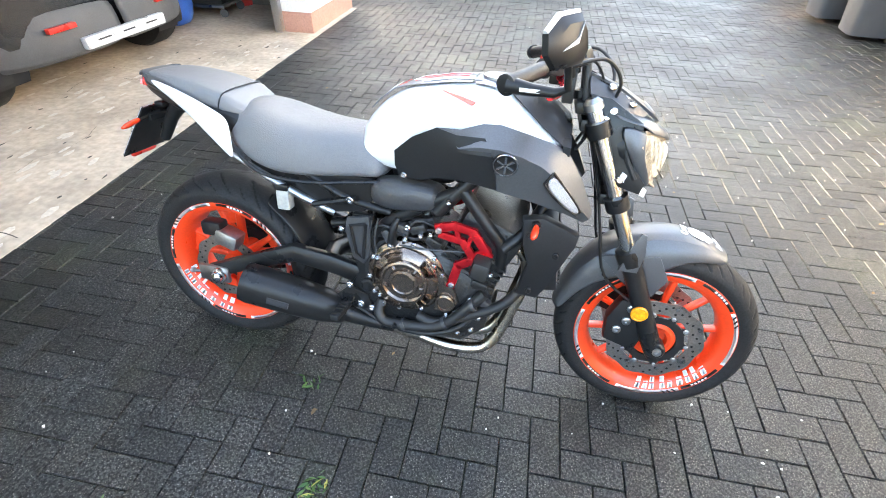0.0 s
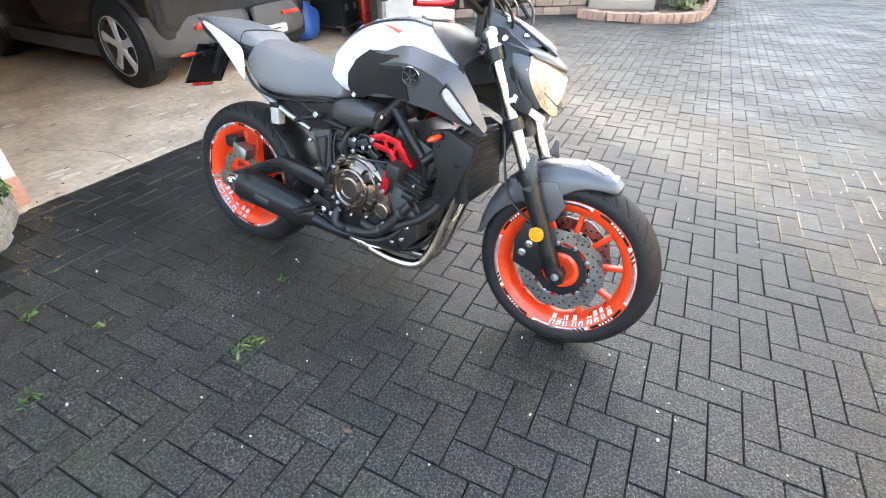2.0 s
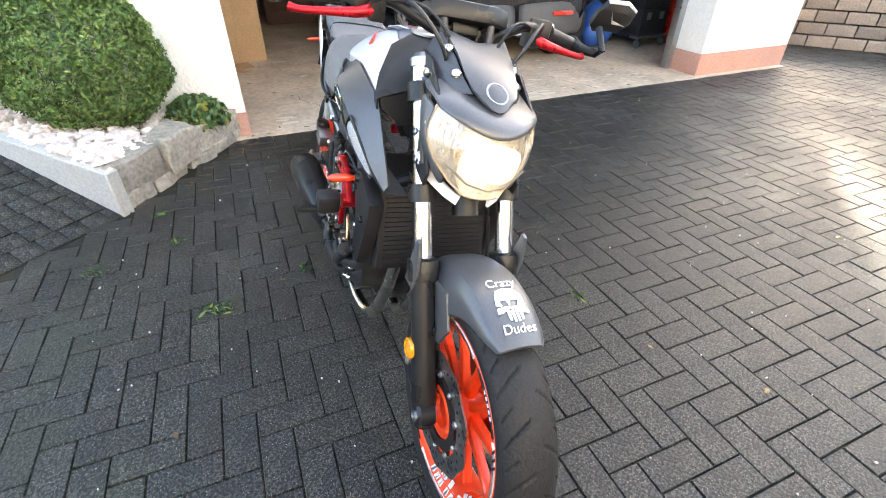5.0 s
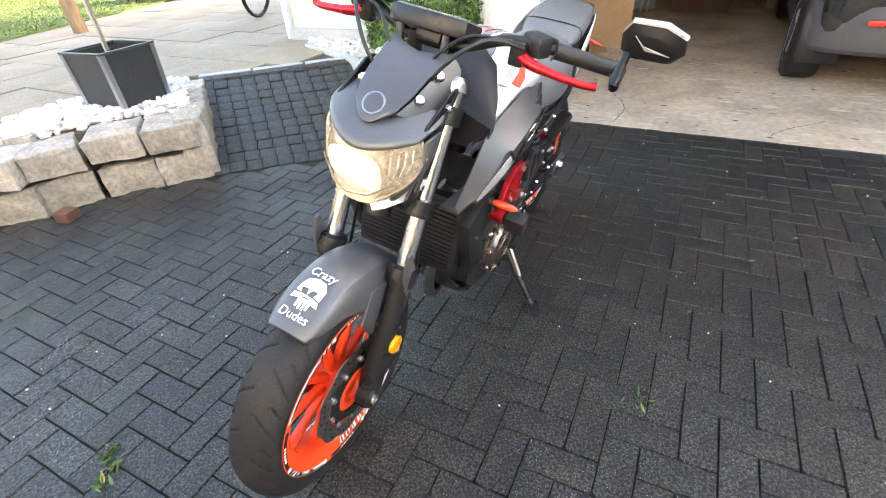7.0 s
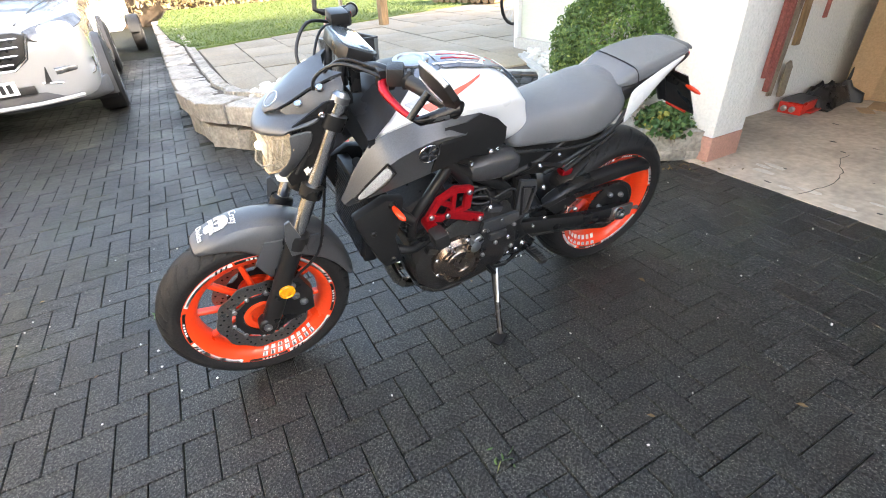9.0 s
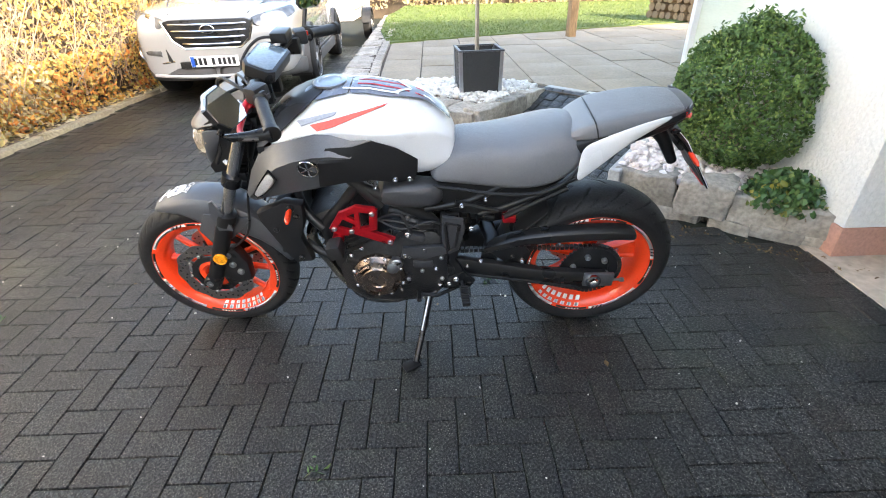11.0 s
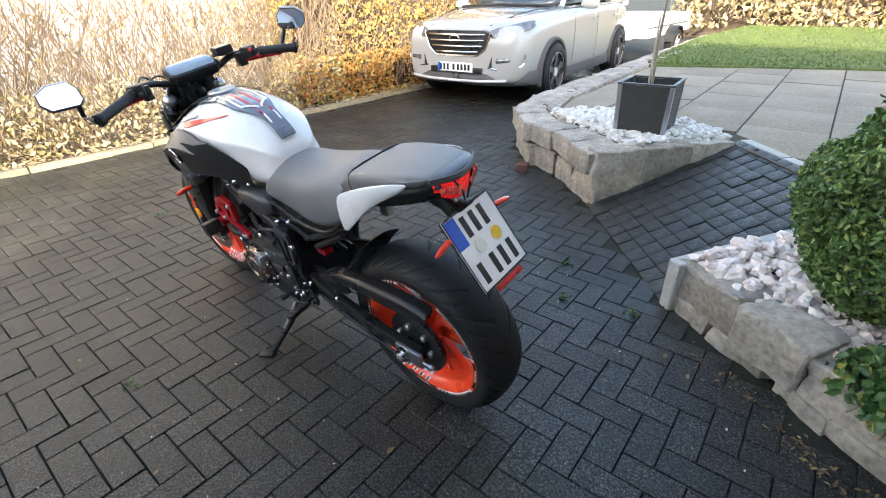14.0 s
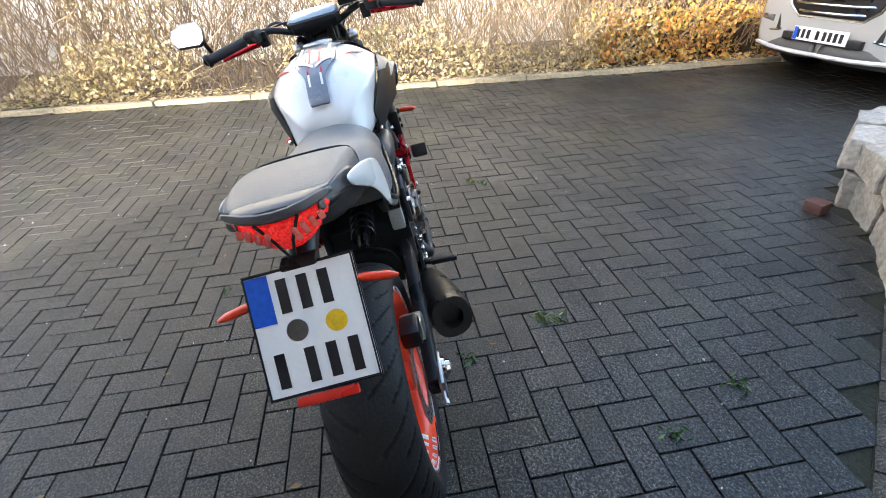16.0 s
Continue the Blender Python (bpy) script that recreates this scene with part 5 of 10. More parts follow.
def fender_text(word, size, v0, shift):
    c = bpy.data.curves.new("word", "FONT")
    c.body, c.size, c.extrude, c.align_x, c.shear = word, size, 0.0006, "CENTER", 0.1
    tmp = new("word", c)
    dg = bpy.context.evaluated_depsgraph_get()
    me = bpy.data.meshes.new_from_object(tmp.evaluated_get(dg))
    bpy.data.objects.remove(tmp)
    for v in me.vertices:
        # the word reads from in front of the wheel
        p = on_fender(v.co.x + shift, v0 + math.degrees(v.co.y / 0.342), 0.003 + v.co.z)
        v.co = p
    me.materials.clear()
    me.materials.append(M_STICKER)
    o = new("lettering", me)
    o.parent = fender
    tagged(o, "white painted lettering")


fender_text("Crazy", 0.027, 65.0, 0.0)
fender_text("Dudes", 0.027, 48.0, 0.0)

# ---- tank ----
TANK = [(0.495, 0.855, 0.065, 0.835, 0.088, 0.79), (0.52, 0.898, 0.09, 0.865, 0.106, 0.765), (0.58, 0.952, 0.125, 0.895, 0.122, 0.745), (0.65, 0.985, 0.155, 0.905, 0.135, 0.745),
        (0.74, 1.003, 0.168, 0.91, 0.15, 0.75), (0.84, 1.008, 0.17, 0.926, 0.148, 0.77), (0.93, 0.998, 0.17, 0.918, 0.145, 0.80), (1.0, 0.965, 0.168, 0.9, 0.14, 0.82), (1.05, 0.92, 0.164, 0.886, 0.12, 0.84)]


def tank_half(t):
    x, zt, w, zc, wb, zb = t
    h = zt - zc
    return [(0, zt), (0.32 * w, zt - 0.05 * h), (0.62 * w, zt - 0.25 * h), (0.87 * w, zc + 0.38 * h), (w, zc + 0.01), (w * 0.985, zc - 0.012), (wb * 1.02, zc - 0.03 - 0.2 * (zc - zb)), (wb, zb)]


bm = bmesh.new()
rings = []
for t in TANK:
    hf = tank_half(t)
    rings.append([(t[0], y, z) for y, z in hf] + [(t[0], 0, t[5])] + [(t[0], -y, z) for y, z in hf[:0:-1]])
loft(bm, rings)
crease = bm.edges.layers.float.new("crease_edge")
bm.edges.ensure_lookup_table()
for e in bm.edges:
    a_, b_ = e.verts
    if abs(a_.co.x - b_.co.x) > 0.01 and min(a_.co.x, b_.co.x) > 0.6:
        for t in TANK:
            if abs(a_.co.x - t[0]) < 1e-4 and (abs(abs(a_.co.y) - t[2]) < 1e-4 or abs(abs(a_.co.y) - t[2] * 0.985) < 1e-4):
                e[crease] = 0.75
tank = bp("fuel_tank", bm, M_WHITE, "pearl white fuel tank", sub=2, smooth=80)


def tank_top(x, y):
    """Height of the tank's top skin."""
    for a, b in zip(TANK, TANK[1:]):
        if a[0] <= x <= b[0]:
            f = (x - a[0]) / (b[0] - a[0])
            t = [p + (q - p) * f for p, q in zip(a, b)]
            hf = tank_half(t)
            yy = abs(y)
            for (y0, z0), (y1, z1) in zip(hf, hf[1:]):
                if y0 <= yy <= y1:
                    return z0 + (z1 - z0) * (yy - y0) / max(1e-6, y1 - y0)
    return 0.9


def tank_side(x, z):
    """Half width of the tank's skin at that height."""
    for a, b in zip(TANK, TANK[1:]):
        if a[0] <= x <= b[0]:
            f = (x - a[0]) / (b[0] - a[0])
            hf = tank_half([p + (q - p) * f for p, q in zip(a, b)])
            for (y0, z0), (y1, z1) in zip(hf, hf[1:]):
                if z1 <= z <= z0:
                    return y0 + (y1 - y0) * (z0 - z) / max(1e-6, z0 - z1)
    return 0.15


def strip(xs, width, lift=0.002, y0=0.0, n=6):
    rows = []
    for x in xs:
        w = width(x)
        rows.append([(x, y0 + w * (k / n * 2 - 1), tank_top(x, y0 + w * (k / n * 2 - 1)) + (lift(x) if callable(lift) else lift)) for k in range(n + 1)])
    return rows


xs = [0.80 + 0.02 * k for k in range(12)]
bp("tank_top_cover", shell(strip(xs, lambda x: 0.062 + 0.026 * min(1, (x - 0.78) / 0.1)), -0.003), M_GREYBLUE, "dark grey top cover round the filler", tank, 1)
xs = [0.512 + 0.018 * k for k in range(17)]
bp("tank_pad", shell(strip(xs, lambda x: 0.03 + 0.036 * max(0, min(1, (x - 0.59) / 0.09)), lambda x: 0.003 + 0.012 * max(0, min(1, (0.64 - x) / 0.1))), -0.003), M_GREYBLUE, "dark tank pad with red and pale lines", tank, 1)
for s in (1, -1):
    xs = [0.60 + 0.02 * k for k in range(10)]
    bp("pad_line", shell(strip(xs, lambda x: 0.0028, 0.0062, s * 0.016, 2), -0.001), M_REDAN, "", tank)
    bp("pad_line", shell(strip([0.66 + 0.02 * k for k in range(9)], lambda x: 0.0045, 0.0062, s * 0.046, 2), -0.001), M_STICKER, "", tank)
    bp("pad_line", shell(strip([0.67 + 0.02 * k for k in range(6)], lambda x: 0.003, 0.0062, s * 0.03, 2), -0.001), M_GREYPALE, "", tank)
    # chevron and the small pale bars towards the seat
    rows = [[(x, s * y, tank_top(x, y) + 0.009 + 0.006 * max(0, (0.64 - x) / 0.1)) for x, y in row] for row in
            (((0.625, 0.004), (0.645, 0.024), (0.668, 0.052)), ((0.635, 0.003), (0.655, 0.022), (0.678, 0.05)))]
    bp("pad_line", shell(rows, 0.001 * s), M_STICKER, "", tank)
    bp("pad_line", shell(strip([0.545 + 0.015 * k for k in range(4)], lambda x: 0.003, 0.0155, s * 0.018, 2), -0.001), M_STICKER, "", tank)
    bp("pad_line", shell(strip([0.59 + 0.012 * k for k in range(3)], lambda x: 0.0025, 0.0125, s * 0.02, 2), -0.001), M_REDAN, "", tank)
bm = bmesh.new()
lathe(bm, [(0.0, 0.05), (0.006, 0.05), (0.009, 0.046), (0.009, 0.036), (0.006, 0.033), (0.008, 0.02), (0.008, 0.0)], 32, "Z", (0, 0, 0))
# dark cover over the tank's front, its edge slanting forward
rows = []
for f in (0.0, 0.2, 0.4, 0.6, 0.8, 1.0):
    row = []
    for side in (-1, 1):
        pts = []
        for j in range(7):
            x = min(1.049, (0.868, 0.88, 0.918, 0.99, 1.042, 1.044, 1.044)[j] * (1 - f) + 1.049 * f)
            for ta, tb in zip(TANK, TANK[1:]):
                if ta[0] <= x <= tb[0]:
                    g = (x - ta[0]) / (tb[0] - ta[0])
                    hf = tank_half([p + (q - p) * g for p, q in zip(ta, tb)])
            pts.append((x + 0.012 * f, side * (hf[j][0] + 0.004 + 0.002 * j), hf[j][1] + (0.005 if j < 4 else 0.0)))
        row += pts[::-1] if side < 0 else pts[1:]
    rows.append(row)
bp("tank_front_cover", shell(rows, 0.003), M_FRONTPL, "dark grey cover at the tank's front", tank, smooth=40)
cb = bmesh.new()
end = [p for p in tank_half([p + (q - p) * 0.9 for p, q in zip(TANK[-2], TANK[-1])])]
prism(cb, [(y + 0.003, z) for y, z in end] + [(-y - 0.003, z) for y, z in end[::-1]], "X", 1.05, 1.06, 0.0)
bp("tank_end_panel", cb, M_SIDEPANEL, "black panel closing the tank's front", tank)
cap = bp("filler_cap", bm, M_ALU, "round silver filler cap", tank)
cap.matrix_basis = pose(0.865, 0, tank_top(0.865, 0) + 0.003, 0, 2, 0)
for s in (1, -1):
    rows = []
    for row in (((0.905, 0.947), (0.85, 0.957), (0.79, 0.966), (0.745, 0.972), (0.69, 0.977)), ((0.885, 0.935), (0.84, 0.944), (0.79, 0.956), (0.745, 0.966), (0.7, 0.975))):
        up_by = 0.0 if s > 0 else 0.004
        if s < 0:
            row = [(0.77 + (x - 0.79) * 0.45, 0.968 + (z - 0.957) * 0.5) for x, z in row]
        rows.append([(x - 0.5 * up_by, s * (tank_side(x, z + up_by) + 0.0015), z + up_by + 0.0015) for x, z in row])
    bp("side_decal", shell(rows, 0.002 * s), M_DECAL, "red wedge decal", tank)
    if s > 0:
        rows = [[(x, tank_side(x, z) + 0.0015, z + 0.0015) for x, z in row] for row in (((0.945, 0.952), (0.9, 0.962), (0.86, 0.969), (0.83, 0.973)), ((0.93, 0.945), (0.9, 0.952), (0.86, 0.961), (0.835, 0.967)))]
        bp("grey_decal", shell(rows, 0.002), M_GREYPALE, "grey blue wedge decal beside the red one", tank)

    # grey shroud, black side panel
    up = [(0.735, 0.168, 0.906), (0.795, 0.172, 0.906), (0.85, 0.174, 0.926), (0.89, 0.175, 0.928), (0.95, 0.174, 0.914), (1.01, 0.17, 0.899), (1.052, 0.166, 0.884), (1.1, 0.162, 0.815), (1.142, 0.152, 0.73)]
    mid = [(0.745, 0.18, 0.868), (0.80, 0.204, 0.872), (0.85, 0.216, 0.884), (0.9, 0.224, 0.886), (0.95, 0.226, 0.876), (1.0, 0.223, 0.857), (1.045, 0.211, 0.822), (1.088, 0.193, 0.772), (1.138, 0.158, 0.716)]
    low = [(0.76, 0.168, 0.79), (0.815, 0.184, 0.785), (0.86, 0.192, 0.782), (0.91, 0.198, 0.775), (0.955, 0.2, 0.768), (0.995, 0.198, 0.76), (1.032, 0.19, 0.748), (1.076, 0.176, 0.733), (1.13, 0.154, 0.706)]
    inn = [(x, y - 0.05, z - 0.004) for x, y, z in low]
    sh = bp("tank_shroud", shell(flip([up, mid, low, inn], s), 0.006 * s), M_MATT, "matt grey tank shroud", smooth=24)
    a = [(1.03, 0.222, 0.846), (1.052, 0.213, 0.82), (1.088, 0.196, 0.776), (1.114, 0.182, 0.74)]
    b = [(1.012, 0.228, 0.818), (1.034, 0.22, 0.79), (1.07, 0.202, 0.755), (1.104, 0.186, 0.731)]
    ins = bp("shroud_insert", shell(flip([a, b], s), 0.004 * s), M_MESHGREY, "silver mesh shroud insert", sh, 1)
    bm = bmesh.new()
    tube(bm, [(p[0], p[1] * s, p[2]) for p in a + b[::-1] + a[:1]], 0.0035, 6)
    part("insert_rim", bm, M_SATIN, ins)
    pa = [(0.614, 0.128, 0.822), (0.668, 0.154, 0.872), (0.736, 0.174, 0.908), (0.79, 0.192, 0.899), (0.86, 0.203, 0.902)]
    pb = [(0.616, 0.132, 0.785), (0.682, 0.162, 0.822), (0.74, 0.184, 0.862), (0.80, 0.206, 0.863), (0.885, 0.223, 0.868)]
    pc = [(0.628, 0.124, 0.75), (0.69, 0.147, 0.756), (0.745, 0.168, 0.778), (0.81, 0.19, 0.787), (0.9, 0.202, 0.78)]
    pn = bp("side_panel", shell(flip([pa, pb, pc], s), 0.006 * s), M_SIDEPANEL, "black angular side panel below the tank", smooth=30)
    bolt(0.64, 0.134 * s, 0.757, s, 0.009, M_CHROME, pn)
    # round emblem in plain shapes
    bm = bmesh.new()
    lathe(bm, [(0, 0.031), (0.004 * s, 0.031), (0.005 * s, 0.028), (0.0035 * s, 0.026), (0.0035 * s, 0.0)], 28, "Y", (0, 0, 0))
    em = bp("emblem", bm, M_SATIN, "round emblem with a pale ring", sh)
    em.matrix_basis = Matrix.Translation((0.915, 0.224 * s, 0.852)) @ pose(0, 0, 0, -14 * s, 0, -3 * s)
    bm = bmesh.new()
    lathe(bm, [(0.004 * s, 0.0305), (0.006 * s, 0.0295), (0.006 * s, 0.0275), (0.004 * s, 0.0268)], 28, "Y")
    part("ring", bm, M_CHROME, em)
    bm = bmesh.new()
    for k in range(3):
        box(bm, -0.0235, 0.0235, min(0.003 * s, 0.0055 * s), max(0.003 * s, 0.0055 * s), -0.0025, 0.0025, 0, pose(0, 0, 0, 0, 60 * k + 30, 0))
    part("bars", bm, M_CHROME, em)

# ---- seats and tail ----
bm = bmesh.new()
rings = []
for x, zt, w, wm, zb in ((0.585, 0.77, 0.075, 0.128, 0.728), (0.54, 0.828, 0.085, 0.132, 0.722), (0.50, 0.85, 0.088, 0.132, 0.718), (0.42, 0.848, 0.098, 0.135, 0.71), (0.33, 0.855, 0.12, 0.148, 0.704),
                         (0.25, 0.872, 0.128, 0.152, 0.706), (0.18, 0.892, 0.11, 0.146, 0.725), (0.125, 0.89, 0.085, 0.13, 0.765), (0.10, 0.86, 0.07, 0.11, 0.79)):
    hf = [(0, zt), (0.55 * w, zt - 0.004), (w, zt - 0.022), ((w + wm) / 2 + 0.006, (zt + zb) / 2 + 0.02), (wm, zb + 0.02), (wm - 0.012, zb)]
    rings.append([(x, y, z) for y, z in hf] + [(x, 0, zb)] + [(x, -y, z) for y, z in hf[:0:-1]])
loft(bm, rings)
seat = bp("rider_seat", bm, M_SEAT, "grey black vinyl rider seat", sub=2, smooth=80)
for s in (1, -1):
    bm = bmesh.new()
    tube(bm, [(0.57, 0.128 * s, 0.722), (0.48, 0.136 * s, 0.712), (0.36, 0.148 * s, 0.70), (0.24, 0.152 * s, 0.705), (0.17, 0.147 * s, 0.735), (0.115, 0.128 * s, 0.785)], 0.006, 8, 4)
    part("piping", bm, M_SATIN, seat)
bm = bmesh.new()
rings = []
for x, zt, zb, w in ((0.2, 0.88, 0.866, 0.07), (0.188, 0.892, 0.866, 0.095), (0.125, 0.93, 0.876, 0.11), (0.115, 0.934, 0.878, 0.111), (0.04, 0.952, 0.898, 0.113), (-0.05, 0.964, 0.922, 0.106), (-0.125, 0.967, 0.942, 0.09), (-0.155, 0.961, 0.946, 0.076)):
    hf = [(0, zt), (0.75 * w, zt - 0.003), (0.9 * w, zt - 0.006), (0.98 * w, zt - 0.018), (w, zb + 0.02), (w, zb + 0.006), (w * 0.97, zb)]
    rings.append([(x, y, z) for y, z in hf] + [(x, 0, zb)] + [(x, -y, z) for y, z in hf[:0:-1]])
loft(bm, rings)
PILL = Vector((-0.026, 0.004, -0.018))
bmesh.ops.translate(bm, vec=PILL, verts=bm.verts)
pill = bp("pillion_seat", bm, M_SEAT, "grey black vinyl pillion pad", sub=2, smooth=80)
bm = bmesh.new()
rings = []
for x, z, w in ((0.19, 0.858, 0.085), (0.12, 0.868, 0.113), (0.04, 0.888, 0.117), (-0.05, 0.911, 0.111), (-0.125, 0.931, 0.096), (-0.165, 0.937, 0.078)):
    rings.append(ring((x, 0, z), (0, 1, 0), (0, 0, 1), w, 0.013, 16, 5))
loft(bm, rings)
bmesh.ops.translate(bm, vec=PILL, verts=bm.verts)
part("seat_base", bm, M_SATIN, pill, "black plastic base under the pad", sub=1)
bm = bmesh.new()
w, zt, zb = 0.1105, 0.9325, 0.879
half = [(0.0, zt), (0.4 * w, zt), (0.75 * w, zt - 0.003), (0.9 * w, zt - 0.008), (0.975 * w, zt - 0.02), (0.995 * w, zb + 0.025), (0.99 * w, zb + 0.008)]
tube(bm, [(0.118 - 0.3 * (zt - z), y, z + 0.0005) for y, z in half[:0:-1]] + [(0.118 - 0.3 * (zt - z), -y, z + 0.0005) for y, z in half], 0.0026, 6)
bmesh.ops.translate(bm, vec=PILL, verts=bm.verts)
part("seam", bm, M_SATIN, pill)
bm = bmesh.new()
rings = []
for x, zt, zb, w in ((0.28, 0.80, 0.68, 0.11), (0.16, 0.87, 0.77, 0.118), (0.05, 0.885, 0.81, 0.118), (-0.06, 0.915, 0.835, 0.105), (-0.14, 0.928, 0.86, 0.085), (-0.185, 0.932, 0.885, 0.07), (-0.2, 0.925, 0.905, 0.05)):
    rings.append(ring((x, 0, (zt + zb) / 2), (0, 1, 0), (0, 0, 1), w, (zt - zb) / 2, 16, 3.5))
loft(bm, rings)
bp("tail_body", bm, M_SATIN, "black tail body under the seats", sub=1)
bm = bmesh.new()
loft(bm, [ring((x, 0, z), (0, 1, 0), (0, 0, 1), w, h, 16, 3.5) for x, z, w, h in ((-0.11, 0.921, 0.1, 0.018), (-0.16, 0.93, 0.088, 0.014), (-0.19, 0.935, 0.066, 0.01), (-0.206, 0.936, 0.048, 0.006))])
bp("tail_cone", bm, M_MATT, "grey plastic cone behind the pillion pad", sub=1)
for s in (1, -1):
    a = [(-0.135, 0.1, 0.935), (-0.03, 0.124, 0.917), (0.05, 0.13, 0.888), (0.1, 0.134, 0.868), (0.13, 0.136, 0.852)]
    b = [(-0.125, 0.106, 0.922), (-0.01, 0.133, 0.888), (0.05, 0.137, 0.855), (0.1, 0.141, 0.815), (0.132, 0.143, 0.78)]
    c = [(-0.1, 0.102, 0.905), (0.0, 0.127, 0.85), (0.042, 0.132, 0.806), (0.085, 0.136, 0.768), (0.13, 0.138, 0.722)]
    bp("tail_panel", shell(flip([a, b, c], s), 0.006 * s), M_WHITE, "white tail side panel", sub=2)
    a = [(-0.20, 0.055, 0.93), (-0.15, 0.082, 0.943), (-0.09, 0.098, 0.936), (-0.03, 0.108, 0.918)]
    b = [(-0.195, 0.06, 0.905), (-0.14, 0.09, 0.913), (-0.08, 0.104, 0.898), (-0.02, 0.114, 0.868)]
    bp("tail_trim", shell(flip([a, b], s), 0.006 * s), M_MATT, "grey tail trim", sub=1)
    bm = bmesh.new()
    tube(bm, [(0.12, 0.135 * s, 0.75), (0.22, 0.14 * s, 0.70), (0.33, 0.128 * s, 0.64), (0.42, 0.115 * s, 0.60)], [0.006, 0.011, 0.012, 0.012], 10)
    bp("subframe_tube", bm, M_ALU if s < 0 else M_SATIN)
    bm = bmesh.new()
    prism(bm, [(0.58, 0.725), (0.16, 0.735), (0.25, 0.66), (0.40, 0.60), (0.52, 0.62)], "Y", 0.1 * s, 0.122 * s, 0.006)
    bp("rear_side_cover", bm, M_SATIN, "black cover under the seat")
    # rear indicators
    bm = bmesh.new()
    tube(bm, [(-0.2, 0.02 * s, 0.815), (-0.22, 0.085 * s, 0.80)], 0.006, 8)
    stem = bp("indicator_stem", bm, M_SATIN)
    bm = bmesh.new()
    tube(bm, [(-0.22, 0.08 * s, 0.80), (-0.222, 0.10 * s, 0.797), (-0.224, 0.135 * s, 0.791), (-0.225, 0.15 * s, 0.788)], [0.005, 0.008, 0.0075, 0.003], 10)
    bp("rear_indicator", bm, material("orange_lens", (0.85, 0.05, 0.015), 0.25, coat=0.5) if s > 0 else bpy.data.materials["orange_lens"], "small orange indicator", stem)
# tail lamp
rows = [[(-0.175, 0.088, 0.93), (-0.205, 0.045, 0.925), (-0.212, 0, 0.92), (-0.205, -0.045, 0.925), (-0.175, -0.088, 0.93)],
        [(-0.172, 0.082, 0.905), (-0.205, 0.042, 0.89), (-0.212, 0, 0.885), (-0.205, -0.042, 0.89), (-0.172, -0.082, 0.905)],
        [(-0.165, 0.06, 0.885), (-0.19, 0.035, 0.865), (-0.195, 0, 0.857), (-0.19, -0.035, 0.865), (-0.165, -0.06, 0.885)]]
lamp = bp("tail_lamp", shell(rows, 0.012), M_TAIL, "red clear lens tail lamp", sub=1)
for k in (-1, 1):
    bm = bmesh.new()
    tube(bm, [(-0.207, 0.004 * k, 0.86), (-0.211, 0.014 * k, 0.89), (-0.207, 0.034 * k, 0.926)], 0.0028, 6)
    part("lamp_rib", bm, M_SATIN, lamp)
    for q in range(4):
        bm = bmesh.new()
        y0 = (0.022 + 0.014 * q) * k
        box(bm, -0.004, 0.003, -0.005, 0.005, -0.012 + 0.002 * q, 0.012 - 0.001 * q, 0.002, Matrix.Translation((-0.2085 + 0.0045 * q, y0, 0.897 + 0.004 * q)) @ pose(0, 0, 0, 14 * k, 0, -18 * k))
        part("lamp_cell", bm, M_TAILCELL, lamp)
rows = [[(-0.17, 0.094, 0.948), (-0.205, 0.05, 0.944), (-0.212, 0, 0.94), (-0.205, -0.05, 0.944), (-0.17, -0.094, 0.948)],
        [(-0.178, 0.092, 0.931), (-0.211, 0.048, 0.927), (-0.218, 0, 0.922), (-0.211, -0.048, 0.927), (-0.178, -0.092, 0.931)]]
part("lamp_brow", shell(rows, 0.008), M_MATT, lamp, "grey trim over the tail lamp", sub=1)
# plate carrier, plate
bm = bmesh.new()
tube(bm, [(-0.10, 0, 0.85), (-0.145, 0, 0.83), (-0.175, 0, 0.795), (-0.22, 0, 0.72)], [0.03, 0.024, 0.02, 0.016], 10)
box(bm, -0.215, -0.2, -0.06, 0.06, 0.79, 0.81, 0.004)
carrier = bp("plate_carrier", bm, M_SATIN, "black number plate carrier")
bm = bmesh.new()
box(bm, -0.205, -0.175, -0.03, 0.03, 0.83, 0.845, 0.004)
part("plate_lamp", bm, M_SATIN, carrier)
PL = Matrix.Translation((-0.252, 0.004, 0.752)) @ pose(0, 0, 0, 0, 35, 0)
plate = new("number_plate")
plate.parent, plate.matrix_basis = carrier, PL
tagged(plate, "white square number plate with a blue band")
bm = bmesh.new()
box(bm, -0.006, -0.002, -0.092, 0.092, -0.102, 0.102, 0.0)
part("backing", bm, M_SATIN, plate)
bm = bmesh.new()
box(bm, -0.0085, -0.006, -0.09, 0.09, -0.1, 0.1)
part("face", bm, M_PLATE, plate)
bm = bmesh.new()
for y0, y1, z0, z1 in ((-0.09, 0.09, 0.097, 0.1), (-0.09, 0.09, -0.1, -0.097), (-0.09, -0.087, -0.1, 0.1), (0.087, 0.09, -0.1, 0.1)):
    box(bm, -0.0095, -0.0085, y0, y1, z0, z1)
part("border", bm, M_INK, plate)
bm = bmesh.new()
box(bm, -0.0092, -0.0085, 0.05, 0.087, 0.018, 0.096)
part("blue_band", bm, M_PLATE_BLUE, plate)
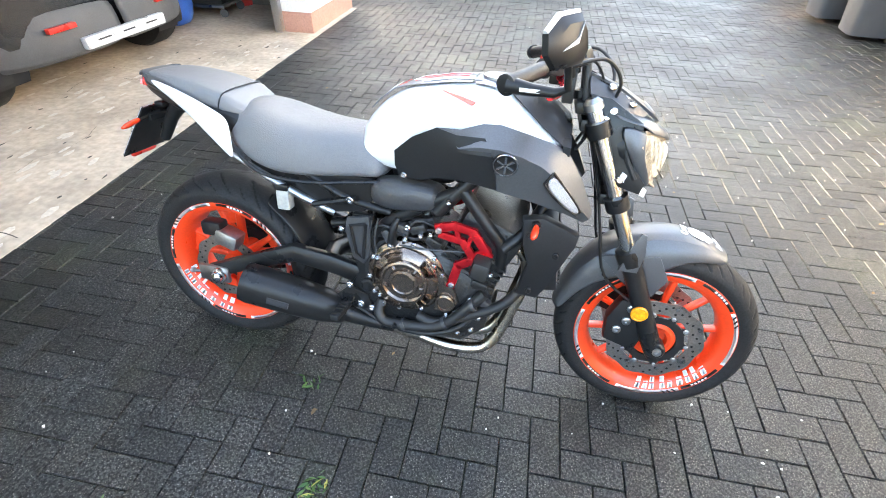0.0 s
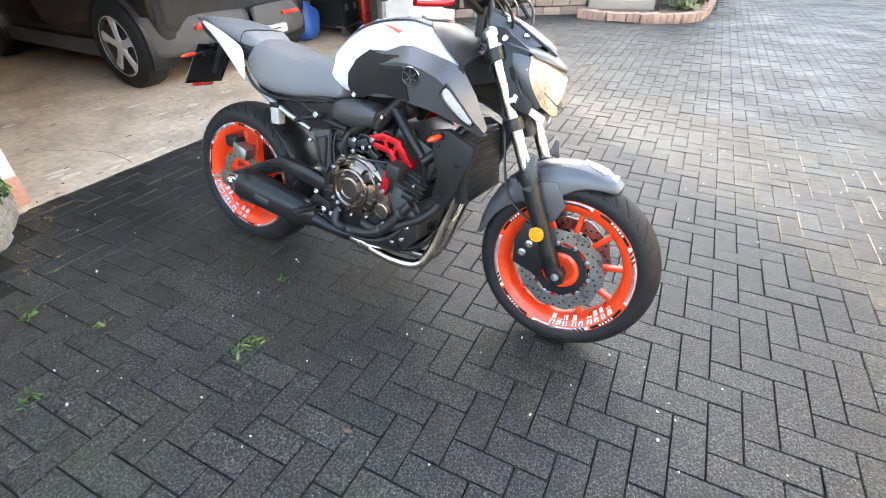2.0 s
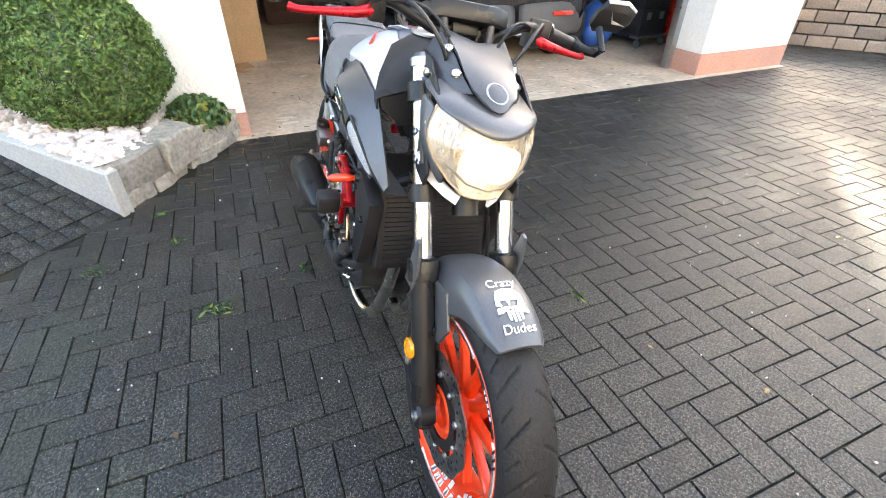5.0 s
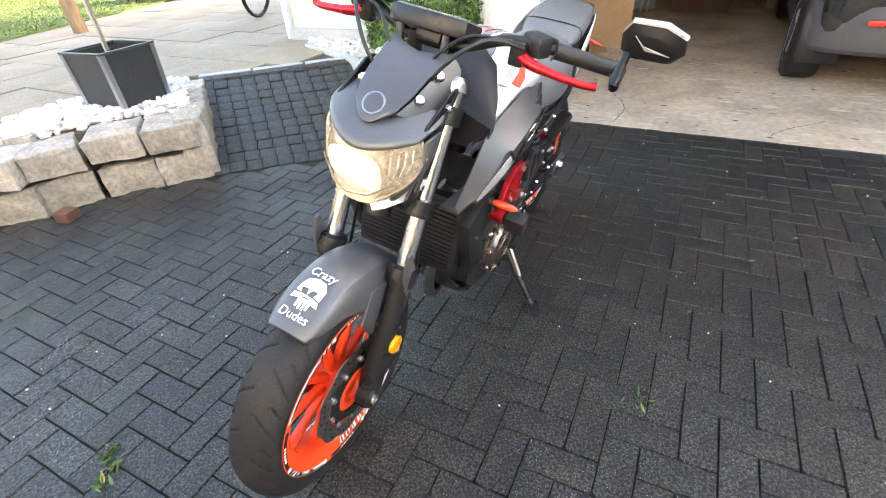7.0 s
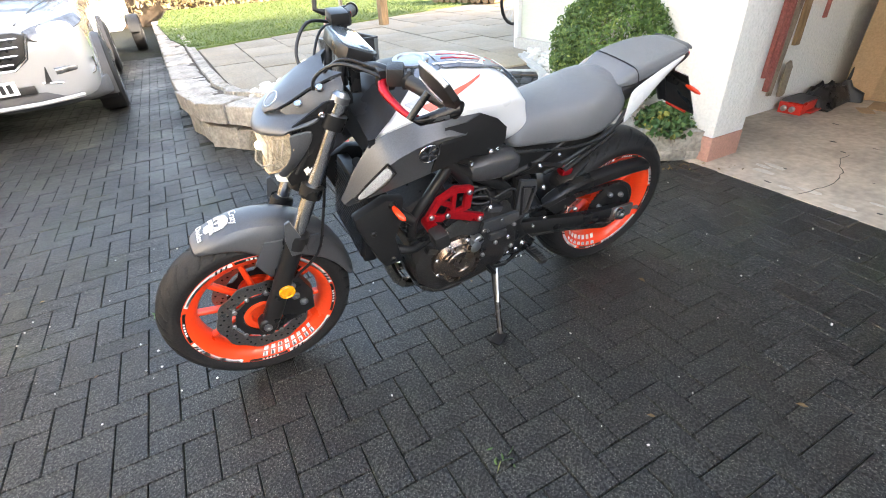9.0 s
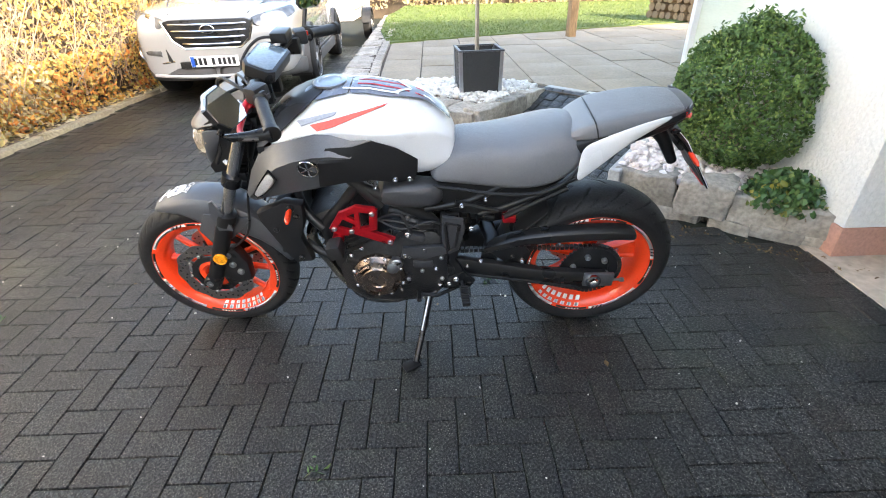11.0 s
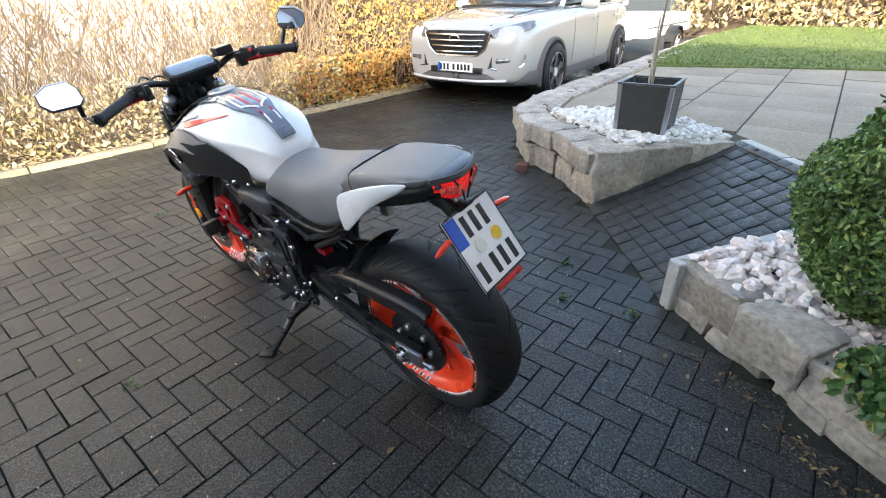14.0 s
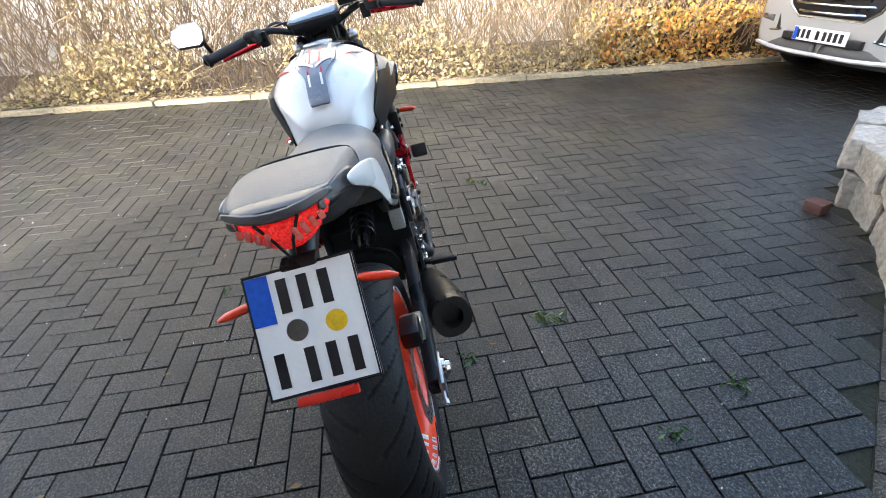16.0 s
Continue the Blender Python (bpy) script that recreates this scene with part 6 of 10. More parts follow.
for y0, y1, z0, z1 in ((0.022, 0.039, 0.03, 0.085), (-0.012, 0.005, 0.03, 0.085), (-0.046, -0.029, 0.03, 0.085), (0.052, 0.069, -0.085, -0.03), (0.003, 0.02, -0.085, -0.03), (-0.032, -0.015, -0.085, -0.03), (-0.068, -0.051, -0.085, -0.03)):
    bm = bmesh.new()
    box(bm, -0.0095, -0.0085, y0, y1, z0, z1)
    part("bar", bm, M_INK, plate)
for y, mat in ((0.022, M_ALU), (-0.042, material("yellow_seal", (0.8, 0.5, 0.02), 0.4))):
    bm = bmesh.new()
    lathe(bm, [(-0.0085, 0.0175), (-0.0095, 0.0175), (-0.0095, 0.0)], 20, "X", (0, y, 0.0))
    part("seal", bm, mat, plate)
bm = bmesh.new()
box(bm, -0.012, 0.0, -0.05, 0.05, -0.12, -0.104, 0.004)
bp("rear_reflector", bm, M_RED, "red bar reflector", carrier).matrix_basis = PL

# ---- headlamp, cowl, bars ----
def grid5(rows):
    """Full rows from half rows given from the middle outwards."""
    return [[(x, -y, z) for x, y, z in row[:0:-1]] + list(row) for row in rows]


M_CLAD2 = material("lamp_facet_grey", (0.2, 0.18, 0.16), 0.4, 0.3)
M_REFL = material("headlamp_chrome", (0.62, 0.56, 0.48), 0.25, 0.3, other=(0.3, 0.25, 0.2), scale=26, amount=0.8, fine=90, fine_amount=0.25, bump=0.5, bump_scale=70)
# Weak emission on the reflector stands in for the bulb's light.
M_REFL.node_tree.nodes["Principled BSDF"].inputs["Emission Color"].default_value = (1.0, 0.9, 0.75, 1)
M_REFL.node_tree.nodes["Principled BSDF"].inputs["Emission Strength"].default_value = 0.009
LENS = grid5([[(1.307, 0, 0.897), (1.3, 0.034, 0.903), (1.278, 0.074, 0.915), (1.238, 0.107, 0.928)],
              [(1.324, 0, 0.86), (1.318, 0.036, 0.863), (1.292, 0.08, 0.875), (1.236, 0.121, 0.893)],
              [(1.332, 0, 0.83), (1.327, 0.034, 0.832), (1.3, 0.076, 0.842), (1.245, 0.117, 0.862)],
              [(1.329, 0, 0.803), (1.324, 0.034, 0.805), (1.303, 0.064, 0.815), (1.262, 0.1, 0.832)],
              [(1.308, 0, 0.776), (1.306, 0.022, 0.777), (1.302, 0.042, 0.781), (1.28, 0.068, 0.8)]])
lens = bp("headlamp_lens", shell(LENS, 0.003), M_LENS, "clear headlamp lens", smooth=50)
lens.visible_shadow = False
back = []
for i, row in enumerate(LENS):
    deep = (0.006, 0.03, 0.045, 0.032, 0.006)[i]
    back.append([(x - (0.006 if k in (0, 6) else deep * (1.0 if k in (2, 3, 4) else 0.6)), y * 0.985, z) for k, (x, y, z) in enumerate(row)])
refl = bp("headlamp_reflector", shell(back, 0.003), M_REFL, "faceted headlamp reflector with a faint glow of its own", lens, smooth=20)
# bowl that glows by emission with its bulb, side cells and the sloping lower facets
M_BOWL = material("lit_bowl", (0.75, 0.71, 0.65), 0.2, 0.3, other=(0.55, 0.5, 0.43), scale=30, fine=90, fine_amount=0.1, bump=0.3, bump_scale=60)
M_BOWL.node_tree.nodes["Principled BSDF"].inputs["Emission Color"].default_value = (1.0, 0.9, 0.74, 1)
M_BOWL.node_tree.nodes["Principled BSDF"].inputs["Emission Strength"].default_value = 0.06
bm = bmesh.new()
bowl_rings = []
for deep, wide_y, tall in ((0.0, 0.066, 0.044), (-0.012, 0.058, 0.039), (-0.024, 0.04, 0.027), (-0.032, 0.016, 0.012)):
    bowl_rings.append(ring((1.3 + deep, 0, 0.846), (0, 1, 0), (0.16, 0, 1), wide_y, tall, 18, 3.0))
loft(bm, bowl_rings)
part("bowl", bm, M_BOWL, refl)
bm = bmesh.new()
bmesh.ops.create_uvsphere(bm, u_segments=16, v_segments=10, radius=0.012)
bmesh.ops.translate(bm, verts=bm.verts, vec=(1.303, 0, 0.846))
part("bulb", bm, M_BULB, refl)
for s in (1, -1):
    for k in range(4):
        bm = bmesh.new()
        x = 1.285 - 0.011 * k
        tube(bm, [(x, (0.074 + 0.0095 * k) * s, 0.9 + 0.004 * k), (x + 0.006, (0.078 + 0.0095 * k) * s, 0.872 + 0.005 * k), (x + 0.01, (0.072 + 0.0085 * k) * s, 0.838 + 0.007 * k)], 0.0022, 6)
        part("reflector_rib", bm, M_REFL, refl)
bm = bmesh.new()
tube(bm, [(1.285, -0.09, 0.838), (1.312, -0.042, 0.808), (1.322, 0, 0.802), (1.312, 0.042, 0.808), (1.285, 0.09, 0.838)], 0.0024, 6)
part("reflector_rib", bm, M_CLAD2, refl)
bm = bmesh.new()
border = [LENS[0][k] for k in range(7)] + [LENS[i][6] for i in range(1, 5)] + [LENS[4][k] for k in range(5, -1, -1)] + [LENS[i][0] for i in range(3, -1, -1)]
tube(bm, [V(p) - V((0.004, 0, 0)) for p in border], 0.003, 8)
part("lens_rim", bm, material("lens_rim_amber", (0.5, 0.36, 0.24), 0.3, coat=0.4), lens)
# housing shell behind the lens
bm = bmesh.new()
rings = []
edge = [V(p) for p in border[:-1]]
for dx, sc in ((-0.006, 1.0), (-0.05, 1.0), (-0.1, 0.86)):
    rings.append([(1.27 + (p.x - 1.27) * (1.0 if dx > -0.01 else 0.25) + dx, p.y * sc, 0.86 + (p.z - 0.86) * sc) for p in edge])
loft(bm, rings, False)
bm.verts.ensure_lookup_table()
bm.faces.new(bm.verts[-len(edge):])
bp("headlamp_housing", bm, M_SATIN, "black headlamp housing")
# hood over the lens
hood = grid5([[(1.309, 0, 0.897), (1.302, 0.034, 0.903), (1.28, 0.074, 0.915), (1.238, 0.109, 0.927)],
              [(1.31, 0, 0.902), (1.303, 0.034, 0.908), (1.281, 0.075, 0.92), (1.238, 0.112, 0.932)],
              [(1.294, 0, 0.919), (1.287, 0.034, 0.924), (1.262, 0.076, 0.936), (1.21, 0.119, 0.941)],
              [(1.268, 0, 0.934), (1.26, 0.034, 0.939), (1.234, 0.072, 0.95), (1.168, 0.122, 0.945)],
              [(1.24, 0, 0.945), (1.23, 0.034, 0.95), (1.196, 0.066, 0.962), (1.135, 0.108, 0.962)]])
cowl = bp("headlamp_cowl", shell(hood, 0.006), M_MATT, "matt grey headlamp hood", sub=1, smooth=60)
M_SCREENPL = material("screen_plastic", (0.06, 0.063, 0.07), 0.33, 0.2, other=(0.07, 0.073, 0.08), scale=5, fine=260, fine_amount=0.1, rough_var=0.06)
plate_rows = grid5([[(1.272, 0, 0.938), (1.269, 0.014, 0.941), (1.262, 0.026, 0.947)],
                    [(1.262, 0, 0.953), (1.257, 0.024, 0.956), (1.24, 0.046, 0.963)],
                    [(1.232, 0, 0.978), (1.226, 0.03, 0.98), (1.208, 0.056, 0.983)],
                    [(1.186, 0, 1.003), (1.181, 0.036, 1.005), (1.164, 0.062, 1.009)],
                    [(1.13, 0, 1.026), (1.125, 0.042, 1.028), (1.108, 0.068, 1.032)],
                    [(1.108, 0, 1.03), (1.1, 0.044, 1.036), (1.078, 0.074, 1.042)]])
scr = bp("fly_screen", shell(plate_rows, 0.006), M_SCREENPL, "small dark grey fly screen", smooth=25)
for s in (1, -1):
    wing = [[(1.24, 0.046, 0.96), (1.208, 0.058, 0.98), (1.164, 0.064, 1.006), (1.108, 0.07, 1.029), (1.085, 0.074, 1.039)],
            [(1.222, 0.068, 0.953), (1.192, 0.08, 0.968), (1.148, 0.086, 0.99), (1.105, 0.09, 1.012), (1.085, 0.091, 1.022)],
            [(1.206, 0.076, 0.938), (1.18, 0.088, 0.95), (1.14, 0.095, 0.968), (1.105, 0.098, 0.99), (1.09, 0.098, 1.0)]]
    part("screen_wing", shell(flip(wing, s), 0.005 * s), M_SCREENPL, scr)
    # recessed slot beside the emblem
    bm = bmesh.new()
    q = [V((1.214, 0.034 * s, 0.99)), V((1.168, 0.036 * s, 1.012)), V((1.158, 0.054 * s, 1.014)), V((1.204, 0.049 * s, 0.991))]
    tube(bm, q + q[:1], 0.0022, 6)
    part("slot_rim", bm, M_SATIN, scr)
    for x, y, z in ((1.139, 0.073, 1.011), (1.194, 0.067, 0.976)):
        bm = bmesh.new()
        lathe(bm, [(0, 0.011), (0.004, 0.011), (0.0065, 0.009), (0.0065, 0.005), (0.004, 0.004), (0.004, 0)], 14, "Z")
        part("bolt", bm, M_CHROME, scr).matrix_basis = Matrix.Translation((x, y * s, z + 0.004)) @ pose(0, 0, 0, -18 * s, 18, 0)
    a = [(1.241, 0.111, 0.927), (1.226, 0.117, 0.932), (1.205, 0.12, 0.936), (1.176, 0.121, 0.938)]
    b = [(1.238, 0.124, 0.895), (1.223, 0.127, 0.899), (1.203, 0.127, 0.904), (1.18, 0.123, 0.908)]
    c = [(1.247, 0.121, 0.862), (1.236, 0.124, 0.861), (1.222, 0.124, 0.863), (1.208, 0.12, 0.866)]
    d4 = [(1.264, 0.104, 0.831), (1.256, 0.108, 0.826), (1.248, 0.109, 0.824), (1.238, 0.106, 0.822)]
    d5 = [(1.283, 0.072, 0.797), (1.277, 0.077, 0.788), (1.27, 0.08, 0.783), (1.262, 0.08, 0.782)]
    bp("headlamp_side", shell(flip([a, b, c, d4, d5], s), 0.005 * s), M_MATT, "matt grey headlamp side cover", sub=1, smooth=60)
    bm = bmesh.new()
    prism(bm, [(1.09, 1.0), (1.14, 0.995), (1.225, 0.945), (1.232, 0.91), (1.222, 0.88), (1.232, 0.835), (1.262, 0.8), (1.255, 0.772), (1.2, 0.785), (1.15, 0.83), (1.125, 0.9)], "Y", 0.1 * s, 0.108 * s, 0.004)
    br = bp("lamp_bracket", bm, M_SATIN, "black headlamp bracket plate")
    for x, z in ((1.15, 0.967), (1.135, 0.945), (1.165, 0.852), (1.2, 0.805)):
        bolt(x, 0.108 * s, z, s, 0.009, M_CHROME, br)
    bm = bmesh.new()
    tube(bm, [(1.21, 0.109 * s, 0.935), (1.2, 0.111 * s, 0.9), (1.205, 0.111 * s, 0.86), (1.235, 0.108 * s, 0.81)], 0.006, 8, 4)
    part("bracket_rib", bm, M_BLACKPL, br)
    up_ = [(1.286, 0.034, 0.768), (1.272, 0.06, 0.78), (1.244, 0.092, 0.8), (1.206, 0.114, 0.824)]
    lo_ = [(1.282, 0.038, 0.748), (1.268, 0.062, 0.758), (1.24, 0.093, 0.778), (1.2, 0.114, 0.806)]
    bp("position_light", shell(flip([up_, lo_], s), 0.007 * s), M_STICKER, "pale slim position light under the headlamp", smooth=30)
bm = bmesh.new()
lathe(bm, [(0, 0.022), (0.0035, 0.022), (0.0045, 0.02), (0.003, 0.0185), (0.003, 0.0)], 28, "Z")
em = bp("screen_emblem", bm, material("violet_grey_badge", (0.16, 0.16, 0.25), 0.3, coat=0.5, other=(0.22, 0.22, 0.3), scale=40), "round emblem on the screen", scr)
em.matrix_basis = Matrix.Translation((1.247, 0, 0.967)) @ pose(0, 0, 0, 0, 40, 0)
bm = bmesh.new()
lathe(bm, [(0.003, 0.0245), (0.0055, 0.0235), (0.0055, 0.0215), (0.003, 0.0208)], 28, "Z")
part("ring", bm, M_ALU, em)
# top clamp, lock and cable stays between screen and dash
bm = bmesh.new()
box(bm, 1.06, 1.11, -0.085, 0.085, 0.955, 0.985, 0.008)
tube(bm, [(1.075, 0, 0.98), (1.075, 0, 1.0)], [0.03, 0.026], 16)
bp("top_yoke", bm, M_SATIN, "black top yoke with the steering lock")
for y in (-0.05, 0.05):
    bm = bmesh.new()
    tube(bm, [(1.085, y, 0.98), (1.07, y * 1.1, 1.075)], [0.012, 0.008], 10)
    bp("dash_post", bm, M_DARKPL)
# dash
DM = Matrix.Translation((0.998, 0, 1.082)) @ pose(0, 0, 0, 0, -19, 0) @ Matrix.Scale(1.04, 4)
bm = bmesh.new()
prism(bm, [(-0.045, -0.075), (-0.03, -0.092), (0.03, -0.085), (0.045, -0.06), (0.045, 0.06), (0.03, 0.085), (-0.03, 0.092), (-0.045, 0.075)], "Z", -0.03, 0.004, 0.006)
dash = bp("dash", bm, M_SATIN, "black digital dash")
dash.matrix_basis = DM
bm = bmesh.new()
prism(bm, [(-0.036, -0.07), (-0.025, -0.082), (0.026, -0.076), (0.037, -0.055), (0.037, 0.055), (0.026, 0.076), (-0.025, 0.082), (-0.036, 0.07)], "Z", 0.004, 0.0065, 0.001)
part("display", bm, M_SCREEN, dash, "glass display with the sky's reflection put into its colour")
bm = bmesh.new()
box(bm, -0.02, 0.015, -0.03, 0.03, -0.05, -0.02, 0.008)
part("dash_stay", bm, M_SATIN, dash)
bm = bmesh.new()
BAR = [(0.885, -0.365, 1.045), (0.945, -0.24, 1.066), (0.985, -0.165, 1.072), (1.0, -0.10, 1.05), (1.005, -0.05, 1.035), (1.005, 0.05, 1.035), (1.0, 0.10, 1.05), (0.985, 0.165, 1.072), (0.945, 0.24, 1.066), (0.885, 0.365, 1.045)]
tube(bm, BAR, 0.0112, 14, 5)
bars = bp("handlebar", bm, M_SATIN, "black handlebar")
for s in (1, -1):
    bm = bmesh.new()
    box(bm, 0.992, 1.02, 0.04 * s - 0.012, 0.04 * s + 0.012, 0.965, 1.05, 0.006)
    bp("bar_riser", bm, M_SATIN)
    d = (V((0.885, 0.365 * s, 1.045)) - V((0.945, 0.24 * s, 1.066))).normalized()
    e = V((0.885, 0.365 * s, 1.045))
    g0 = V((0.94, 0.25 * s, 1.064))
    bm = bmesh.new()
    rad, pts = [], []
    for k in range(25):
        f = k / 24
        pts.append(g0.lerp(e, f))
        rad.append(0.0165 if k % 2 else 0.0158)
    tube(bm, [pts[0] - d * 0.004] + pts, [0.021] + rad, 14)
    part("grip", bm, M_BLACKPL, bars, "ribbed black rubber grip")
    bm = bmesh.new()
    tube(bm, [e, e + d * 0.012, e + d * 0.014], [0.021, 0.021, 0.016], 16)
    part("bar_end", bm, M_SATIN, bars)
    # switch block and reservoir
    bm = bmesh.new()
    c0 = V((0.958, 0.215 * s, 1.07))
    box(bm, -0.019, 0.021, -0.026, 0.026, -0.02, 0.022, 0.009, Matrix.Translation(c0) @ pose(0, 0, 0, 0, 0, -24 * s))
    sw = bp("switch_block", bm, M_BLACKPL, "black switch block")
    for k, mm in ((0, M_RED if s < 0 else M_DARKPL), (1, M_DARKPL)):
        bm = bmesh.new()
        box(bm, -0.028, -0.02, -0.008, 0.008, -0.006, 0.006, 0.002, Matrix.Translation(c0 + V((0, (0.012 - 0.024 * k), 0.01 - 0.018 * k))) @ pose(0, 0, 0, 0, 0, -24 * s))
        part("switch", bm, mm, sw)
    # lever
    bm = bmesh.new()
    tube(bm, [(0.982, 0.196 * s, 1.048), (0.992, 0.222 * s, 1.042), (0.99, 0.262 * s, 1.036), (0.98, 0.318 * s, 1.029), (0.971, 0.338 * s, 1.027), (0.965, 0.352 * s, 1.028)], [0.014, 0.0115, 0.009, 0.0075, 0.0075, 0.009], 10, 4)
    lv = bp("lever", bm, M_REDAN, "red anodised hand lever")
    bm = bmesh.new()
    box(bm, 0.955, 0.995, 0.185 * s - 0.014, 0.185 * s + 0.018, 1.028, 1.078, 0.006)
    part("lever_perch", bm, M_SATIN, lv)
    bm = bmesh.new()
    lathe(bm, [(0, 0.009), (0.012, 0.009), (0.014, 0.006)], 10, "Z", (0.985, 0.212 * s, 1.034), True)
    part("adjuster", bm, M_REDAN, lv)
    # bar-end mirror
    mc = V((0.941, 0.42, 1.128)) if s > 0 else V((0.972, -0.445, 1.128))
    bm = bmesh.new()
    a = e + d * 0.006
    tube(bm, [a, a + V((0.05, 0.008 * s, -0.004)), a + V((0.09, 0.014 * s, -0.004)), V((0.995, 0.385 * s, 1.05)), mc + V((0.014, -0.035 * s, -0.03))], [0.017, 0.012, 0.010, 0.008, 0.008], 10)
    arm = bp("mirror_arm", bm, M_SATIN, "black bar end mirror arm")
    out = [(-0.072, 0.012), (-0.055, 0.042), (0.02, 0.048), (0.07, 0.03), (0.078, -0.005), (0.055, -0.036), (-0.045, -0.046), (-0.068, -0.03)]
    out = [(y * (0.76 if s > 0 else 0.74), z * 0.9) for y, z in out]
    MM = Matrix.Translation(mc) @ (pose(0, 0, 0, 0, 34, 2) if s > 0 else pose(0, 0, 0, 14, -8, -34))
    bm = bmesh.new()
    loft(bm, [[(0.0, y * s, z) for y, z in out], [(0.012, y * s, z) for y, z in out], [(0.024, y * s * 0.7, z * 0.7) for y, z in out]])
    bmesh.ops.transform(bm, matrix=MM, verts=bm.verts)
    mir = part("mirror_shell", bm, M_SATIN, arm, "black angular mirror shell")
    bm = bmesh.new()
    loft(bm, [[(-0.0015, y * s * 0.95, z * 0.95) for y, z in out], [(0.0, y * s * 0.95, z * 0.95) for y, z in out]])
    bmesh.ops.transform(bm, matrix=MM, verts=bm.verts)
    part("mirror_glass", bm, M_MIRROR, arm, "silver mirror glass")
    bm = bmesh.new()
    tube(bm, [(0.006, y * s, z * 1.02) for y, z in out[1:4]], [0.005, 0.006, 0.005], 8)
    bmesh.ops.transform(bm, matrix=MM, verts=bm.verts)
    part("edge_strip", bm, M_SILVERPL, mir, "silver strip along the upper edge")
    bm = bmesh.new()
    prism(bm, [(y * s, z) for y, z in ((-0.03, 0.026), (-0.012, 0.006), (0.036, -0.004), (-0.008, -0.003))], "X", 0.021, 0.0255)
    bmesh.ops.transform(bm, matrix=MM, verts=bm.verts)
    part("wedge_inlay", bm, M_SILVERPL, mir, "pale wedge on the shell's back")
    bm = bmesh.new()
    box(bm, -0.03, 0.03, -0.001, 0.001, -0.0035, 0.0035, 0, Matrix.Translation(a + V((0.055, (0.008 + 0.0115) * s, -0.004))))
    part("arm_slot", bm, M_ALU, arm)
    # cables looping before the bars
    bm = bmesh.new()
    tube(bm, [(0.99, 0.2 * s, 1.065), (1.07, 0.15 * s, 1.085), (1.12, 0.09 * s, 1.03), (1.1, 0.05 * s, 0.95), (1.05, 0.04 * s, 0.85)], 0.0045, 8, 6)
    bp("cable", bm, M_BLACKPL)
    bm = bmesh.new()
    tube(bm, [(0.985, 0.18 * s, 1.07), (1.05, 0.10 * s, 1.075), (1.09, 0.04 * s, 1.0), (1.06, 0.06 * s, 0.88)], 0.0035, 8, 6)
    bp("cable", bm, M_SATIN)
bm = bmesh.new()
box(bm, 0.965, 1.015, -0.165, -0.1, 1.085, 1.115, 0.006, Matrix.Translation((0, 0, 0)))
bp("brake_reservoir", bm, M_SATIN, "black brake fluid reservoir")

# the bars stand a little to the right of straight ahead
HEAD = Matrix.Translation((1.1, 0.003, 0.93)) @ pose(0, 0, 0, -5, 0, -1.5) @ Matrix.Translation((-1.1, 0, -0.93))
for o in bike.children:
    if o.name.split(".")[0] in ("headlamp_lens", "headlamp_housing", "headlamp_cowl", "headlamp_side", "fly_screen", "lamp_bracket", "position_light"):
        o.matrix_basis = HEAD @ o.matrix_basis
STEER = Matrix.Translation((1.033, 0.004, 1.054)) @ pose(0, 0, 0, -1.5, 0, -1.4) @ Matrix.Translation((-1.0, 0, -1.05))
for o in bike.children:
    if o.name.split(".")[0] in ("handlebar", "switch_block", "lever", "mirror_arm", "cable", "dash", "brake_reservoir", "bar_riser"):
        o.matrix_basis = STEER @ o.matrix_basis

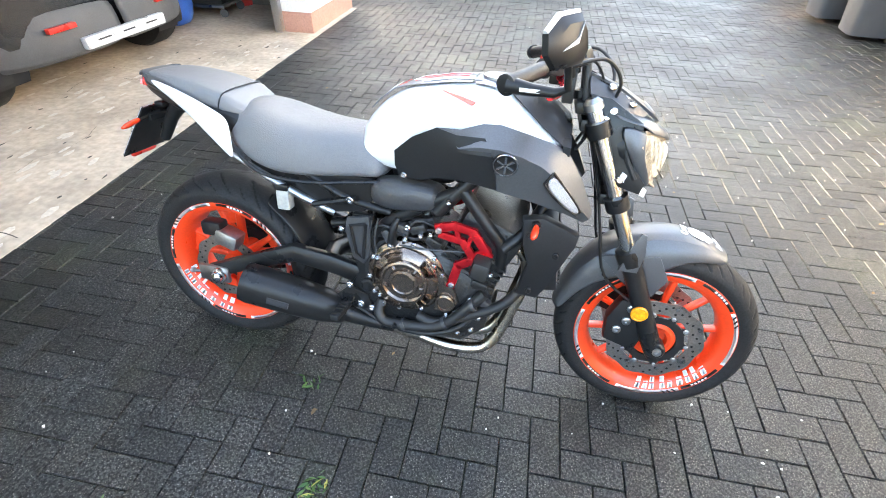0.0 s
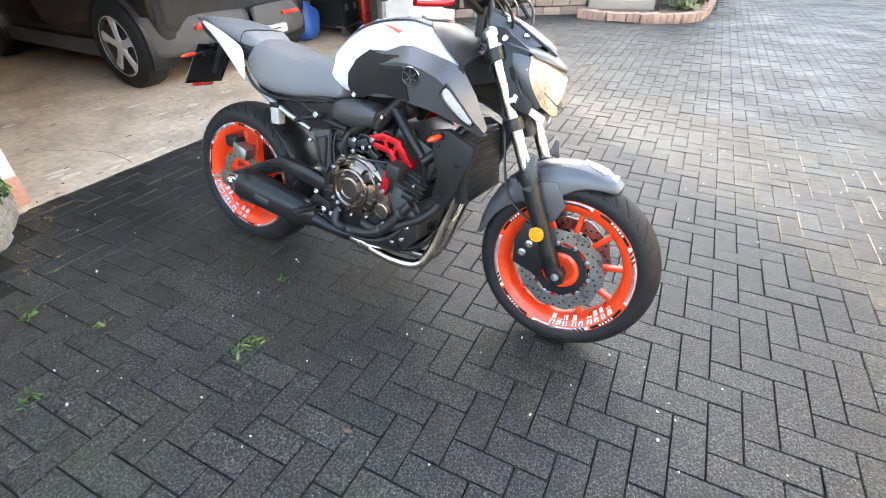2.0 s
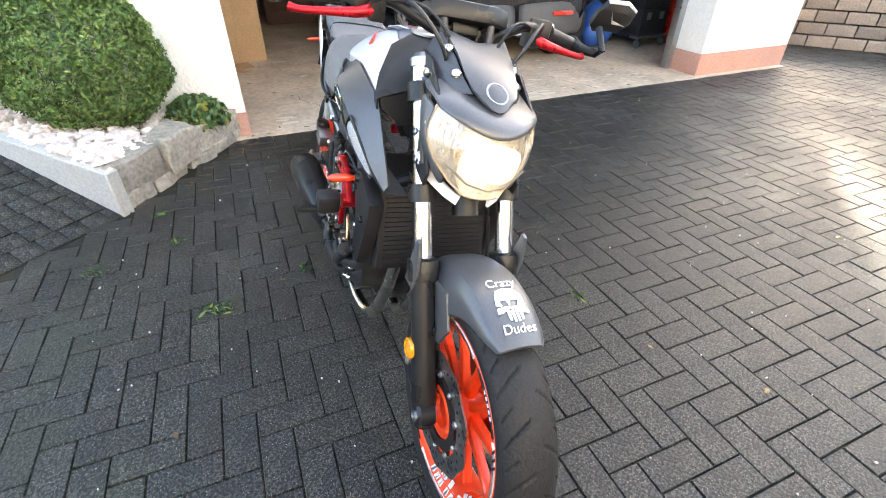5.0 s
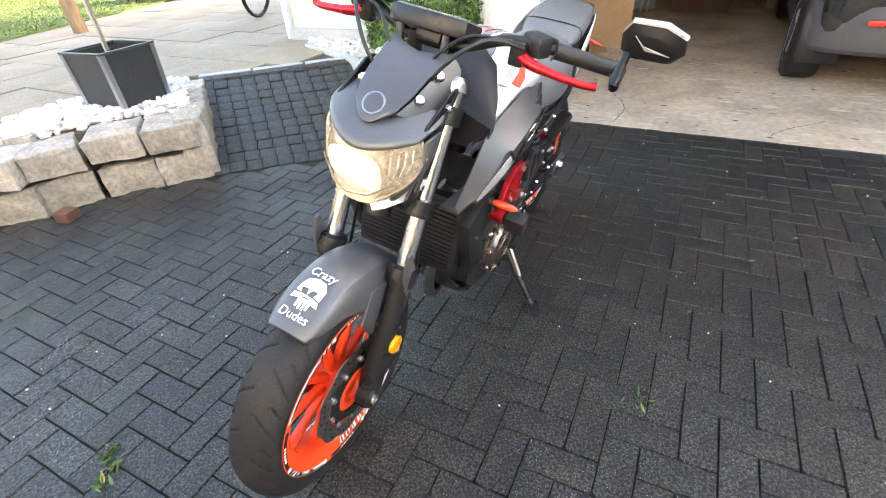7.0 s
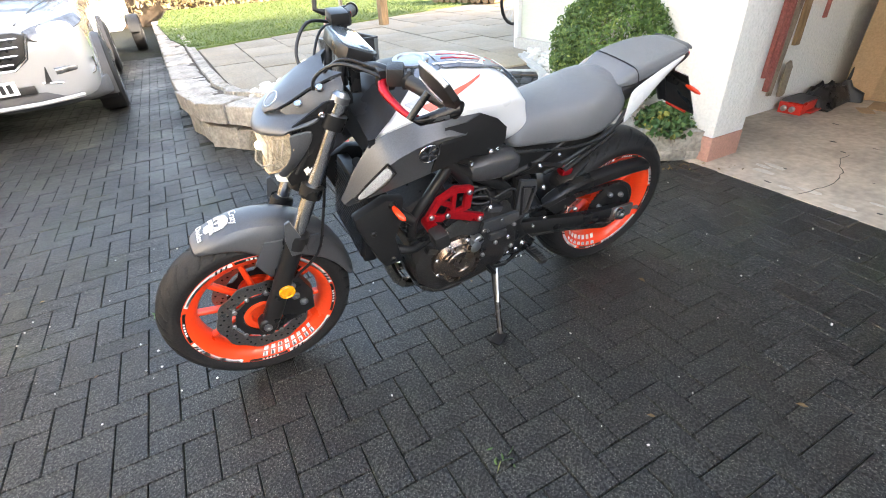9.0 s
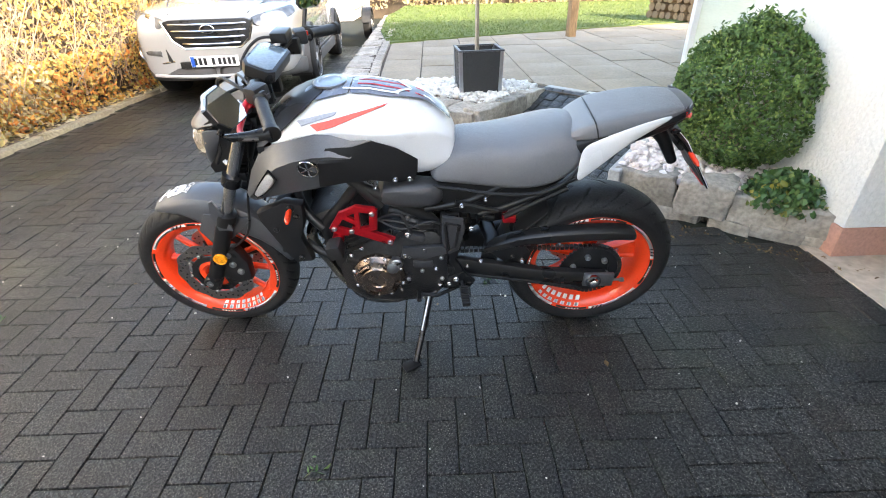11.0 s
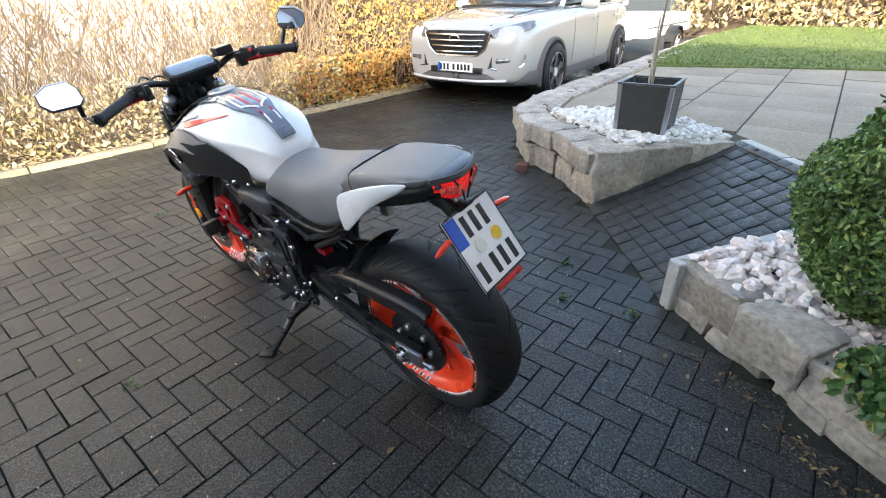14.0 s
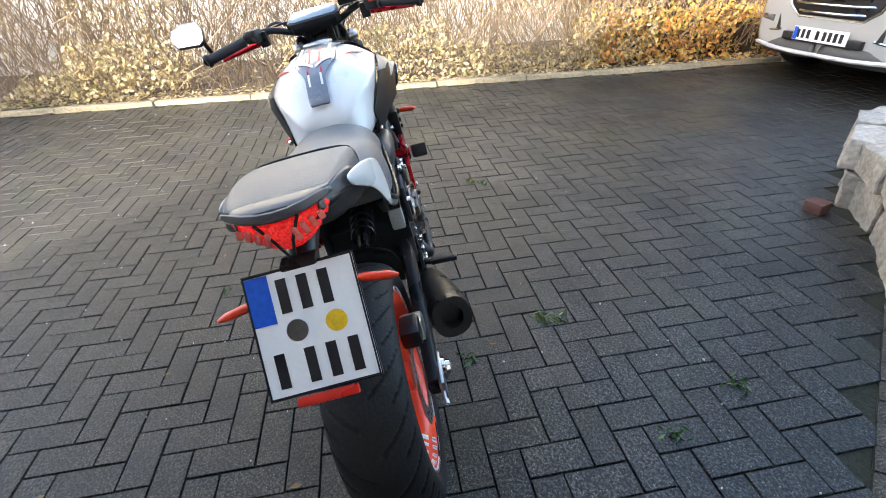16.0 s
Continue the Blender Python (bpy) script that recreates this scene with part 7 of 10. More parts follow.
# ---- frame, radiator, engine ----
for s in (1, -1):
    bm = bmesh.new()
    tube(bm, [(0.99, 0.05 * s, 0.90), (0.90, 0.115 * s, 0.83), (0.80, 0.135 * s, 0.735), (0.74, 0.14 * s, 0.66)], 0.02, 12, 4)
    tube(bm, [(0.80, 0.135 * s, 0.745), (0.87, 0.142 * s, 0.66), (0.93, 0.142 * s, 0.585), (0.93, 0.12 * s, 0.50)], 0.018, 12, 4)
    tube(bm, [(0.935, 0.155 * s, 0.585), (0.99, 0.13 * s, 0.64), (1.03, 0.06 * s, 0.70)], 0.016, 12, 3)
    tube(bm, [(0.80, 0.135 * s, 0.73), (0.68, 0.13 * s, 0.66), (0.56, 0.118 * s, 0.56), (0.53, 0.115 * s, 0.40), (0.55, 0.11 * s, 0.27)], 0.02, 12, 4)
    tube(bm, [(0.60, 0.12 * s, 0.63), (0.45, 0.118 * s, 0.66), (0.30, 0.11 * s, 0.74), (0.15, 0.08 * s, 0.80)], 0.013, 10, 4)
    bp("frame_tube", bm, M_SATIN, "black tubular steel frame")
    # pivot plate
    bm = bmesh.new()
    prism(bm, [(0.55, 0.62), (0.49, 0.62), (0.475, 0.5), (0.50, 0.42), (0.46, 0.34), (0.50, 0.28), (0.57, 0.28), (0.58, 0.36), (0.555, 0.44)], "Y", 0.12 * s, 0.142 * s, 0.006)
    pv = bp("pivot_plate", bm, M_SATIN, "black frame pivot plate")
    bm = bmesh.new()
    prism(bm, [(0.545, 0.60), (0.50, 0.60), (0.49, 0.51), (0.515, 0.5), (0.54, 0.52)], "Y", 0.141 * s, 0.15 * s, 0.004)
    part("plate_cover", bm, M_DARKPL, pv)
    bm = bmesh.new()
    lathe(bm, [(0.14 * s, 0.026), (0.15 * s, 0.026), (0.152 * s, 0.018), (0.147 * s, 0.016), (0.147 * s, 0)], 20, "Y", (0.53, 0, 0.375))
    part("pivot_cap", bm, M_SATIN, pv)
    for x, z in ((0.51, 0.475), (0.56, 0.31), (0.49, 0.33), (0.53, 0.61), (0.50, 0.29), (0.545, 0.43)):
        bolt(x, 0.142 * s, z, s, 0.009, M_ALU, pv)
    # air box side cover
    bm = bmesh.new()
    rings = []
    for x, zt, zb, y in ((0.755, 0.70, 0.68, 0.14), (0.735, 0.735, 0.655, 0.158), (0.66, 0.745, 0.645, 0.165), (0.57, 0.735, 0.64, 0.158), (0.535, 0.72, 0.665, 0.14)):
        rings.append(ring((x, (y + 0.06) / 2 * s, (zt + zb) / 2), (0, 0, 1), (0, 1, 0), (zt - zb) / 2, (y - 0.06) / 2, 12, 3.0))
    loft(bm, rings)
    bp("air_duct", bm, M_DARKPL, "dark grey moulded air box cover", sub=1)
    # footrest
    bm = bmesh.new()
    tube(bm, [(0.48, 0.15 * s, 0.325), (0.475, 0.18 * s, 0.32)], 0.011, 10)
    hang = bp("footrest_hanger", bm, M_SATIN)
    bm = bmesh.new()
    box(bm, -0.014, 0.014, -0.045, 0.045, -0.01, 0.008, 0.004, Matrix.Translation((0.47, 0.222 * s, 0.322)) @ pose(0, 0, 0, 0, 0, 6 * s))
    for k in range(6):
        box(bm, -0.013, 0.013, -0.002, 0.002, 0.008, 0.012, 0, Matrix.Translation((0.47, (0.19 + 0.013 * k) * s, 0.322)))
    part("footrest", bm, M_BLACKPL, hang, "ribbed black rubber footrest")
    bm = bmesh.new()
    tube(bm, [(0.50, 0.15 * s, 0.29), (0.57, 0.165 * s, 0.265), (0.635, 0.165 * s, 0.275)], 0.007, 8)
    tube(bm, [(0.635, 0.155 * s, 0.275), (0.635, 0.20 * s, 0.277)], 0.009, 8)
    bp("foot_lever", bm, M_SATIN)
    # radiator side cover and crash bobbin
    bm = bmesh.new()
    prism(bm, [(0.975, 0.70), (1.03, 0.712), (1.125, 0.672), (1.122, 0.64), (1.062, 0.49), (1.045, 0.462), (0.985, 0.468), (1.005, 0.57), (0.985, 0.62)], "Y", 0.15 * s, 0.19 * s, 0.012)
    rc = bp("radiator_cover", bm, M_SIDEPANEL, "dark grey angular radiator side cover")
    for x, z in ((1.075, 0.61), (1.02, 0.49), (1.0, 0.66)):
        bolt(x, 0.19 * s, z, s, 0.009, M_SATIN, rc)
    bm = bmesh.new()
    tube(bm, [(1.012, 0.185 * s, 0.69), (1.012, 0.2 * s, 0.69)], [0.014, 0.010], 10)
    fi = bp("front_indicator", bm, M_SATIN)
    bm = bmesh.new()
    tube(bm, [(1.012, 0.2 * s, 0.69), (1.012, 0.215 * s, 0.69), (1.008, 0.25 * s, 0.688), (1.005, 0.262 * s, 0.686)], [0.007, 0.0095, 0.0095, 0.004], 10)
    part("lens", bm, bpy.data.materials["orange_lens"], fi)
    # red engine guard plate
    if s > 0:
        bars_ = [((0.895, 0.605), (0.862, 0.658), 0.011), ((0.862, 0.658), (0.81, 0.682), 0.011), ((0.81, 0.682), (0.758, 0.672), 0.011), ((0.758, 0.672), (0.765, 0.605), 0.013), ((0.895, 0.605), (0.85, 0.588), 0.012),
                 ((0.85, 0.588), (0.765, 0.605), 0.008), ((0.862, 0.655), (0.82, 0.628), 0.008), ((0.81, 0.68), (0.815, 0.595), 0.008), ((0.83, 0.6), (0.71, 0.548), 0.015)]
        ends = [(0.89, 0.608), (0.762, 0.665), (0.715, 0.55), (0.835, 0.598)]
    else:
        bars_ = [((0.75, 0.635), (0.80, 0.65), 0.012), ((0.80, 0.65), (0.852, 0.638), 0.011), ((0.852, 0.638), (0.90, 0.57), 0.012), ((0.76, 0.618), (0.825, 0.605), 0.010), ((0.825, 0.605), (0.862, 0.552), 0.011),
                 ((0.80, 0.648), (0.815, 0.61), 0.007), ((0.85, 0.636), (0.838, 0.592), 0.007), ((0.89, 0.59), (0.855, 0.56), 0.009), ((0.86, 0.556), (0.815, 0.525), 0.013), ((0.818, 0.53), (0.80, 0.455), 0.013)]
        ends = [(0.757, 0.632), (0.893, 0.57), (0.803, 0.462)]
    gd = None
    for (xa, za), (xb, zb), wdt in bars_:
        q = V((xb - xa, 0, zb - za)).normalized()
        nn = V((-q.z, 0, q.x)) * wdt
        a_, b_ = V((xa, 0, za)) - q * wdt * 0.4, V((xb, 0, zb)) + q * wdt * 0.4
        bm = bmesh.new()
        prism(bm, [((a_ + nn).x, (a_ + nn).z), ((b_ + nn).x, (b_ + nn).z), ((b_ - nn).x, (b_ - nn).z), ((a_ - nn).x, (a_ - nn).z)], "Y", 0.174 * s, (0.188 + 0.15 * wdt) * s, 0.003)
        if gd is None:
            gd = bp("engine_guard", bm, M_REDAN, "red anodised open engine guard plate")
        else:
            part("guard_bar", bm, M_REDAN, gd)
    for x, z in ends:
        bolt(x, 0.19 * s, z, s, 0.009, M_ALU, gd)
    bm = bmesh.new()
    tube(bm, [(0.885, 0.14 * s, 0.565), (0.885, 0.2 * s, 0.565)], 0.02, 14)
    bob = bp("crash_bobbin", bm, M_REDAN, "red and black crash bobbin")
    bm = bmesh.new()
    box(bm, -0.024, 0.024, -0.03, 0.03, -0.026, 0.026, 0.01, Matrix.Translation((0.885, 0.236 * s, 0.563)) @ pose(0, 0, 0, 0, 12, 0))
    part("pad", bm, M_BLACKPL, bob, "black plastic slider pad")
# radiator core
bm = bmesh.new()
box(bm, 1.045, 1.085, -0.15, 0.15, 0.47, 0.69, 0.006, Matrix.Translation((1.06, 0, 0.58)) @ pose(0, 0, 0, 0, -8, 0) @ Matrix.Translation((-1.06, 0, -0.58)))
rad = bp("radiator", bm, M_INK, "black finned radiator")
for k in range(16):
    bm = bmesh.new()
    box(bm, 1.088, 1.092, -0.135, 0.135, 0.485 + k * 0.0125, 0.489 + k * 0.0125, 0, Matrix.Translation((1.06, 0, 0.58)) @ pose(0, 0, 0, 0, -8, 0) @ Matrix.Translation((-1.06, 0, -0.58)))
    part("fin", bm, M_INK, rad)
bm = bmesh.new()
tube(bm, [(1.02, -0.12, 0.48), (0.96, -0.15, 0.40), (0.86, -0.16, 0.34), (0.76, -0.17, 0.30), (0.70, -0.165, 0.31)], 0.016, 12, 5)
bp("coolant_hose", bm, M_BLACKPL, "black coolant hose")
bm = bmesh.new()
tube(bm, [(1.02, 0.12, 0.50), (0.95, 0.14, 0.46), (0.88, 0.12, 0.46)], 0.015, 12, 4)
bp("coolant_hose", bm, M_BLACKPL)
# crankcase, cylinders
bm = bmesh.new()
rings = []
for y, k in ((-0.15, 0.82), (-0.13, 1.0), (0, 1.02), (0.13, 1.0), (0.15, 0.82)):
    outline = [(0.50, 0.50), (0.50, 0.33), (0.58, 0.235), (0.70, 0.205), (0.84, 0.215), (0.91, 0.28), (0.92, 0.40), (0.87, 0.47), (0.74, 0.55), (0.60, 0.55)]
    rings.append([(0.71 + (x - 0.71) * k, y, 0.38 + (z - 0.38) * k) for x, z in outline])
loft(bm, rings)
eng = bp("crankcase", bm, M_ENGINE, "black engine crankcase")
bm = bmesh.new()
CY = Matrix.Translation((0.83, 0, 0.46)) @ pose(0, 0, 0, 0, 24, 0)
box(bm, -0.085, 0.085, -0.135, 0.135, 0, 0.10, 0.012, CY)
box(bm, -0.095, 0.09, -0.145, 0.145, 0.10, 0.21, 0.02, CY)
bp("cylinder_block", bm, M_ENGINE, "black cylinder block and head")
for k in range(5):
    bm = bmesh.new()
    box(bm, -0.093, 0.093, -0.141, 0.141, 0.012 + 0.018 * k, 0.017 + 0.018 * k, 0, CY)
    bp("cooling_fin", bm, M_ENGINE)
# right: clutch cover; left: generator cover
CX, CZ = 0.658, 0.437
bm = bmesh.new()
lathe(bm, [(-0.13, 0.124), (-0.15, 0.122), (-0.156, 0.114), (-0.158, 0.106), (-0.168, 0.1), (-0.176, 0.09), (-0.18, 0.076), (-0.188, 0.072), (-0.19, 0.066), (-0.184, 0.06), (-0.184, 0.047), (-0.192, 0.044), (-0.194, 0.036), (-0.19, 0.032), (-0.19, 0.0)], 48, "Y", (CX, 0, CZ))
cl = bp("clutch_cover", bm, M_BRONZE, "glossy bronze brown clutch cover")
for k in range(10):
    a = radians(36 * k + 8)
    bolt(CX + 0.117 * math.cos(a), -0.152, CZ + 0.117 * math.sin(a), -1, 0.008, M_CHROME, cl)
for k, a0 in enumerate((20, 95, 150, 230, 300)):
    bm = bmesh.new()
    arc_patch(bm, CX, CZ, -0.172, 0.078, 0.098, a0, a0 + 34, 8, 0.012, -1)
    part("cover_rib", bm, M_BRONZE, cl)
for a0 in (50, 125, 200, 275, 345):
    a = radians(a0)
    bm = bmesh.new()
    tube(bm, [(CX + 0.05 * math.cos(a), -0.186, CZ + 0.05 * math.sin(a)), (CX + 0.1 * math.cos(a), -0.166, CZ + 0.1 * math.sin(a))], [0.006, 0.005], 6)
    part("cover_fin", bm, M_BRONZE, cl)
bm = bmesh.new()
prism(bm, [(0.75, 0.5), (0.8, 0.45), (0.825, 0.38), (0.8, 0.345), (0.75, 0.34), (0.76, 0.42)], "Y", -0.165, -0.13, 0.008)
part("side_case", bm, M_BRONZE, cl)
bm = bmesh.new()
lathe(bm, [(-0.16, 0.032), (-0.174, 0.03), (-0.176, 0.024), (-0.172, 0.022), (-0.172, 0.0)], 20, "Y", (0.785, 0, 0.378))
part("oil_cap", bm, M_BRONZE, cl)
for x, z in ((0.79, 0.33), (0.815, 0.345), (0.742, 0.496), (0.77, 0.47)):
    bolt(x, -0.16, z, -1, 0.008, M_CHROME, cl)
bm = bmesh.new()
lathe(bm, [(0.13, 0.096), (0.166, 0.093), (0.172, 0.086), (0.182, 0.08), (0.188, 0.06), (0.194, 0.055), (0.196, 0.03), (0.192, 0.026), (0.192, 0.0)], 40, "Y", (0.775, 0, 0.37))
gen = bp("generator_cover", bm, M_BRONZE, "bronze brown generator cover")
for k in range(8):
    a = radians(45 * k + 20)
    bolt(0.775 + 0.089 * math.cos(a), 0.168, 0.37 + 0.089 * math.sin(a), 1, 0.0075, M_CHROME, gen)
bm = bmesh.new()
box(bm, 0.71, 0.79, 0.165, 0.185, 0.405, 0.425, 0.005)
part("cover_rib", bm, M_BRONZE, gen)
bm = bmesh.new()
lathe(bm, [(0.15, 0.024), (0.19, 0.022), (0.195, 0.012)], 16, "Y", (0.72, 0, 0.425), True)
part("sensor", bm, M_ALU, gen)
bm = bmesh.new()
prism(bm, [(0.53, 0.46), (0.66, 0.475), (0.70, 0.43), (0.68, 0.34), (0.60, 0.31), (0.53, 0.34)], "Y", 0.13, 0.16, 0.01)
sp = bp("sprocket_cover", bm, M_ENGINE, "black front sprocket cover")
for x, z in ((0.55, 0.45), (0.66, 0.46), (0.67, 0.35), (0.55, 0.35), (0.62, 0.39)):
    bolt(x, 0.16, z, 1, 0.008, M_ALU, sp)
bm = bmesh.new()
box(bm, 0.58, 0.65, 0.155, 0.17, 0.41, 0.44, 0.006)
part("cover_block", bm, M_DARKPL, sp)
# throttle bodies and pipes seen over the gearbox
for k, (x, y, z) in enumerate(((0.66, 0.09, 0.60), (0.70, 0.06, 0.63), (0.62, 0.1, 0.57), (0.66, -0.09, 0.60), (0.70, -0.06, 0.63), (0.60, -0.1, 0.58))):
    bm = bmesh.new()
    tube(bm, [(x - 0.05, y, z - 0.03), (x, y * 1.15, z), (x + 0.06, y, z + 0.01)], [0.018, 0.022, 0.02], 12)
    bp("engine_fitting", bm, M_ENGINE)
    bolt(x, y * 1.15 + 0.022 * (1 if y > 0 else -1), z, 1 if y > 0 else -1, 0.008, M_ALU)
for s in (1, -1):
    for k in range(3):
        bm = bmesh.new()
        tube(bm, [(0.52 + 0.03 * k, 0.125 * s, 0.55), (0.58 + 0.03 * k, 0.15 * s, 0.60 - 0.03 * k), (0.68, 0.15 * s, 0.57 + 0.03 * k), (0.76, 0.13 * s, 0.60)], 0.005, 8, 4)
        bp("wire_loom", bm, M_BLACKPL)
# exhaust
for y in (0.05, -0.05):
    bm = bmesh.new()
    tube(bm, [(0.925, y * 1.4, 0.56), (0.99, y * 1.4, 0.54), (1.015, y * 1.3, 0.46), (0.985, y - 0.02, 0.33), (0.945, y - 0.035, 0.215), (0.895, y - 0.045, 0.165), (0.80, y - 0.06, 0.165), (0.70, -0.09 + y * 0.4, 0.185)], 0.0195, 14, 6)
    bp("header_pipe", bm, M_STEEL, "heat stained steel header pipe")
bm = bmesh.new()
tube(bm, [(0.74, -0.09, 0.18), (0.68, -0.10, 0.195), (0.60, -0.115, 0.215)], [0.028, 0.033, 0.024], 14, 4)
tube(bm, [(0.66, -0.104, 0.2), (0.65, -0.106, 0.203)], 0.036, 14)
bp("collector", bm, M_STEEL, "steel exhaust collector with clamp")
bm = bmesh.new()
tube(bm, [(0.61, -0.113, 0.213), (0.52, -0.135, 0.235), (0.44, -0.155, 0.265)], [0.026, 0.027, 0.034], 14, 4)
bp("link_pipe", bm, M_SATIN)
bm = bmesh.new()
a, b = V((0.46, -0.152, 0.262)), V((0.135, -0.205, 0.352))
rings = []
dd = (b - a).normalized()
up = V((0, 0, 1)) - dd * dd.z
up.normalize()
sd = dd.cross(up)
for f, ru in ((0.0, 0.034), (0.03, 0.042), (0.22, 0.056), (0.5, 0.062), (0.93, 0.064), (1.0, 0.06), (1.0, 0.034), (0.9, 0.032)):
    rings.append(ring(a.lerp(b, f), up, sd, ru, ru * 0.92, 24, 2.4))
loft(bm, rings)
mf = bp("silencer", bm, M_SATIN, "short black silencer")
bm = bmesh.new()
c = a.lerp(b, 0.55) + sd * 0.06 * (-1 if sd.y > 0 else 1)
box(bm, -0.035, 0.035, -0.003, 0.003, -0.012, 0.012, 0.0025, Matrix.Translation(a.lerp(b, 0.6) + V((0, -0.057, 0))) @ pose(0, 0, 0, 0, 15, 8))
part("badge", bm, M_DARKPL, mf, "plain oval badge")
# sump guard
bm = bmesh.new()
rings = []
for x, z, w in ((0.93, 0.30, 0.06), (0.90, 0.215, 0.09), (0.80, 0.185, 0.1), (0.66, 0.19, 0.09)):
    rings.append(ring((x, 0.03, z), (0, 1, 0), (0.3, 0, 1), w, 0.03, 12, 3))
loft(bm, rings)
bp("sump", bm, M_ENGINE, "black oil sump", sub=1)
# rear brake reservoir, shock
bm = bmesh.new()
box(bm, -0.02, 0.02, -0.018, 0.018, -0.032, 0.03, 0.006, Matrix.Translation((0.27, -0.13, 0.63)))
rs = bp("fluid_reservoir", bm, M_MILKY, "milky white brake fluid reservoir")
bm = bmesh.new()
box(bm, -0.022, 0.022, -0.02, 0.02, 0.03, 0.05, 0.006, Matrix.Translation((0.27, -0.13, 0.63)))
part("lid", bm, M_SATIN, rs)
bm = bmesh.new()
tube(bm, [(0.62, 0.0, 0.56), (0.36, 0.0, 0.50)], 0.02, 12)
sh = bp("shock_absorber", bm, M_SATIN)
for k in range(7):
    bm = bmesh.new()
    a = V((0.6 - 0.03 * k, 0, 0.555 - 0.007 * k))
    tube(bm, [a + V((0.005 * math.sin(q), 0.034 * math.cos(q), 0.034 * math.sin(q))) for q in [i * 0.524 for i in range(13)]], 0.006, 6)
    part("spring_coil", bm, M_SATIN, sh)
bm = bmesh.new()
box(bm, 0.30, 0.345, 0.1, 0.135, 0.575, 0.60, 0.006)
bp("red_clip", bm, M_REDAN, "small red anodised cap")
bm = bmesh.new()
tube(bm, [(0.15, 0.14, 0.715), (0.34, 0.13, 0.60)], 0.01, 8)
bp("pillion_hanger", bm, M_SATIN)
# side stand
bm = bmesh.new()
tube(bm, [(0.60, 0.145, 0.245), (0.62, 0.21, 0.17), (0.655, 0.315, 0.066)], [0.014, 0.0125, 0.011], 12)
tube(bm, [(0.575, 0.13, 0.25), (0.62, 0.15, 0.24)], 0.018, 10)
st = bp("side_stand", bm, M_SATIN, "black side stand, folded out")
bm = bmesh.new()
box(bm, -0.02, 0.045, -0.022, 0.022, -0.006, 0.004, 0.003, Matrix.Translation((0.66, 0.325, 0.066)) @ pose(0, 0, 0, 10, 0, 30))
part("stand_foot", bm, M_SATIN, st)
bm = bmesh.new()
tube(bm, [(0.6, 0.16, 0.26), (0.63, 0.24, 0.155)], 0.006, 8)
part("stand_spring", bm, M_ALU, st)

# ---- small engine and frame fittings ----
def fitting(x, y, z, sx, sy, sz, mat, turn=0, name="engine_bracket"):
    bm = bmesh.new()
    box(bm, -sx, sx, -sy, sy, -sz, sz, min(sx, sy, sz) * 0.5, Matrix.Translation((x, y, z)) @ pose(0, 0, 0, 0, turn, 0))
    return bp(name, bm, mat)


# right side
for x, z, q in ((0.491, 0.67, 0.011), (0.46, 0.575, 0.009), (0.513, 0.314, 0.013), (0.549, 0.304, 0.012), (0.478, 0.38, 0.012), (0.611, 0.547, 0.009), (0.57, 0.496, 0.008), (0.59, 0.331, 0.008), (0.56, 0.375, 0.008),
                (0.655, 0.572, 0.009), (0.7, 0.59, 0.009), (0.66, 0.61, 0.01), (0.73, 0.6, 0.009), (0.86, 0.4, 0.01), (0.89, 0.34, 0.009), (0.87, 0.29, 0.009), (0.91, 0.5, 0.009), (0.83, 0.27, 0.008), (0.775, 0.706, 0.008)):
    bolt(x, -0.158, z, -1, q, M_CHROME, None, 0.008)
for x, z, a, c in ((0.64, 0.6, 10, M_DARKPL), (0.69, 0.605, -20, M_ENGINE), (0.735, 0.57, 30, M_ENGINE), (0.6, 0.565, 60, M_DARKPL), (0.88, 0.45, 15, M_ENGINE), (0.9, 0.39, 40, M_DARKPL), (0.86, 0.33, 0, M_ENGINE), (0.84, 0.52, 25, M_ENGINE)):
    fitting(x, -0.145, z, 0.024, 0.014, 0.013, c, a)
bm = bmesh.new()
tube(bm, [(0.62, -0.13, 0.52), (0.615, -0.16, 0.56), (0.618, -0.163, 0.6), (0.63, -0.15, 0.63)], [0.012, 0.014, 0.011, 0.008], 10)
bp("clutch_lever", bm, M_SATIN)
for pts in ([(0.57, -0.15, 0.62), (0.56, -0.155, 0.56), (0.565, -0.15, 0.48)], [(0.55, -0.15, 0.61), (0.543, -0.155, 0.55), (0.55, -0.15, 0.47)], [(0.62, -0.15, 0.545), (0.7, -0.165, 0.55), (0.83, -0.16, 0.56)]):
    bm = bmesh.new()
    tube(bm, pts, 0.0035, 8, 4)
    bp("engine_cable", bm, M_DARKPL)
# water pipes across the lower right of the engine
bm = bmesh.new()
tube(bm, [(0.58, -0.15, 0.335), (0.575, -0.17, 0.3), (0.6, -0.178, 0.275), (0.66, -0.18, 0.275), (0.74, -0.18, 0.285), (0.8, -0.178, 0.315), (0.85, -0.17, 0.37), (0.9, -0.16, 0.43)], 0.017, 12, 4)
hose = bp("water_pipe", bm, M_BLACKPL, "black water pipe with clips")
for x, z in ((0.66, 0.275), (0.79, 0.31), (0.87, 0.395)):
    bm = bmesh.new()
    tube(bm, [(x - 0.005, -0.179, z - 0.003), (x + 0.005, -0.178, z + 0.003)], 0.02, 12)
    part("hose_clip", bm, M_DARKPL, hose)
bm = bmesh.new()
tube(bm, [(0.64, -0.165, 0.245), (0.74, -0.17, 0.25), (0.83, -0.165, 0.29), (0.88, -0.15, 0.35)], 0.01, 10, 4)
bp("water_pipe", bm, M_BLACKPL)
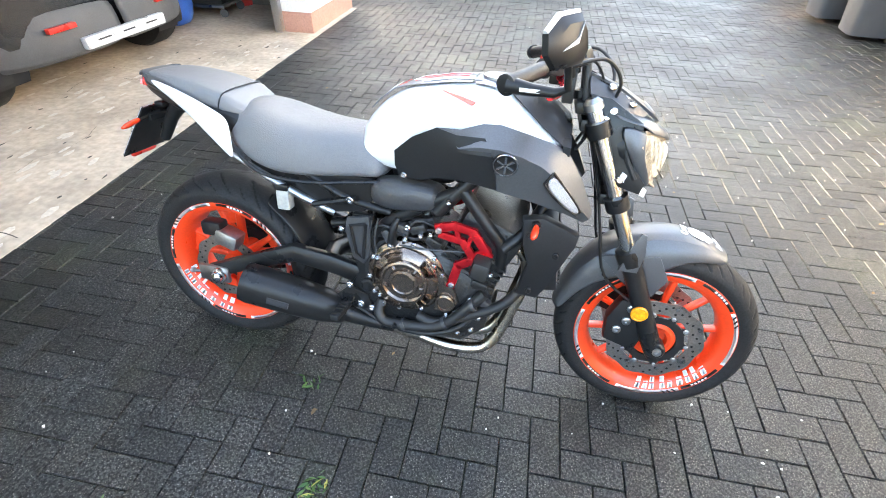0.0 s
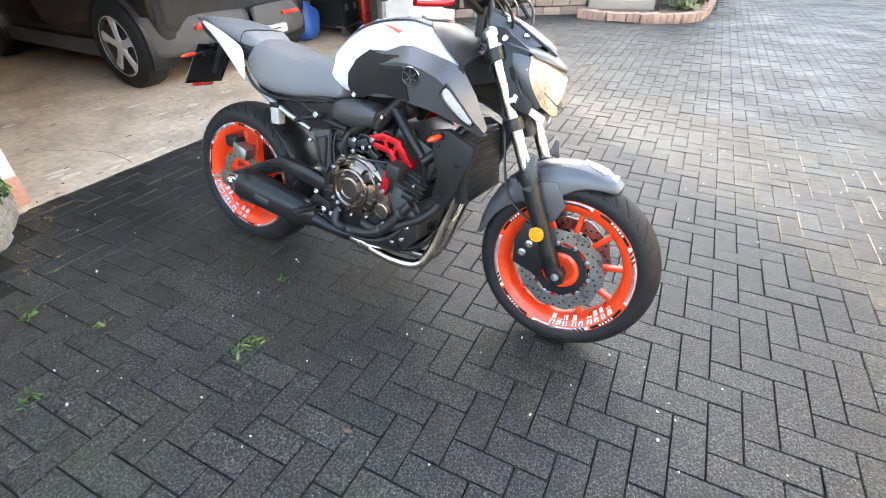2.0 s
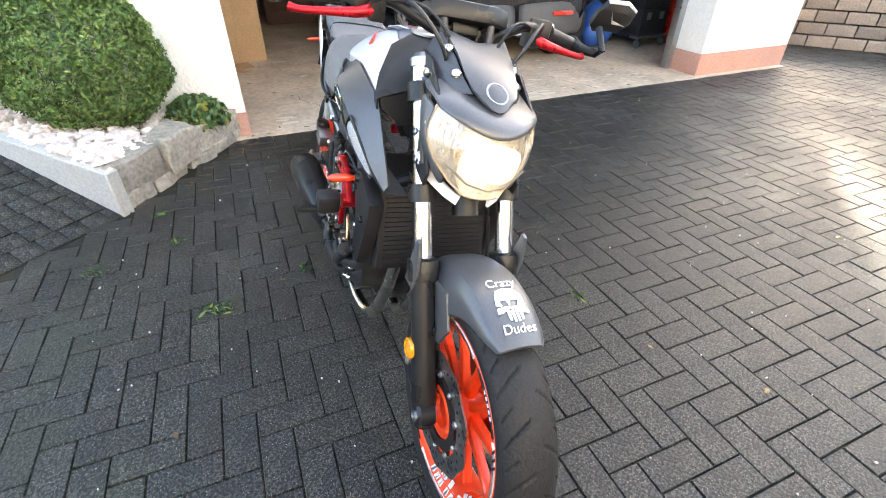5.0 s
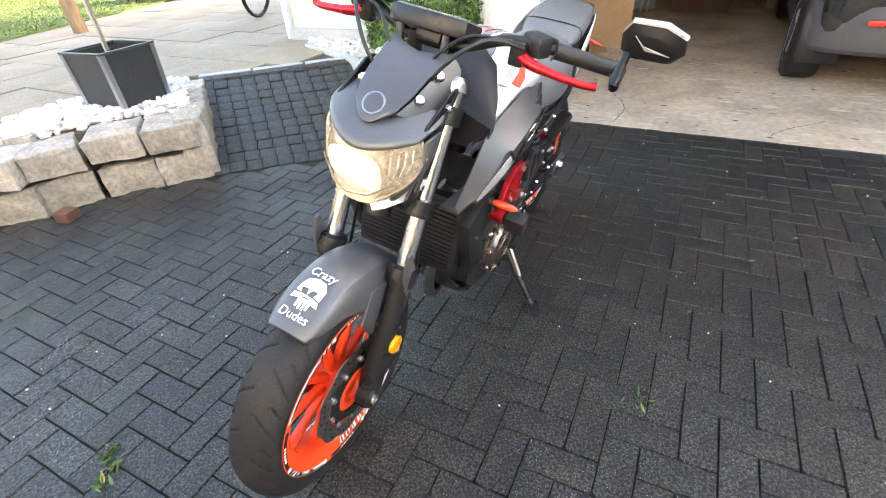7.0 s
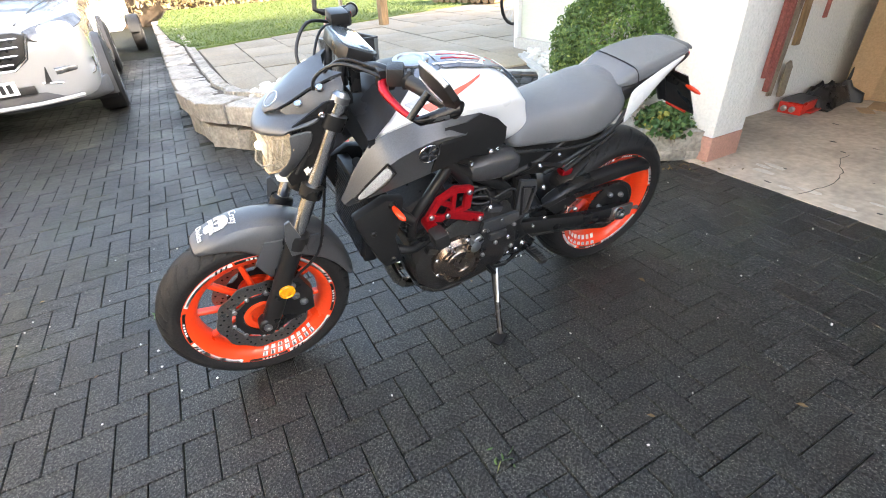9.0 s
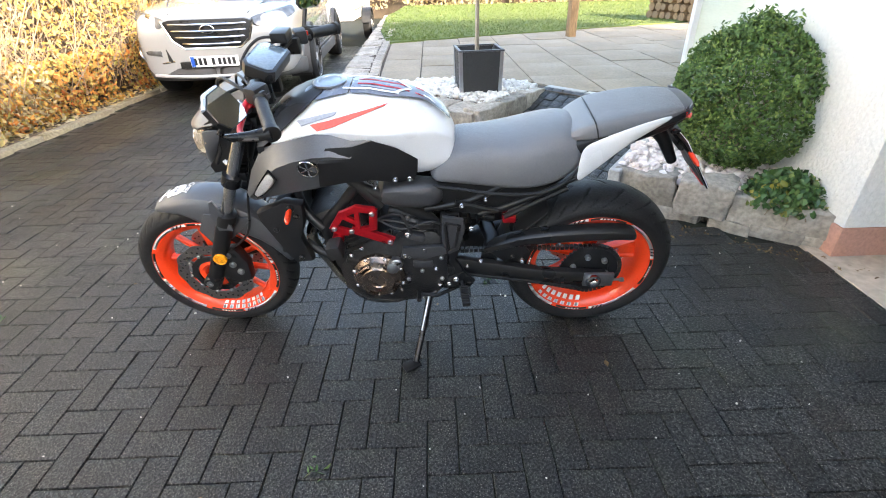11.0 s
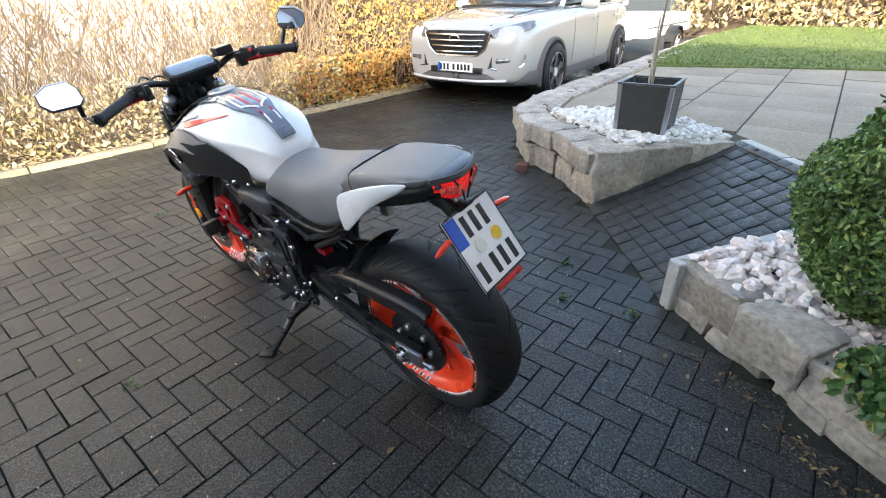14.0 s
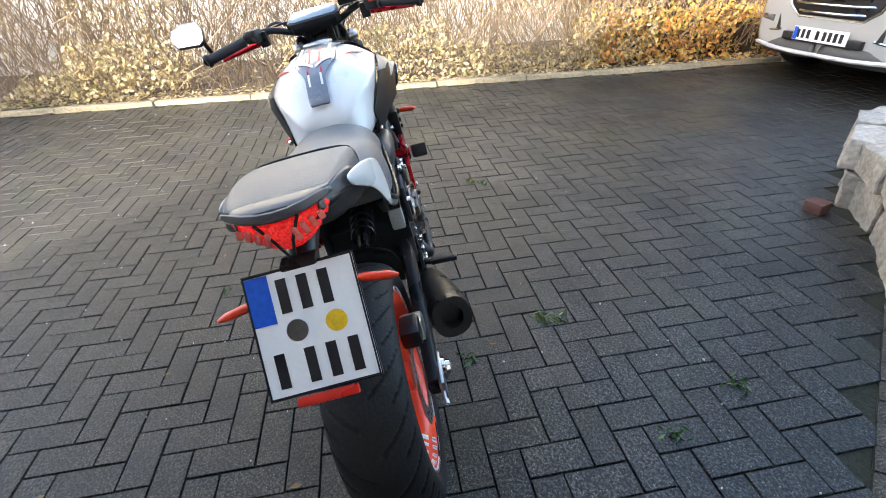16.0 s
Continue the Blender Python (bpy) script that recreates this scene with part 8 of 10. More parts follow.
# wide pivot casting with a raised frame, both sides
for s in (1, -1):
    bm = bmesh.new()
    prism(bm, [(0.545, 0.625), (0.475, 0.61), (0.468, 0.57), (0.49, 0.48), (0.525, 0.46), (0.548, 0.5)], "Y", 0.143 * s, 0.16 * s, 0.007)
    cast = bp("pivot_casting", bm, M_DARKPL, "dark pivot casting with a raised border")
    bm = bmesh.new()
    q = [(0.535, 0.6), (0.488, 0.59), (0.503, 0.5), (0.525, 0.485)]
    tube(bm, [(x, 0.161 * s, z) for x, z in q + q[:1]], 0.006, 8)
    part("border", bm, M_SATIN, cast)
    bm = bmesh.new()
    prism(bm, [(0.535, 0.345), (0.47, 0.37), (0.43, 0.33), (0.445, 0.3), (0.51, 0.285), (0.55, 0.295)], "Y", 0.146 * s, 0.156 * s, 0.004)
    bp("footrest_plate", bm, M_SATIN)
    bm = bmesh.new()
    tube(bm, [(0.50, 0.135 * s, 0.665), (0.36, 0.132 * s, 0.625)], 0.009, 8)
    bp("subframe_brace", bm, M_SATIN)
# left side
for x, z, q in ((0.681, 0.772, 0.009), (0.481, 0.67, 0.009), (0.448, 0.577, 0.01), (0.406, 0.693, 0.007), (0.659, 0.556, 0.011), (0.606, 0.489, 0.009), (0.675, 0.466, 0.009), (0.414, 0.434, 0.009), (0.461, 0.411, 0.007), (0.27, 0.429, 0.009),
                (0.808, 0.591, 0.009), (0.745, 0.743, 0.008), (0.57, 0.4, 0.009), (0.5, 0.345, 0.012), (0.525, 0.325, 0.01), (0.47, 0.31, 0.011), (0.56, 0.32, 0.008), (0.82, 0.5, 0.009), (0.86, 0.47, 0.009), (0.7, 0.3, 0.007)):
    bolt(x, 0.158, z, 1, q, M_CHROME, None, 0.008)
for x, z, a, c in ((0.63, 0.535, -15, M_DARKPL), (0.69, 0.545, 20, M_ENGINE), (0.6, 0.585, 0, M_ENGINE), (0.73, 0.535, 45, M_BRONZE), (0.575, 0.435, 12, M_DARKPL), (0.8, 0.545, 30, M_ENGINE), (0.86, 0.43, -20, M_ENGINE), (0.62, 0.36, 10, M_ENGINE)):
    fitting(x, 0.145, z, 0.026, 0.014, 0.013, c, a)
bm = bmesh.new()
prism(bm, [(0.68, 0.5), (0.54, 0.505), (0.53, 0.47), (0.6, 0.45), (0.69, 0.455)], "Y", 0.15, 0.168, 0.006)
bp("sprocket_cover_top", bm, M_DARKPL, "dark moulded sprocket cover")
bm = bmesh.new()
lathe(bm, [(0.165, 0.022), (0.182, 0.021), (0.185, 0.017), (0.182, 0.0)], 18, "Y", (0.705, 0, 0.44))
plug = bp("filler_plug", bm, M_ALU, "silver slotted oil plug")
bm = bmesh.new()
box(bm, -0.018, 0.018, 0.183, 0.188, -0.003, 0.003, 0, Matrix.Translation((0.705, 0, 0.44)) @ pose(0, 0, 0, 0, 35, 0))
part("slot_bar", bm, M_SATIN, plug)
for a0 in (30, 110, 190, 270):
    bm = bmesh.new()
    arc_patch(bm, 0.775, 0.37, 0.182, 0.06, 0.078, a0, a0 + 42, 6, 0.009, 1)
    bp("cover_pad", bm, M_BRONZE)
bm = bmesh.new()
prism(bm, [(0.86, 0.46), (0.94, 0.5), (0.93, 0.4), (0.87, 0.29), (0.82, 0.27), (0.83, 0.36)], "Y", 0.11, 0.135, 0.01)
bp("front_side_cover", bm, M_BLACKPL, "black plastic cover before the engine")

# ---- vehicles ----
M_CARWHITE = material("white_car_paint", (0.342, 0.347, 0.351), 0.22, fine_amount=0.02, amount=0.15, coat=1.0, rough_var=0.03)
M_CARBLACK = material("black_car_paint", (0.02, 0.019, 0.02), 0.2, fine_amount=0.05, coat=1.0, rough_var=0.05)
M_CARGLASS = material("car_glass", (0.02, 0.03, 0.04), 0.04, coat=1.0)
M_CLAD = material("grey_cladding", (0.075, 0.075, 0.078), 0.65, scale=5, fine=150, bump=0.1)
M_LAMPGLASS = material("lamp_glass", (0.26, 0.27, 0.28), 0.08, 0.4, other=(0.04, 0.04, 0.045), scale=14, amount=0.9, coat=1.0)
M_SILVER = material("silver_trim", (0.55, 0.55, 0.56), 0.35, 0.2)


def car_wheel(car, x, y, r, side, w=0.22, cx_name="wheel", alloy=None):
    """Tyre, five-spoke alloy rim and hub, as one wheel under the car."""
    wh = new(cx_name)
    wh.parent = car
    bm = bmesh.new()
    lathe(bm, [(side * 0.0, r * 0.66), (side * 0.02, r * 0.72), (side * 0.012, r * 0.9), (side * -0.01, r * 0.985), (side * -0.03, r), (side * -w * 0.8, r), (side * -w, r * 0.95), (side * -w, r * 0.6)], 40, "Y", (x, y, r))
    part("tyre", bm, M_TYRE, wh)
    bm = bmesh.new()
    lathe(bm, [(side * 0.004, r * 0.68), (side * 0.012, r * 0.66), (side * -0.022, r * 0.62), (side * -0.032, r * 0.3), (side * -0.032, 0)], 36, "Y", (x, y, r))
    part("rim", bm, M_ENGINE, wh)
    for k in range(5):
        bm = bmesh.new()
        a = radians(72 * k + 18)
        c, s = math.cos(a), math.sin(a)
        rings = []
        for q, wd in ((0.05, 0.034), (r * 0.35, 0.03), (r * 0.66, 0.05)):
            rings.append(ring((x + q * c, y - side * 0.012, r + q * s), (-s, 0, c), (0, 1, 0), wd, 0.012, 8, 3))
        loft(bm, rings)
        part("spoke", bm, alloy or M_SILVER, wh)
    bm = bmesh.new()
    lathe(bm, [(side * -0.03, 0.06), (side * 0.0, 0.055), (side * 0.003, 0.03), (side * 0.003, 0)], 20, "Y", (x, y, r))
    part("hub", bm, M_SILVER, wh)
    bm = bmesh.new()
    lathe(bm, [(side * 0.008, r * 0.69), (side * 0.014, r * 0.67), (side * 0.008, r * 0.655)], 36, "Y", (x, y, r))
    part("rim_lip", bm, M_SILVER, wh)


def car_shell(car, stations, cabin, paint, xf, xr, hw, r, roof_rail=False):
    bm = bmesh.new()
    rings = []
    for x, w, zb, zt, crown in stations:
        hf = [(0, zt + crown), (0.5 * w, zt + crown * 0.85), (0.86 * w, zt), (0.965 * w, zt - 0.06), (w, (zt + zb) / 2 + 0.05), (0.985 * w, zb + 0.12), (0.93 * w, zb), (0.4 * w, zb - 0.02)]
        rings.append([(x, y, z) for y, z in hf] + [(x, 0, zb - 0.02)] + [(x, -y, z) for y, z in hf[:0:-1]])
    loft(bm, rings)
    part("body", bm, paint, car, sub=2, smooth=80)
    bm = bmesh.new()
    rings = []
    for x, wb, wt, zb, zt in cabin:
        hf = [(0, zt), (0.7 * wt, zt - 0.005), (wt, zt - 0.035), ((wb + wt) / 2 + 0.02, (zb + zt) / 2), (wb, zb)]
        rings.append([(x, y, z) for y, z in hf] + [(x, 0, zb)] + [(x, -y, z) for y, z in hf[:0:-1]])
    loft(bm, rings)
    part("cabin_glass", bm, M_CARGLASS, car, "dark tinted windows", sub=1, smooth=80)
    rows = []
    for x, wb, wt, zb, zt in cabin[1:-1]:
        rows.append([(x, wt * k, zt + 0.012 - 0.04 * abs(k) ** 4) for k in (-1.0, -0.85, -0.5, 0, 0.5, 0.85, 1.0)])
    part("roof", shell(rows, 0.03), paint, car, sub=1)
    for s in (1, -1):
        bm = bmesh.new()
        f, g, h, e = cabin[0], cabin[1], cabin[-2], cabin[-1]
        tube(bm, [(f[0] - 0.02, f[1] * s * 0.99, f[3]), ((f[0] + g[0]) / 2, (f[1] + g[2]) / 2 * s + 0.01 * s, (f[3] + g[4]) / 2 + 0.03), (g[0], g[2] * s, g[4] - 0.02)], 0.035, 8, 3)
        part("pillar", bm, paint, car)
        bm = bmesh.new()
        tube(bm, [(h[0], h[2] * s, h[4] - 0.02), ((h[0] + e[0]) / 2, (h[1] + e[1]) / 2 * s, (h[3] + h[4]) / 2), (e[0] + 0.02, e[1] * s, e[3])], 0.06, 8, 3)
        part("pillar", bm, paint, car)
        xm = (xf + xr) / 2 + 0.05
        bm = bmesh.new()
        tube(bm, [(xm, 0.83 * s * hw / 0.92, cabin[0][3]), (xm - 0.05, (cabin[1][2] + 0.015) * s, cabin[1][4] - 0.03)], 0.03, 8)
        part("pillar", bm, M_CARBLACK, car)
        for x in (xf, xr):
            bm = bmesh.new()
            lathe(bm, [(s * (hw - 0.10), r + 0.02), (s * (hw - 0.004), r + 0.02), (s * (hw + 0.02), r + 0.03), (s * (hw + 0.024), r + 0.06), (s * (hw - 0.01), r + 0.07), (s * (hw - 0.10), r + 0.07)], 40, "Y", (x, 0, r))
            bmesh.ops.delete(bm, geom=[v for v in bm.verts if v.co.z < 0.2], context="VERTS")
            part("arch_cladding", bm, M_BLACKPL if paint is M_CARBLACK else M_CLAD, car, "dark wheel arch cladding")
            # Black disc level with the body side stands for the well's shaded hollow.
            bm = bmesh.new()
            lathe(bm, [(s * (hw - 0.25), r + 0.03), (s * (hw + 0.001), r + 0.03), (s * (hw + 0.001), 0.0)], 40, "Y", (x, 0, r))
            bmesh.ops.delete(bm, geom=[v for v in bm.verts if v.co.z < 0.16], context="VERTS")
            part("wheel_well", bm, M_INK, car)
            car_wheel(car, x, s * (hw + 0.042), r, s, alloy=M_CLAD if paint is M_CARWHITE else None)
        bm = bmesh.new()
        box(bm, xr + r + 0.1, xf - r - 0.1, s * hw - 0.03, s * hw + 0.012, 0.22, 0.36, 0.02)
        part("sill_cladding", bm, M_CLAD, car)
        for xd in (xm + 0.02, xm - 0.95):
            bm = bmesh.new()
            tube(bm, [(xd - 0.03, s * (hw + 0.012), 0.92), (xd - 0.1, s * (hw + 0.025), 0.925), (xd - 0.2, s * (hw + 0.01), 0.925)], 0.014, 8)
            part("door_handle", bm, paint, car)
        bm = bmesh.new()
        rings = [ring((xf - 0.85, s * (hw - 0.02 + q), 1.12), (1, 0, 0.0), (0, 0, 1), 0.05 * k, 0.07 * k, 12, 3) for q, k in ((0.0, 0.4), (0.06, 0.9), (0.16, 1.0), (0.22, 0.8), (0.24, 0.4))]
        loft(bm, rings)
        part("wing_mirror", bm, paint, car)


def flat_plate(car, x, y, z, w, h, face, turn=0):
    """Long number plate with plain bars; face 1 looks forwards, -1 backwards."""
    pl = new("number_plate")
    pl.parent, pl.matrix_basis = car, pose(x, y, z, 0, turn, 0)
    tagged(pl, "white number plate with a blue band")
    bm = bmesh.new()
    box(bm, min(0, 0.008 * face), max(0, 0.008 * face), -w / 2, w / 2, -h / 2, h / 2, 0.002)
    part("face", bm, M_PLATE, pl)
    bm = bmesh.new()
    box(bm, 0.0081 * face, 0.0095 * face, (w / 2 - 0.045) * (-face), (w / 2 - 0.004) * (-face), -h / 2 + 0.004, h / 2 - 0.004)
    part("blue_band", bm, M_PLATE_BLUE, pl)
    for k, q in enumerate((0.1, 0.2, 0.3, 0.47, 0.6, 0.7, 0.8, 0.9)):
        bm = bmesh.new()
        c = (w / 2 - q * w) * (-face)
        box(bm, 0.0081 * face, 0.0095 * face, c - 0.016, c + 0.016, -h * 0.32, h * 0.32)
        part("bar", bm, M_INK, pl)


# white suv on the drive
fwd = math.degrees(math.atan2(0.99, -0.13))
suv = thing("white_car", "white compact suv parked nose first on the drive", "car", pose(3.53, -6.03, 0, 0, 0, fwd))
ST = [(2.23, 0.66, 0.34, 0.74, 0.01), (2.17, 0.80, 0.28, 0.90, 0.02), (2.0, 0.88, 0.26, 0.965, 0.03), (1.7, 0.905, 0.25, 1.0, 0.04), (1.2, 0.915, 0.25, 1.05, 0.05), (0.85, 0.92, 0.25, 1.09, 0.04), (-0.4, 0.925, 0.25, 1.1, 0.02),
      (-1.5, 0.92, 0.26, 1.1, 0.02), (-2.05, 0.86, 0.32, 1.05, 0.02), (-2.22, 0.76, 0.4, 0.92, 0.01)]
CAB = [(0.95, 0.80, 0.66, 1.08, 1.1), (0.1, 0.84, 0.64, 1.08, 1.6), (-0.6, 0.85, 0.65, 1.08, 1.65), (-1.5, 0.83, 0.62, 1.08, 1.6), (-2.0, 0.78, 0.66, 1.06, 1.12)]
car_shell(suv, ST, CAB, M_CARWHITE, 1.335, -1.335, 0.925, 0.35)
bm = bmesh.new()
prism(bm, [(-0.47, 0.86), (-0.40, 0.69), (-0.30, 0.61), (0.30, 0.61), (0.40, 0.69), (0.47, 0.86), (0.40, 0.885), (-0.40, 0.885)], "X", 2.1, 2.235, 0.01)
grille = part("grille", bm, M_ENGINE, suv, "dark hexagonal grille with bright bars")
for k in range(4):
    bm = bmesh.new()
    w = (0.34, 0.40, 0.43, 0.45)[k]
    tube(bm, [(2.215, -w, 0.65 + 0.064 * k), (2.255, -w * 0.5, 0.645 + 0.064 * k), (2.26, 0, 0.645 + 0.064 * k), (2.255, w * 0.5, 0.645 + 0.064 * k), (2.215, w, 0.65 + 0.064 * k)], 0.013, 8, 2)
    part("grille_bar", bm, M_CHROME, grille)
bm = bmesh.new()
tube(bm, [(2.215, y, z) for y, z in ((-0.48, 0.87), (-0.41, 0.68), (-0.30, 0.60), (0.30, 0.60), (0.41, 0.68), (0.48, 0.87))], 0.014, 8)
part("grille_frame", bm, M_CHROME, grille)
bm = bmesh.new()
lathe(bm, [(2.255, 0.08), (2.27, 0.078), (2.272, 0.066), (2.262, 0.064)], 28, "X", (0, 0, 0.79))
for v in bm.verts:
    v.co.z = 0.79 + (v.co.z - 0.79) * 0.6
part("badge", bm, M_CHROME, suv, "plain oval badge")
for s in (1, -1):
    a = [(2.17, 0.42, 0.895), (2.1, 0.6, 0.935), (1.95, 0.78, 0.985), (1.78, 0.865, 1.0)]
    b = [(2.21, 0.46, 0.84), (2.15, 0.62, 0.86), (2.03, 0.79, 0.9), (1.85, 0.90, 0.955)]
    c = [(2.215, 0.5, 0.79), (2.16, 0.64, 0.81), (2.05, 0.80, 0.85), (1.9, 0.912, 0.92)]
    part("headlamp", shell(flip([[(x + 0.012, y, z) for x, y, z in q] for q in (a, b, c)], s), 0.02 * s), M_LAMPGLASS, suv, "long swept headlamp", sub=1)
    a = [(2.19, 0.5, 0.6), (2.15, 0.66, 0.61), (2.03, 0.83, 0.63)]
    b = [(2.2, 0.46, 0.47), (2.15, 0.66, 0.45), (2.02, 0.84, 0.5)]
    fog = part("fog_lamp_bezel", shell(flip([[(x + 0.03, y, z) for x, y, z in q] for q in (a, b)], s), 0.03 * s), M_BLACKPL, suv)
    bm = bmesh.new()
    tube(bm, [(2.21, 0.56 * s, 0.555), (2.17, 0.7 * s, 0.565), (2.11, 0.78 * s, 0.58)], [0.03, 0.036, 0.03], 10)
    part("fog_lamp", bm, M_LAMPGLASS, fog)
    bm = bmesh.new()
    tube(bm, [(2.215, 0.44 * s, 0.475), (2.19, 0.64 * s, 0.455), (2.07, 0.84 * s, 0.5), (2.05, 0.86 * s, 0.62)], 0.012, 8, 3)
    part("fog_trim", bm, M_CHROME, fog)
rows = []
for z, k in ((0.43, 0.0), (0.36, 0.035), (0.29, 0.03), (0.25, -0.03)):
    rows.append([(2.23 + k, 0, z), (2.22 + k, 0.45, z), (2.12 + k, 0.76, z), (1.9 + k, 0.90, z), (1.72, 0.925, z)])
for s in (1, -1):
    part("lower_bumper", shell(flip(rows, s), 0.03 * s), M_CLAD, suv, "grey lower bumper", sub=1)
bm = bmesh.new()
tube(bm, [(2.2, -0.7, 0.335), (2.272, -0.4, 0.32), (2.278, 0, 0.315), (2.272, 0.4, 0.32), (2.2, 0.7, 0.335)], 0.018, 8, 3)
part("skid_strip", bm, M_SILVER, suv)
bm = bmesh.new()
box(bm, 2.2, 2.262, -0.38, 0.38, 0.40, 0.47, 0.01)
part("lower_grille", bm, M_ENGINE, suv)
for s in (1, -1):
    bm = bmesh.new()
    tube(bm, [(2.12, 0.42 * s, 0.93), (1.7, 0.56 * s, 1.035), (1.2, 0.66 * s, 1.085), (0.98, 0.72 * s, 1.1)], 0.006, 6, 3)
    part("bonnet_seam", bm, M_INK, suv)
    for x in (0.72, -0.2, -1.1):
        bm = bmesh.new()
        tube(bm, [(x, 0.925 * s, 0.38), (x - 0.02, 0.932 * s, 0.7), (x - 0.05, 0.905 * s, 1.05)], 0.002, 6, 3)
        part("door_seam", bm, M_INK, suv)
    bm = bmesh.new()
    tube(bm, [(0.9, 0.9 * s, 1.085), (-0.4, 0.91 * s, 1.1), (-1.6, 0.88 * s, 1.11)], 0.012, 6, 3)
    part("window_trim", bm, M_CHROME, suv)
    bm = bmesh.new()
    tube(bm, [(2.06, 0.66 * s, 0.9), (2.1, 0.6 * s, 0.885)], 0.045, 12)
    part("lamp_unit", bm, M_CHROME, suv)
bm = bmesh.new()
tube(bm, [(1.0, -0.7, 1.105), (1.05, 0, 1.13), (1.0, 0.7, 1.105)], 0.02, 8, 4)
part("wiper_cowl", bm, M_BLACKPL, suv)
flat_plate(suv, 2.262, 0, 0.47, 0.52, 0.11, 1)

# dark suv inside the garage, tail to the opening
dark = thing("dark_car", "black suv parked in the garage with grey rear bumper", "car", pose(-4.34, 2.0, 0, 0, 0, 181))
ST2 = [(2.1, 0.7, 0.34, 0.8, 0.01), (1.9, 0.84, 0.28, 0.98, 0.03), (1.2, 0.88, 0.25, 1.05, 0.04), (0.8, 0.89, 0.25, 1.1, 0.03), (-0.5, 0.90, 0.27, 1.12, 0.02), (-1.5, 0.90, 0.3, 1.12, 0.02), (-1.88, 0.87, 0.36, 1.1, 0.02), (-1.96, 0.82, 0.42, 1.02, 0.01)]
CAB2 = [(0.9, 0.78, 0.62, 1.08, 1.1), (0.1, 0.82, 0.63, 1.08, 1.6), (-0.6, 0.83, 0.64, 1.1, 1.68), (-1.55, 0.82, 0.62, 1.1, 1.66), (-1.9, 0.80, 0.66, 1.08, 1.2)]
car_shell(dark, ST2, CAB2, M_CARBLACK, 1.25, -1.36, 0.90, 0.36)
for s in (1, -1):
    rows = []
    for z, k in ((0.62, 0.0), (0.58, -0.03), (0.42, -0.055), (0.32, -0.03), (0.28, 0.06)):
        rows.append([(-1.98 + k, 0, z), (-1.97 + k, 0.45, z), (-1.9 + k, 0.76, z), (-1.76 + k * 0.5, 0.90, z), (-1.70, 0.915, z)])
    part("rear_bumper", shell(flip(rows, s), -0.03 * s), M_CLAD, dark, "unpainted grey rear bumper", sub=1)
    bm = bmesh.new()
    box(bm, -2.03, -1.99, 0.50 * s - 0.11, 0.50 * s + 0.11, 0.50, 0.535, 0.008, Matrix.Translation((0, 0, 0)))
    part("reflector", bm, M_RED, dark, "red bar reflector")
    a = [(-1.87, 0.56, 1.25), (-1.84, 0.70, 1.25), (-1.72, 0.80, 1.25)]
    b = [(-1.97, 0.58, 1.0), (-1.93, 0.78, 1.0), (-1.78, 0.88, 1.0)]
    c = [(-1.99, 0.66, 0.78), (-1.95, 0.82, 0.78), (-1.83, 0.905, 0.80)]
    tl = part("tail_lamp", shell(flip([[(x - 0.015, y + 0.012, z) for x, y, z in q] for q in (a, b, c)], s), -0.03 * s), M_TAIL, dark, "tall red tail lamp", sub=1)
bm = bmesh.new()
box(bm, -2.055, -2.0, -0.40, 0.40, 0.345, 0.43, 0.02)
sk = part("skid_plate", bm, M_SILVER, dark, "silver skid plate with slots")
for y in (-0.24, 0, 0.24):
    bm = bmesh.new()
    box(bm, -2.058, -2.054, y - 0.06, y + 0.06, 0.39, 0.4)
    part("slot", bm, M_INK, sk)
bm = bmesh.new()
box(bm, -2.0, -1.97, 0.30, 0.56, 0.80, 0.815)
part("lettering_bar", bm, M_CHROME, dark)
bm = bmesh.new()
box(bm, -2.0, -1.96, -0.32, 0.32, 1.0, 1.03, 0.006)
part("tailgate_trim", bm, M_CHROME, dark)
bm = bmesh.new()
box(bm, -2.0, -1.97, 0.02, 0.14, 0.74, 0.80, 0.01)
part("tailgate_handle", bm, M_BLACKPL, dark)
flat_plate(dark, -1.985, 0, 0.92, 0.52, 0.11, -1)

# trailer
tr = thing("trailer", "pale flat bed car trailer parked behind the white car", "trailer", pose(3.42, -9.75, 0, 0, 0, 93))
bm = bmesh.new()
box(bm, -1.4, 1.3, -0.65, 0.65, 0.45, 0.5, 0.01)
part("bed", bm, M_CLAD, tr)
for s in (1, -1):
    bm = bmesh.new()
    box(bm, -1.4, 1.3, s * 0.65 - 0.015, s * 0.65 + 0.015, 0.46, 0.82, 0.01)
    sb = part("side_board", bm, M_WHITEPL, tr, "pale side board")
    bm = bmesh.new()
    box(bm, -1.4, 1.3, s * 0.672 - 0.008, s * 0.672 + 0.008, 0.62, 0.65, 0.004)
    part("board_rib", bm, M_ALU, sb)
    car_wheel(tr, 0, s * 0.86, 0.28, s, 0.16)
    bm = bmesh.new()
    lathe(bm, [(s * 0.69, 0.33), (s * 0.88, 0.33), (s * 0.88, 0.345), (s * 0.69, 0.345)], 32, "Y", (0, 0, 0.28))
    bmesh.ops.delete(bm, geom=[v for v in bm.verts if v.co.z < 0.3], context="VERTS")
    part("mudguard", bm, M_BLACKPL, tr)
for x in (-1.4, 1.3):
    bm = bmesh.new()
    box(bm, x - 0.015, x + 0.015, -0.65, 0.65, 0.46, 0.82, 0.01)
    part("end_board", bm, M_WHITEPL, tr)
bm = bmesh.new()
tube(bm, [(1.3, 0.4, 0.44), (2.2, 0.03, 0.44), (2.5, 0, 0.44)], 0.03, 8)
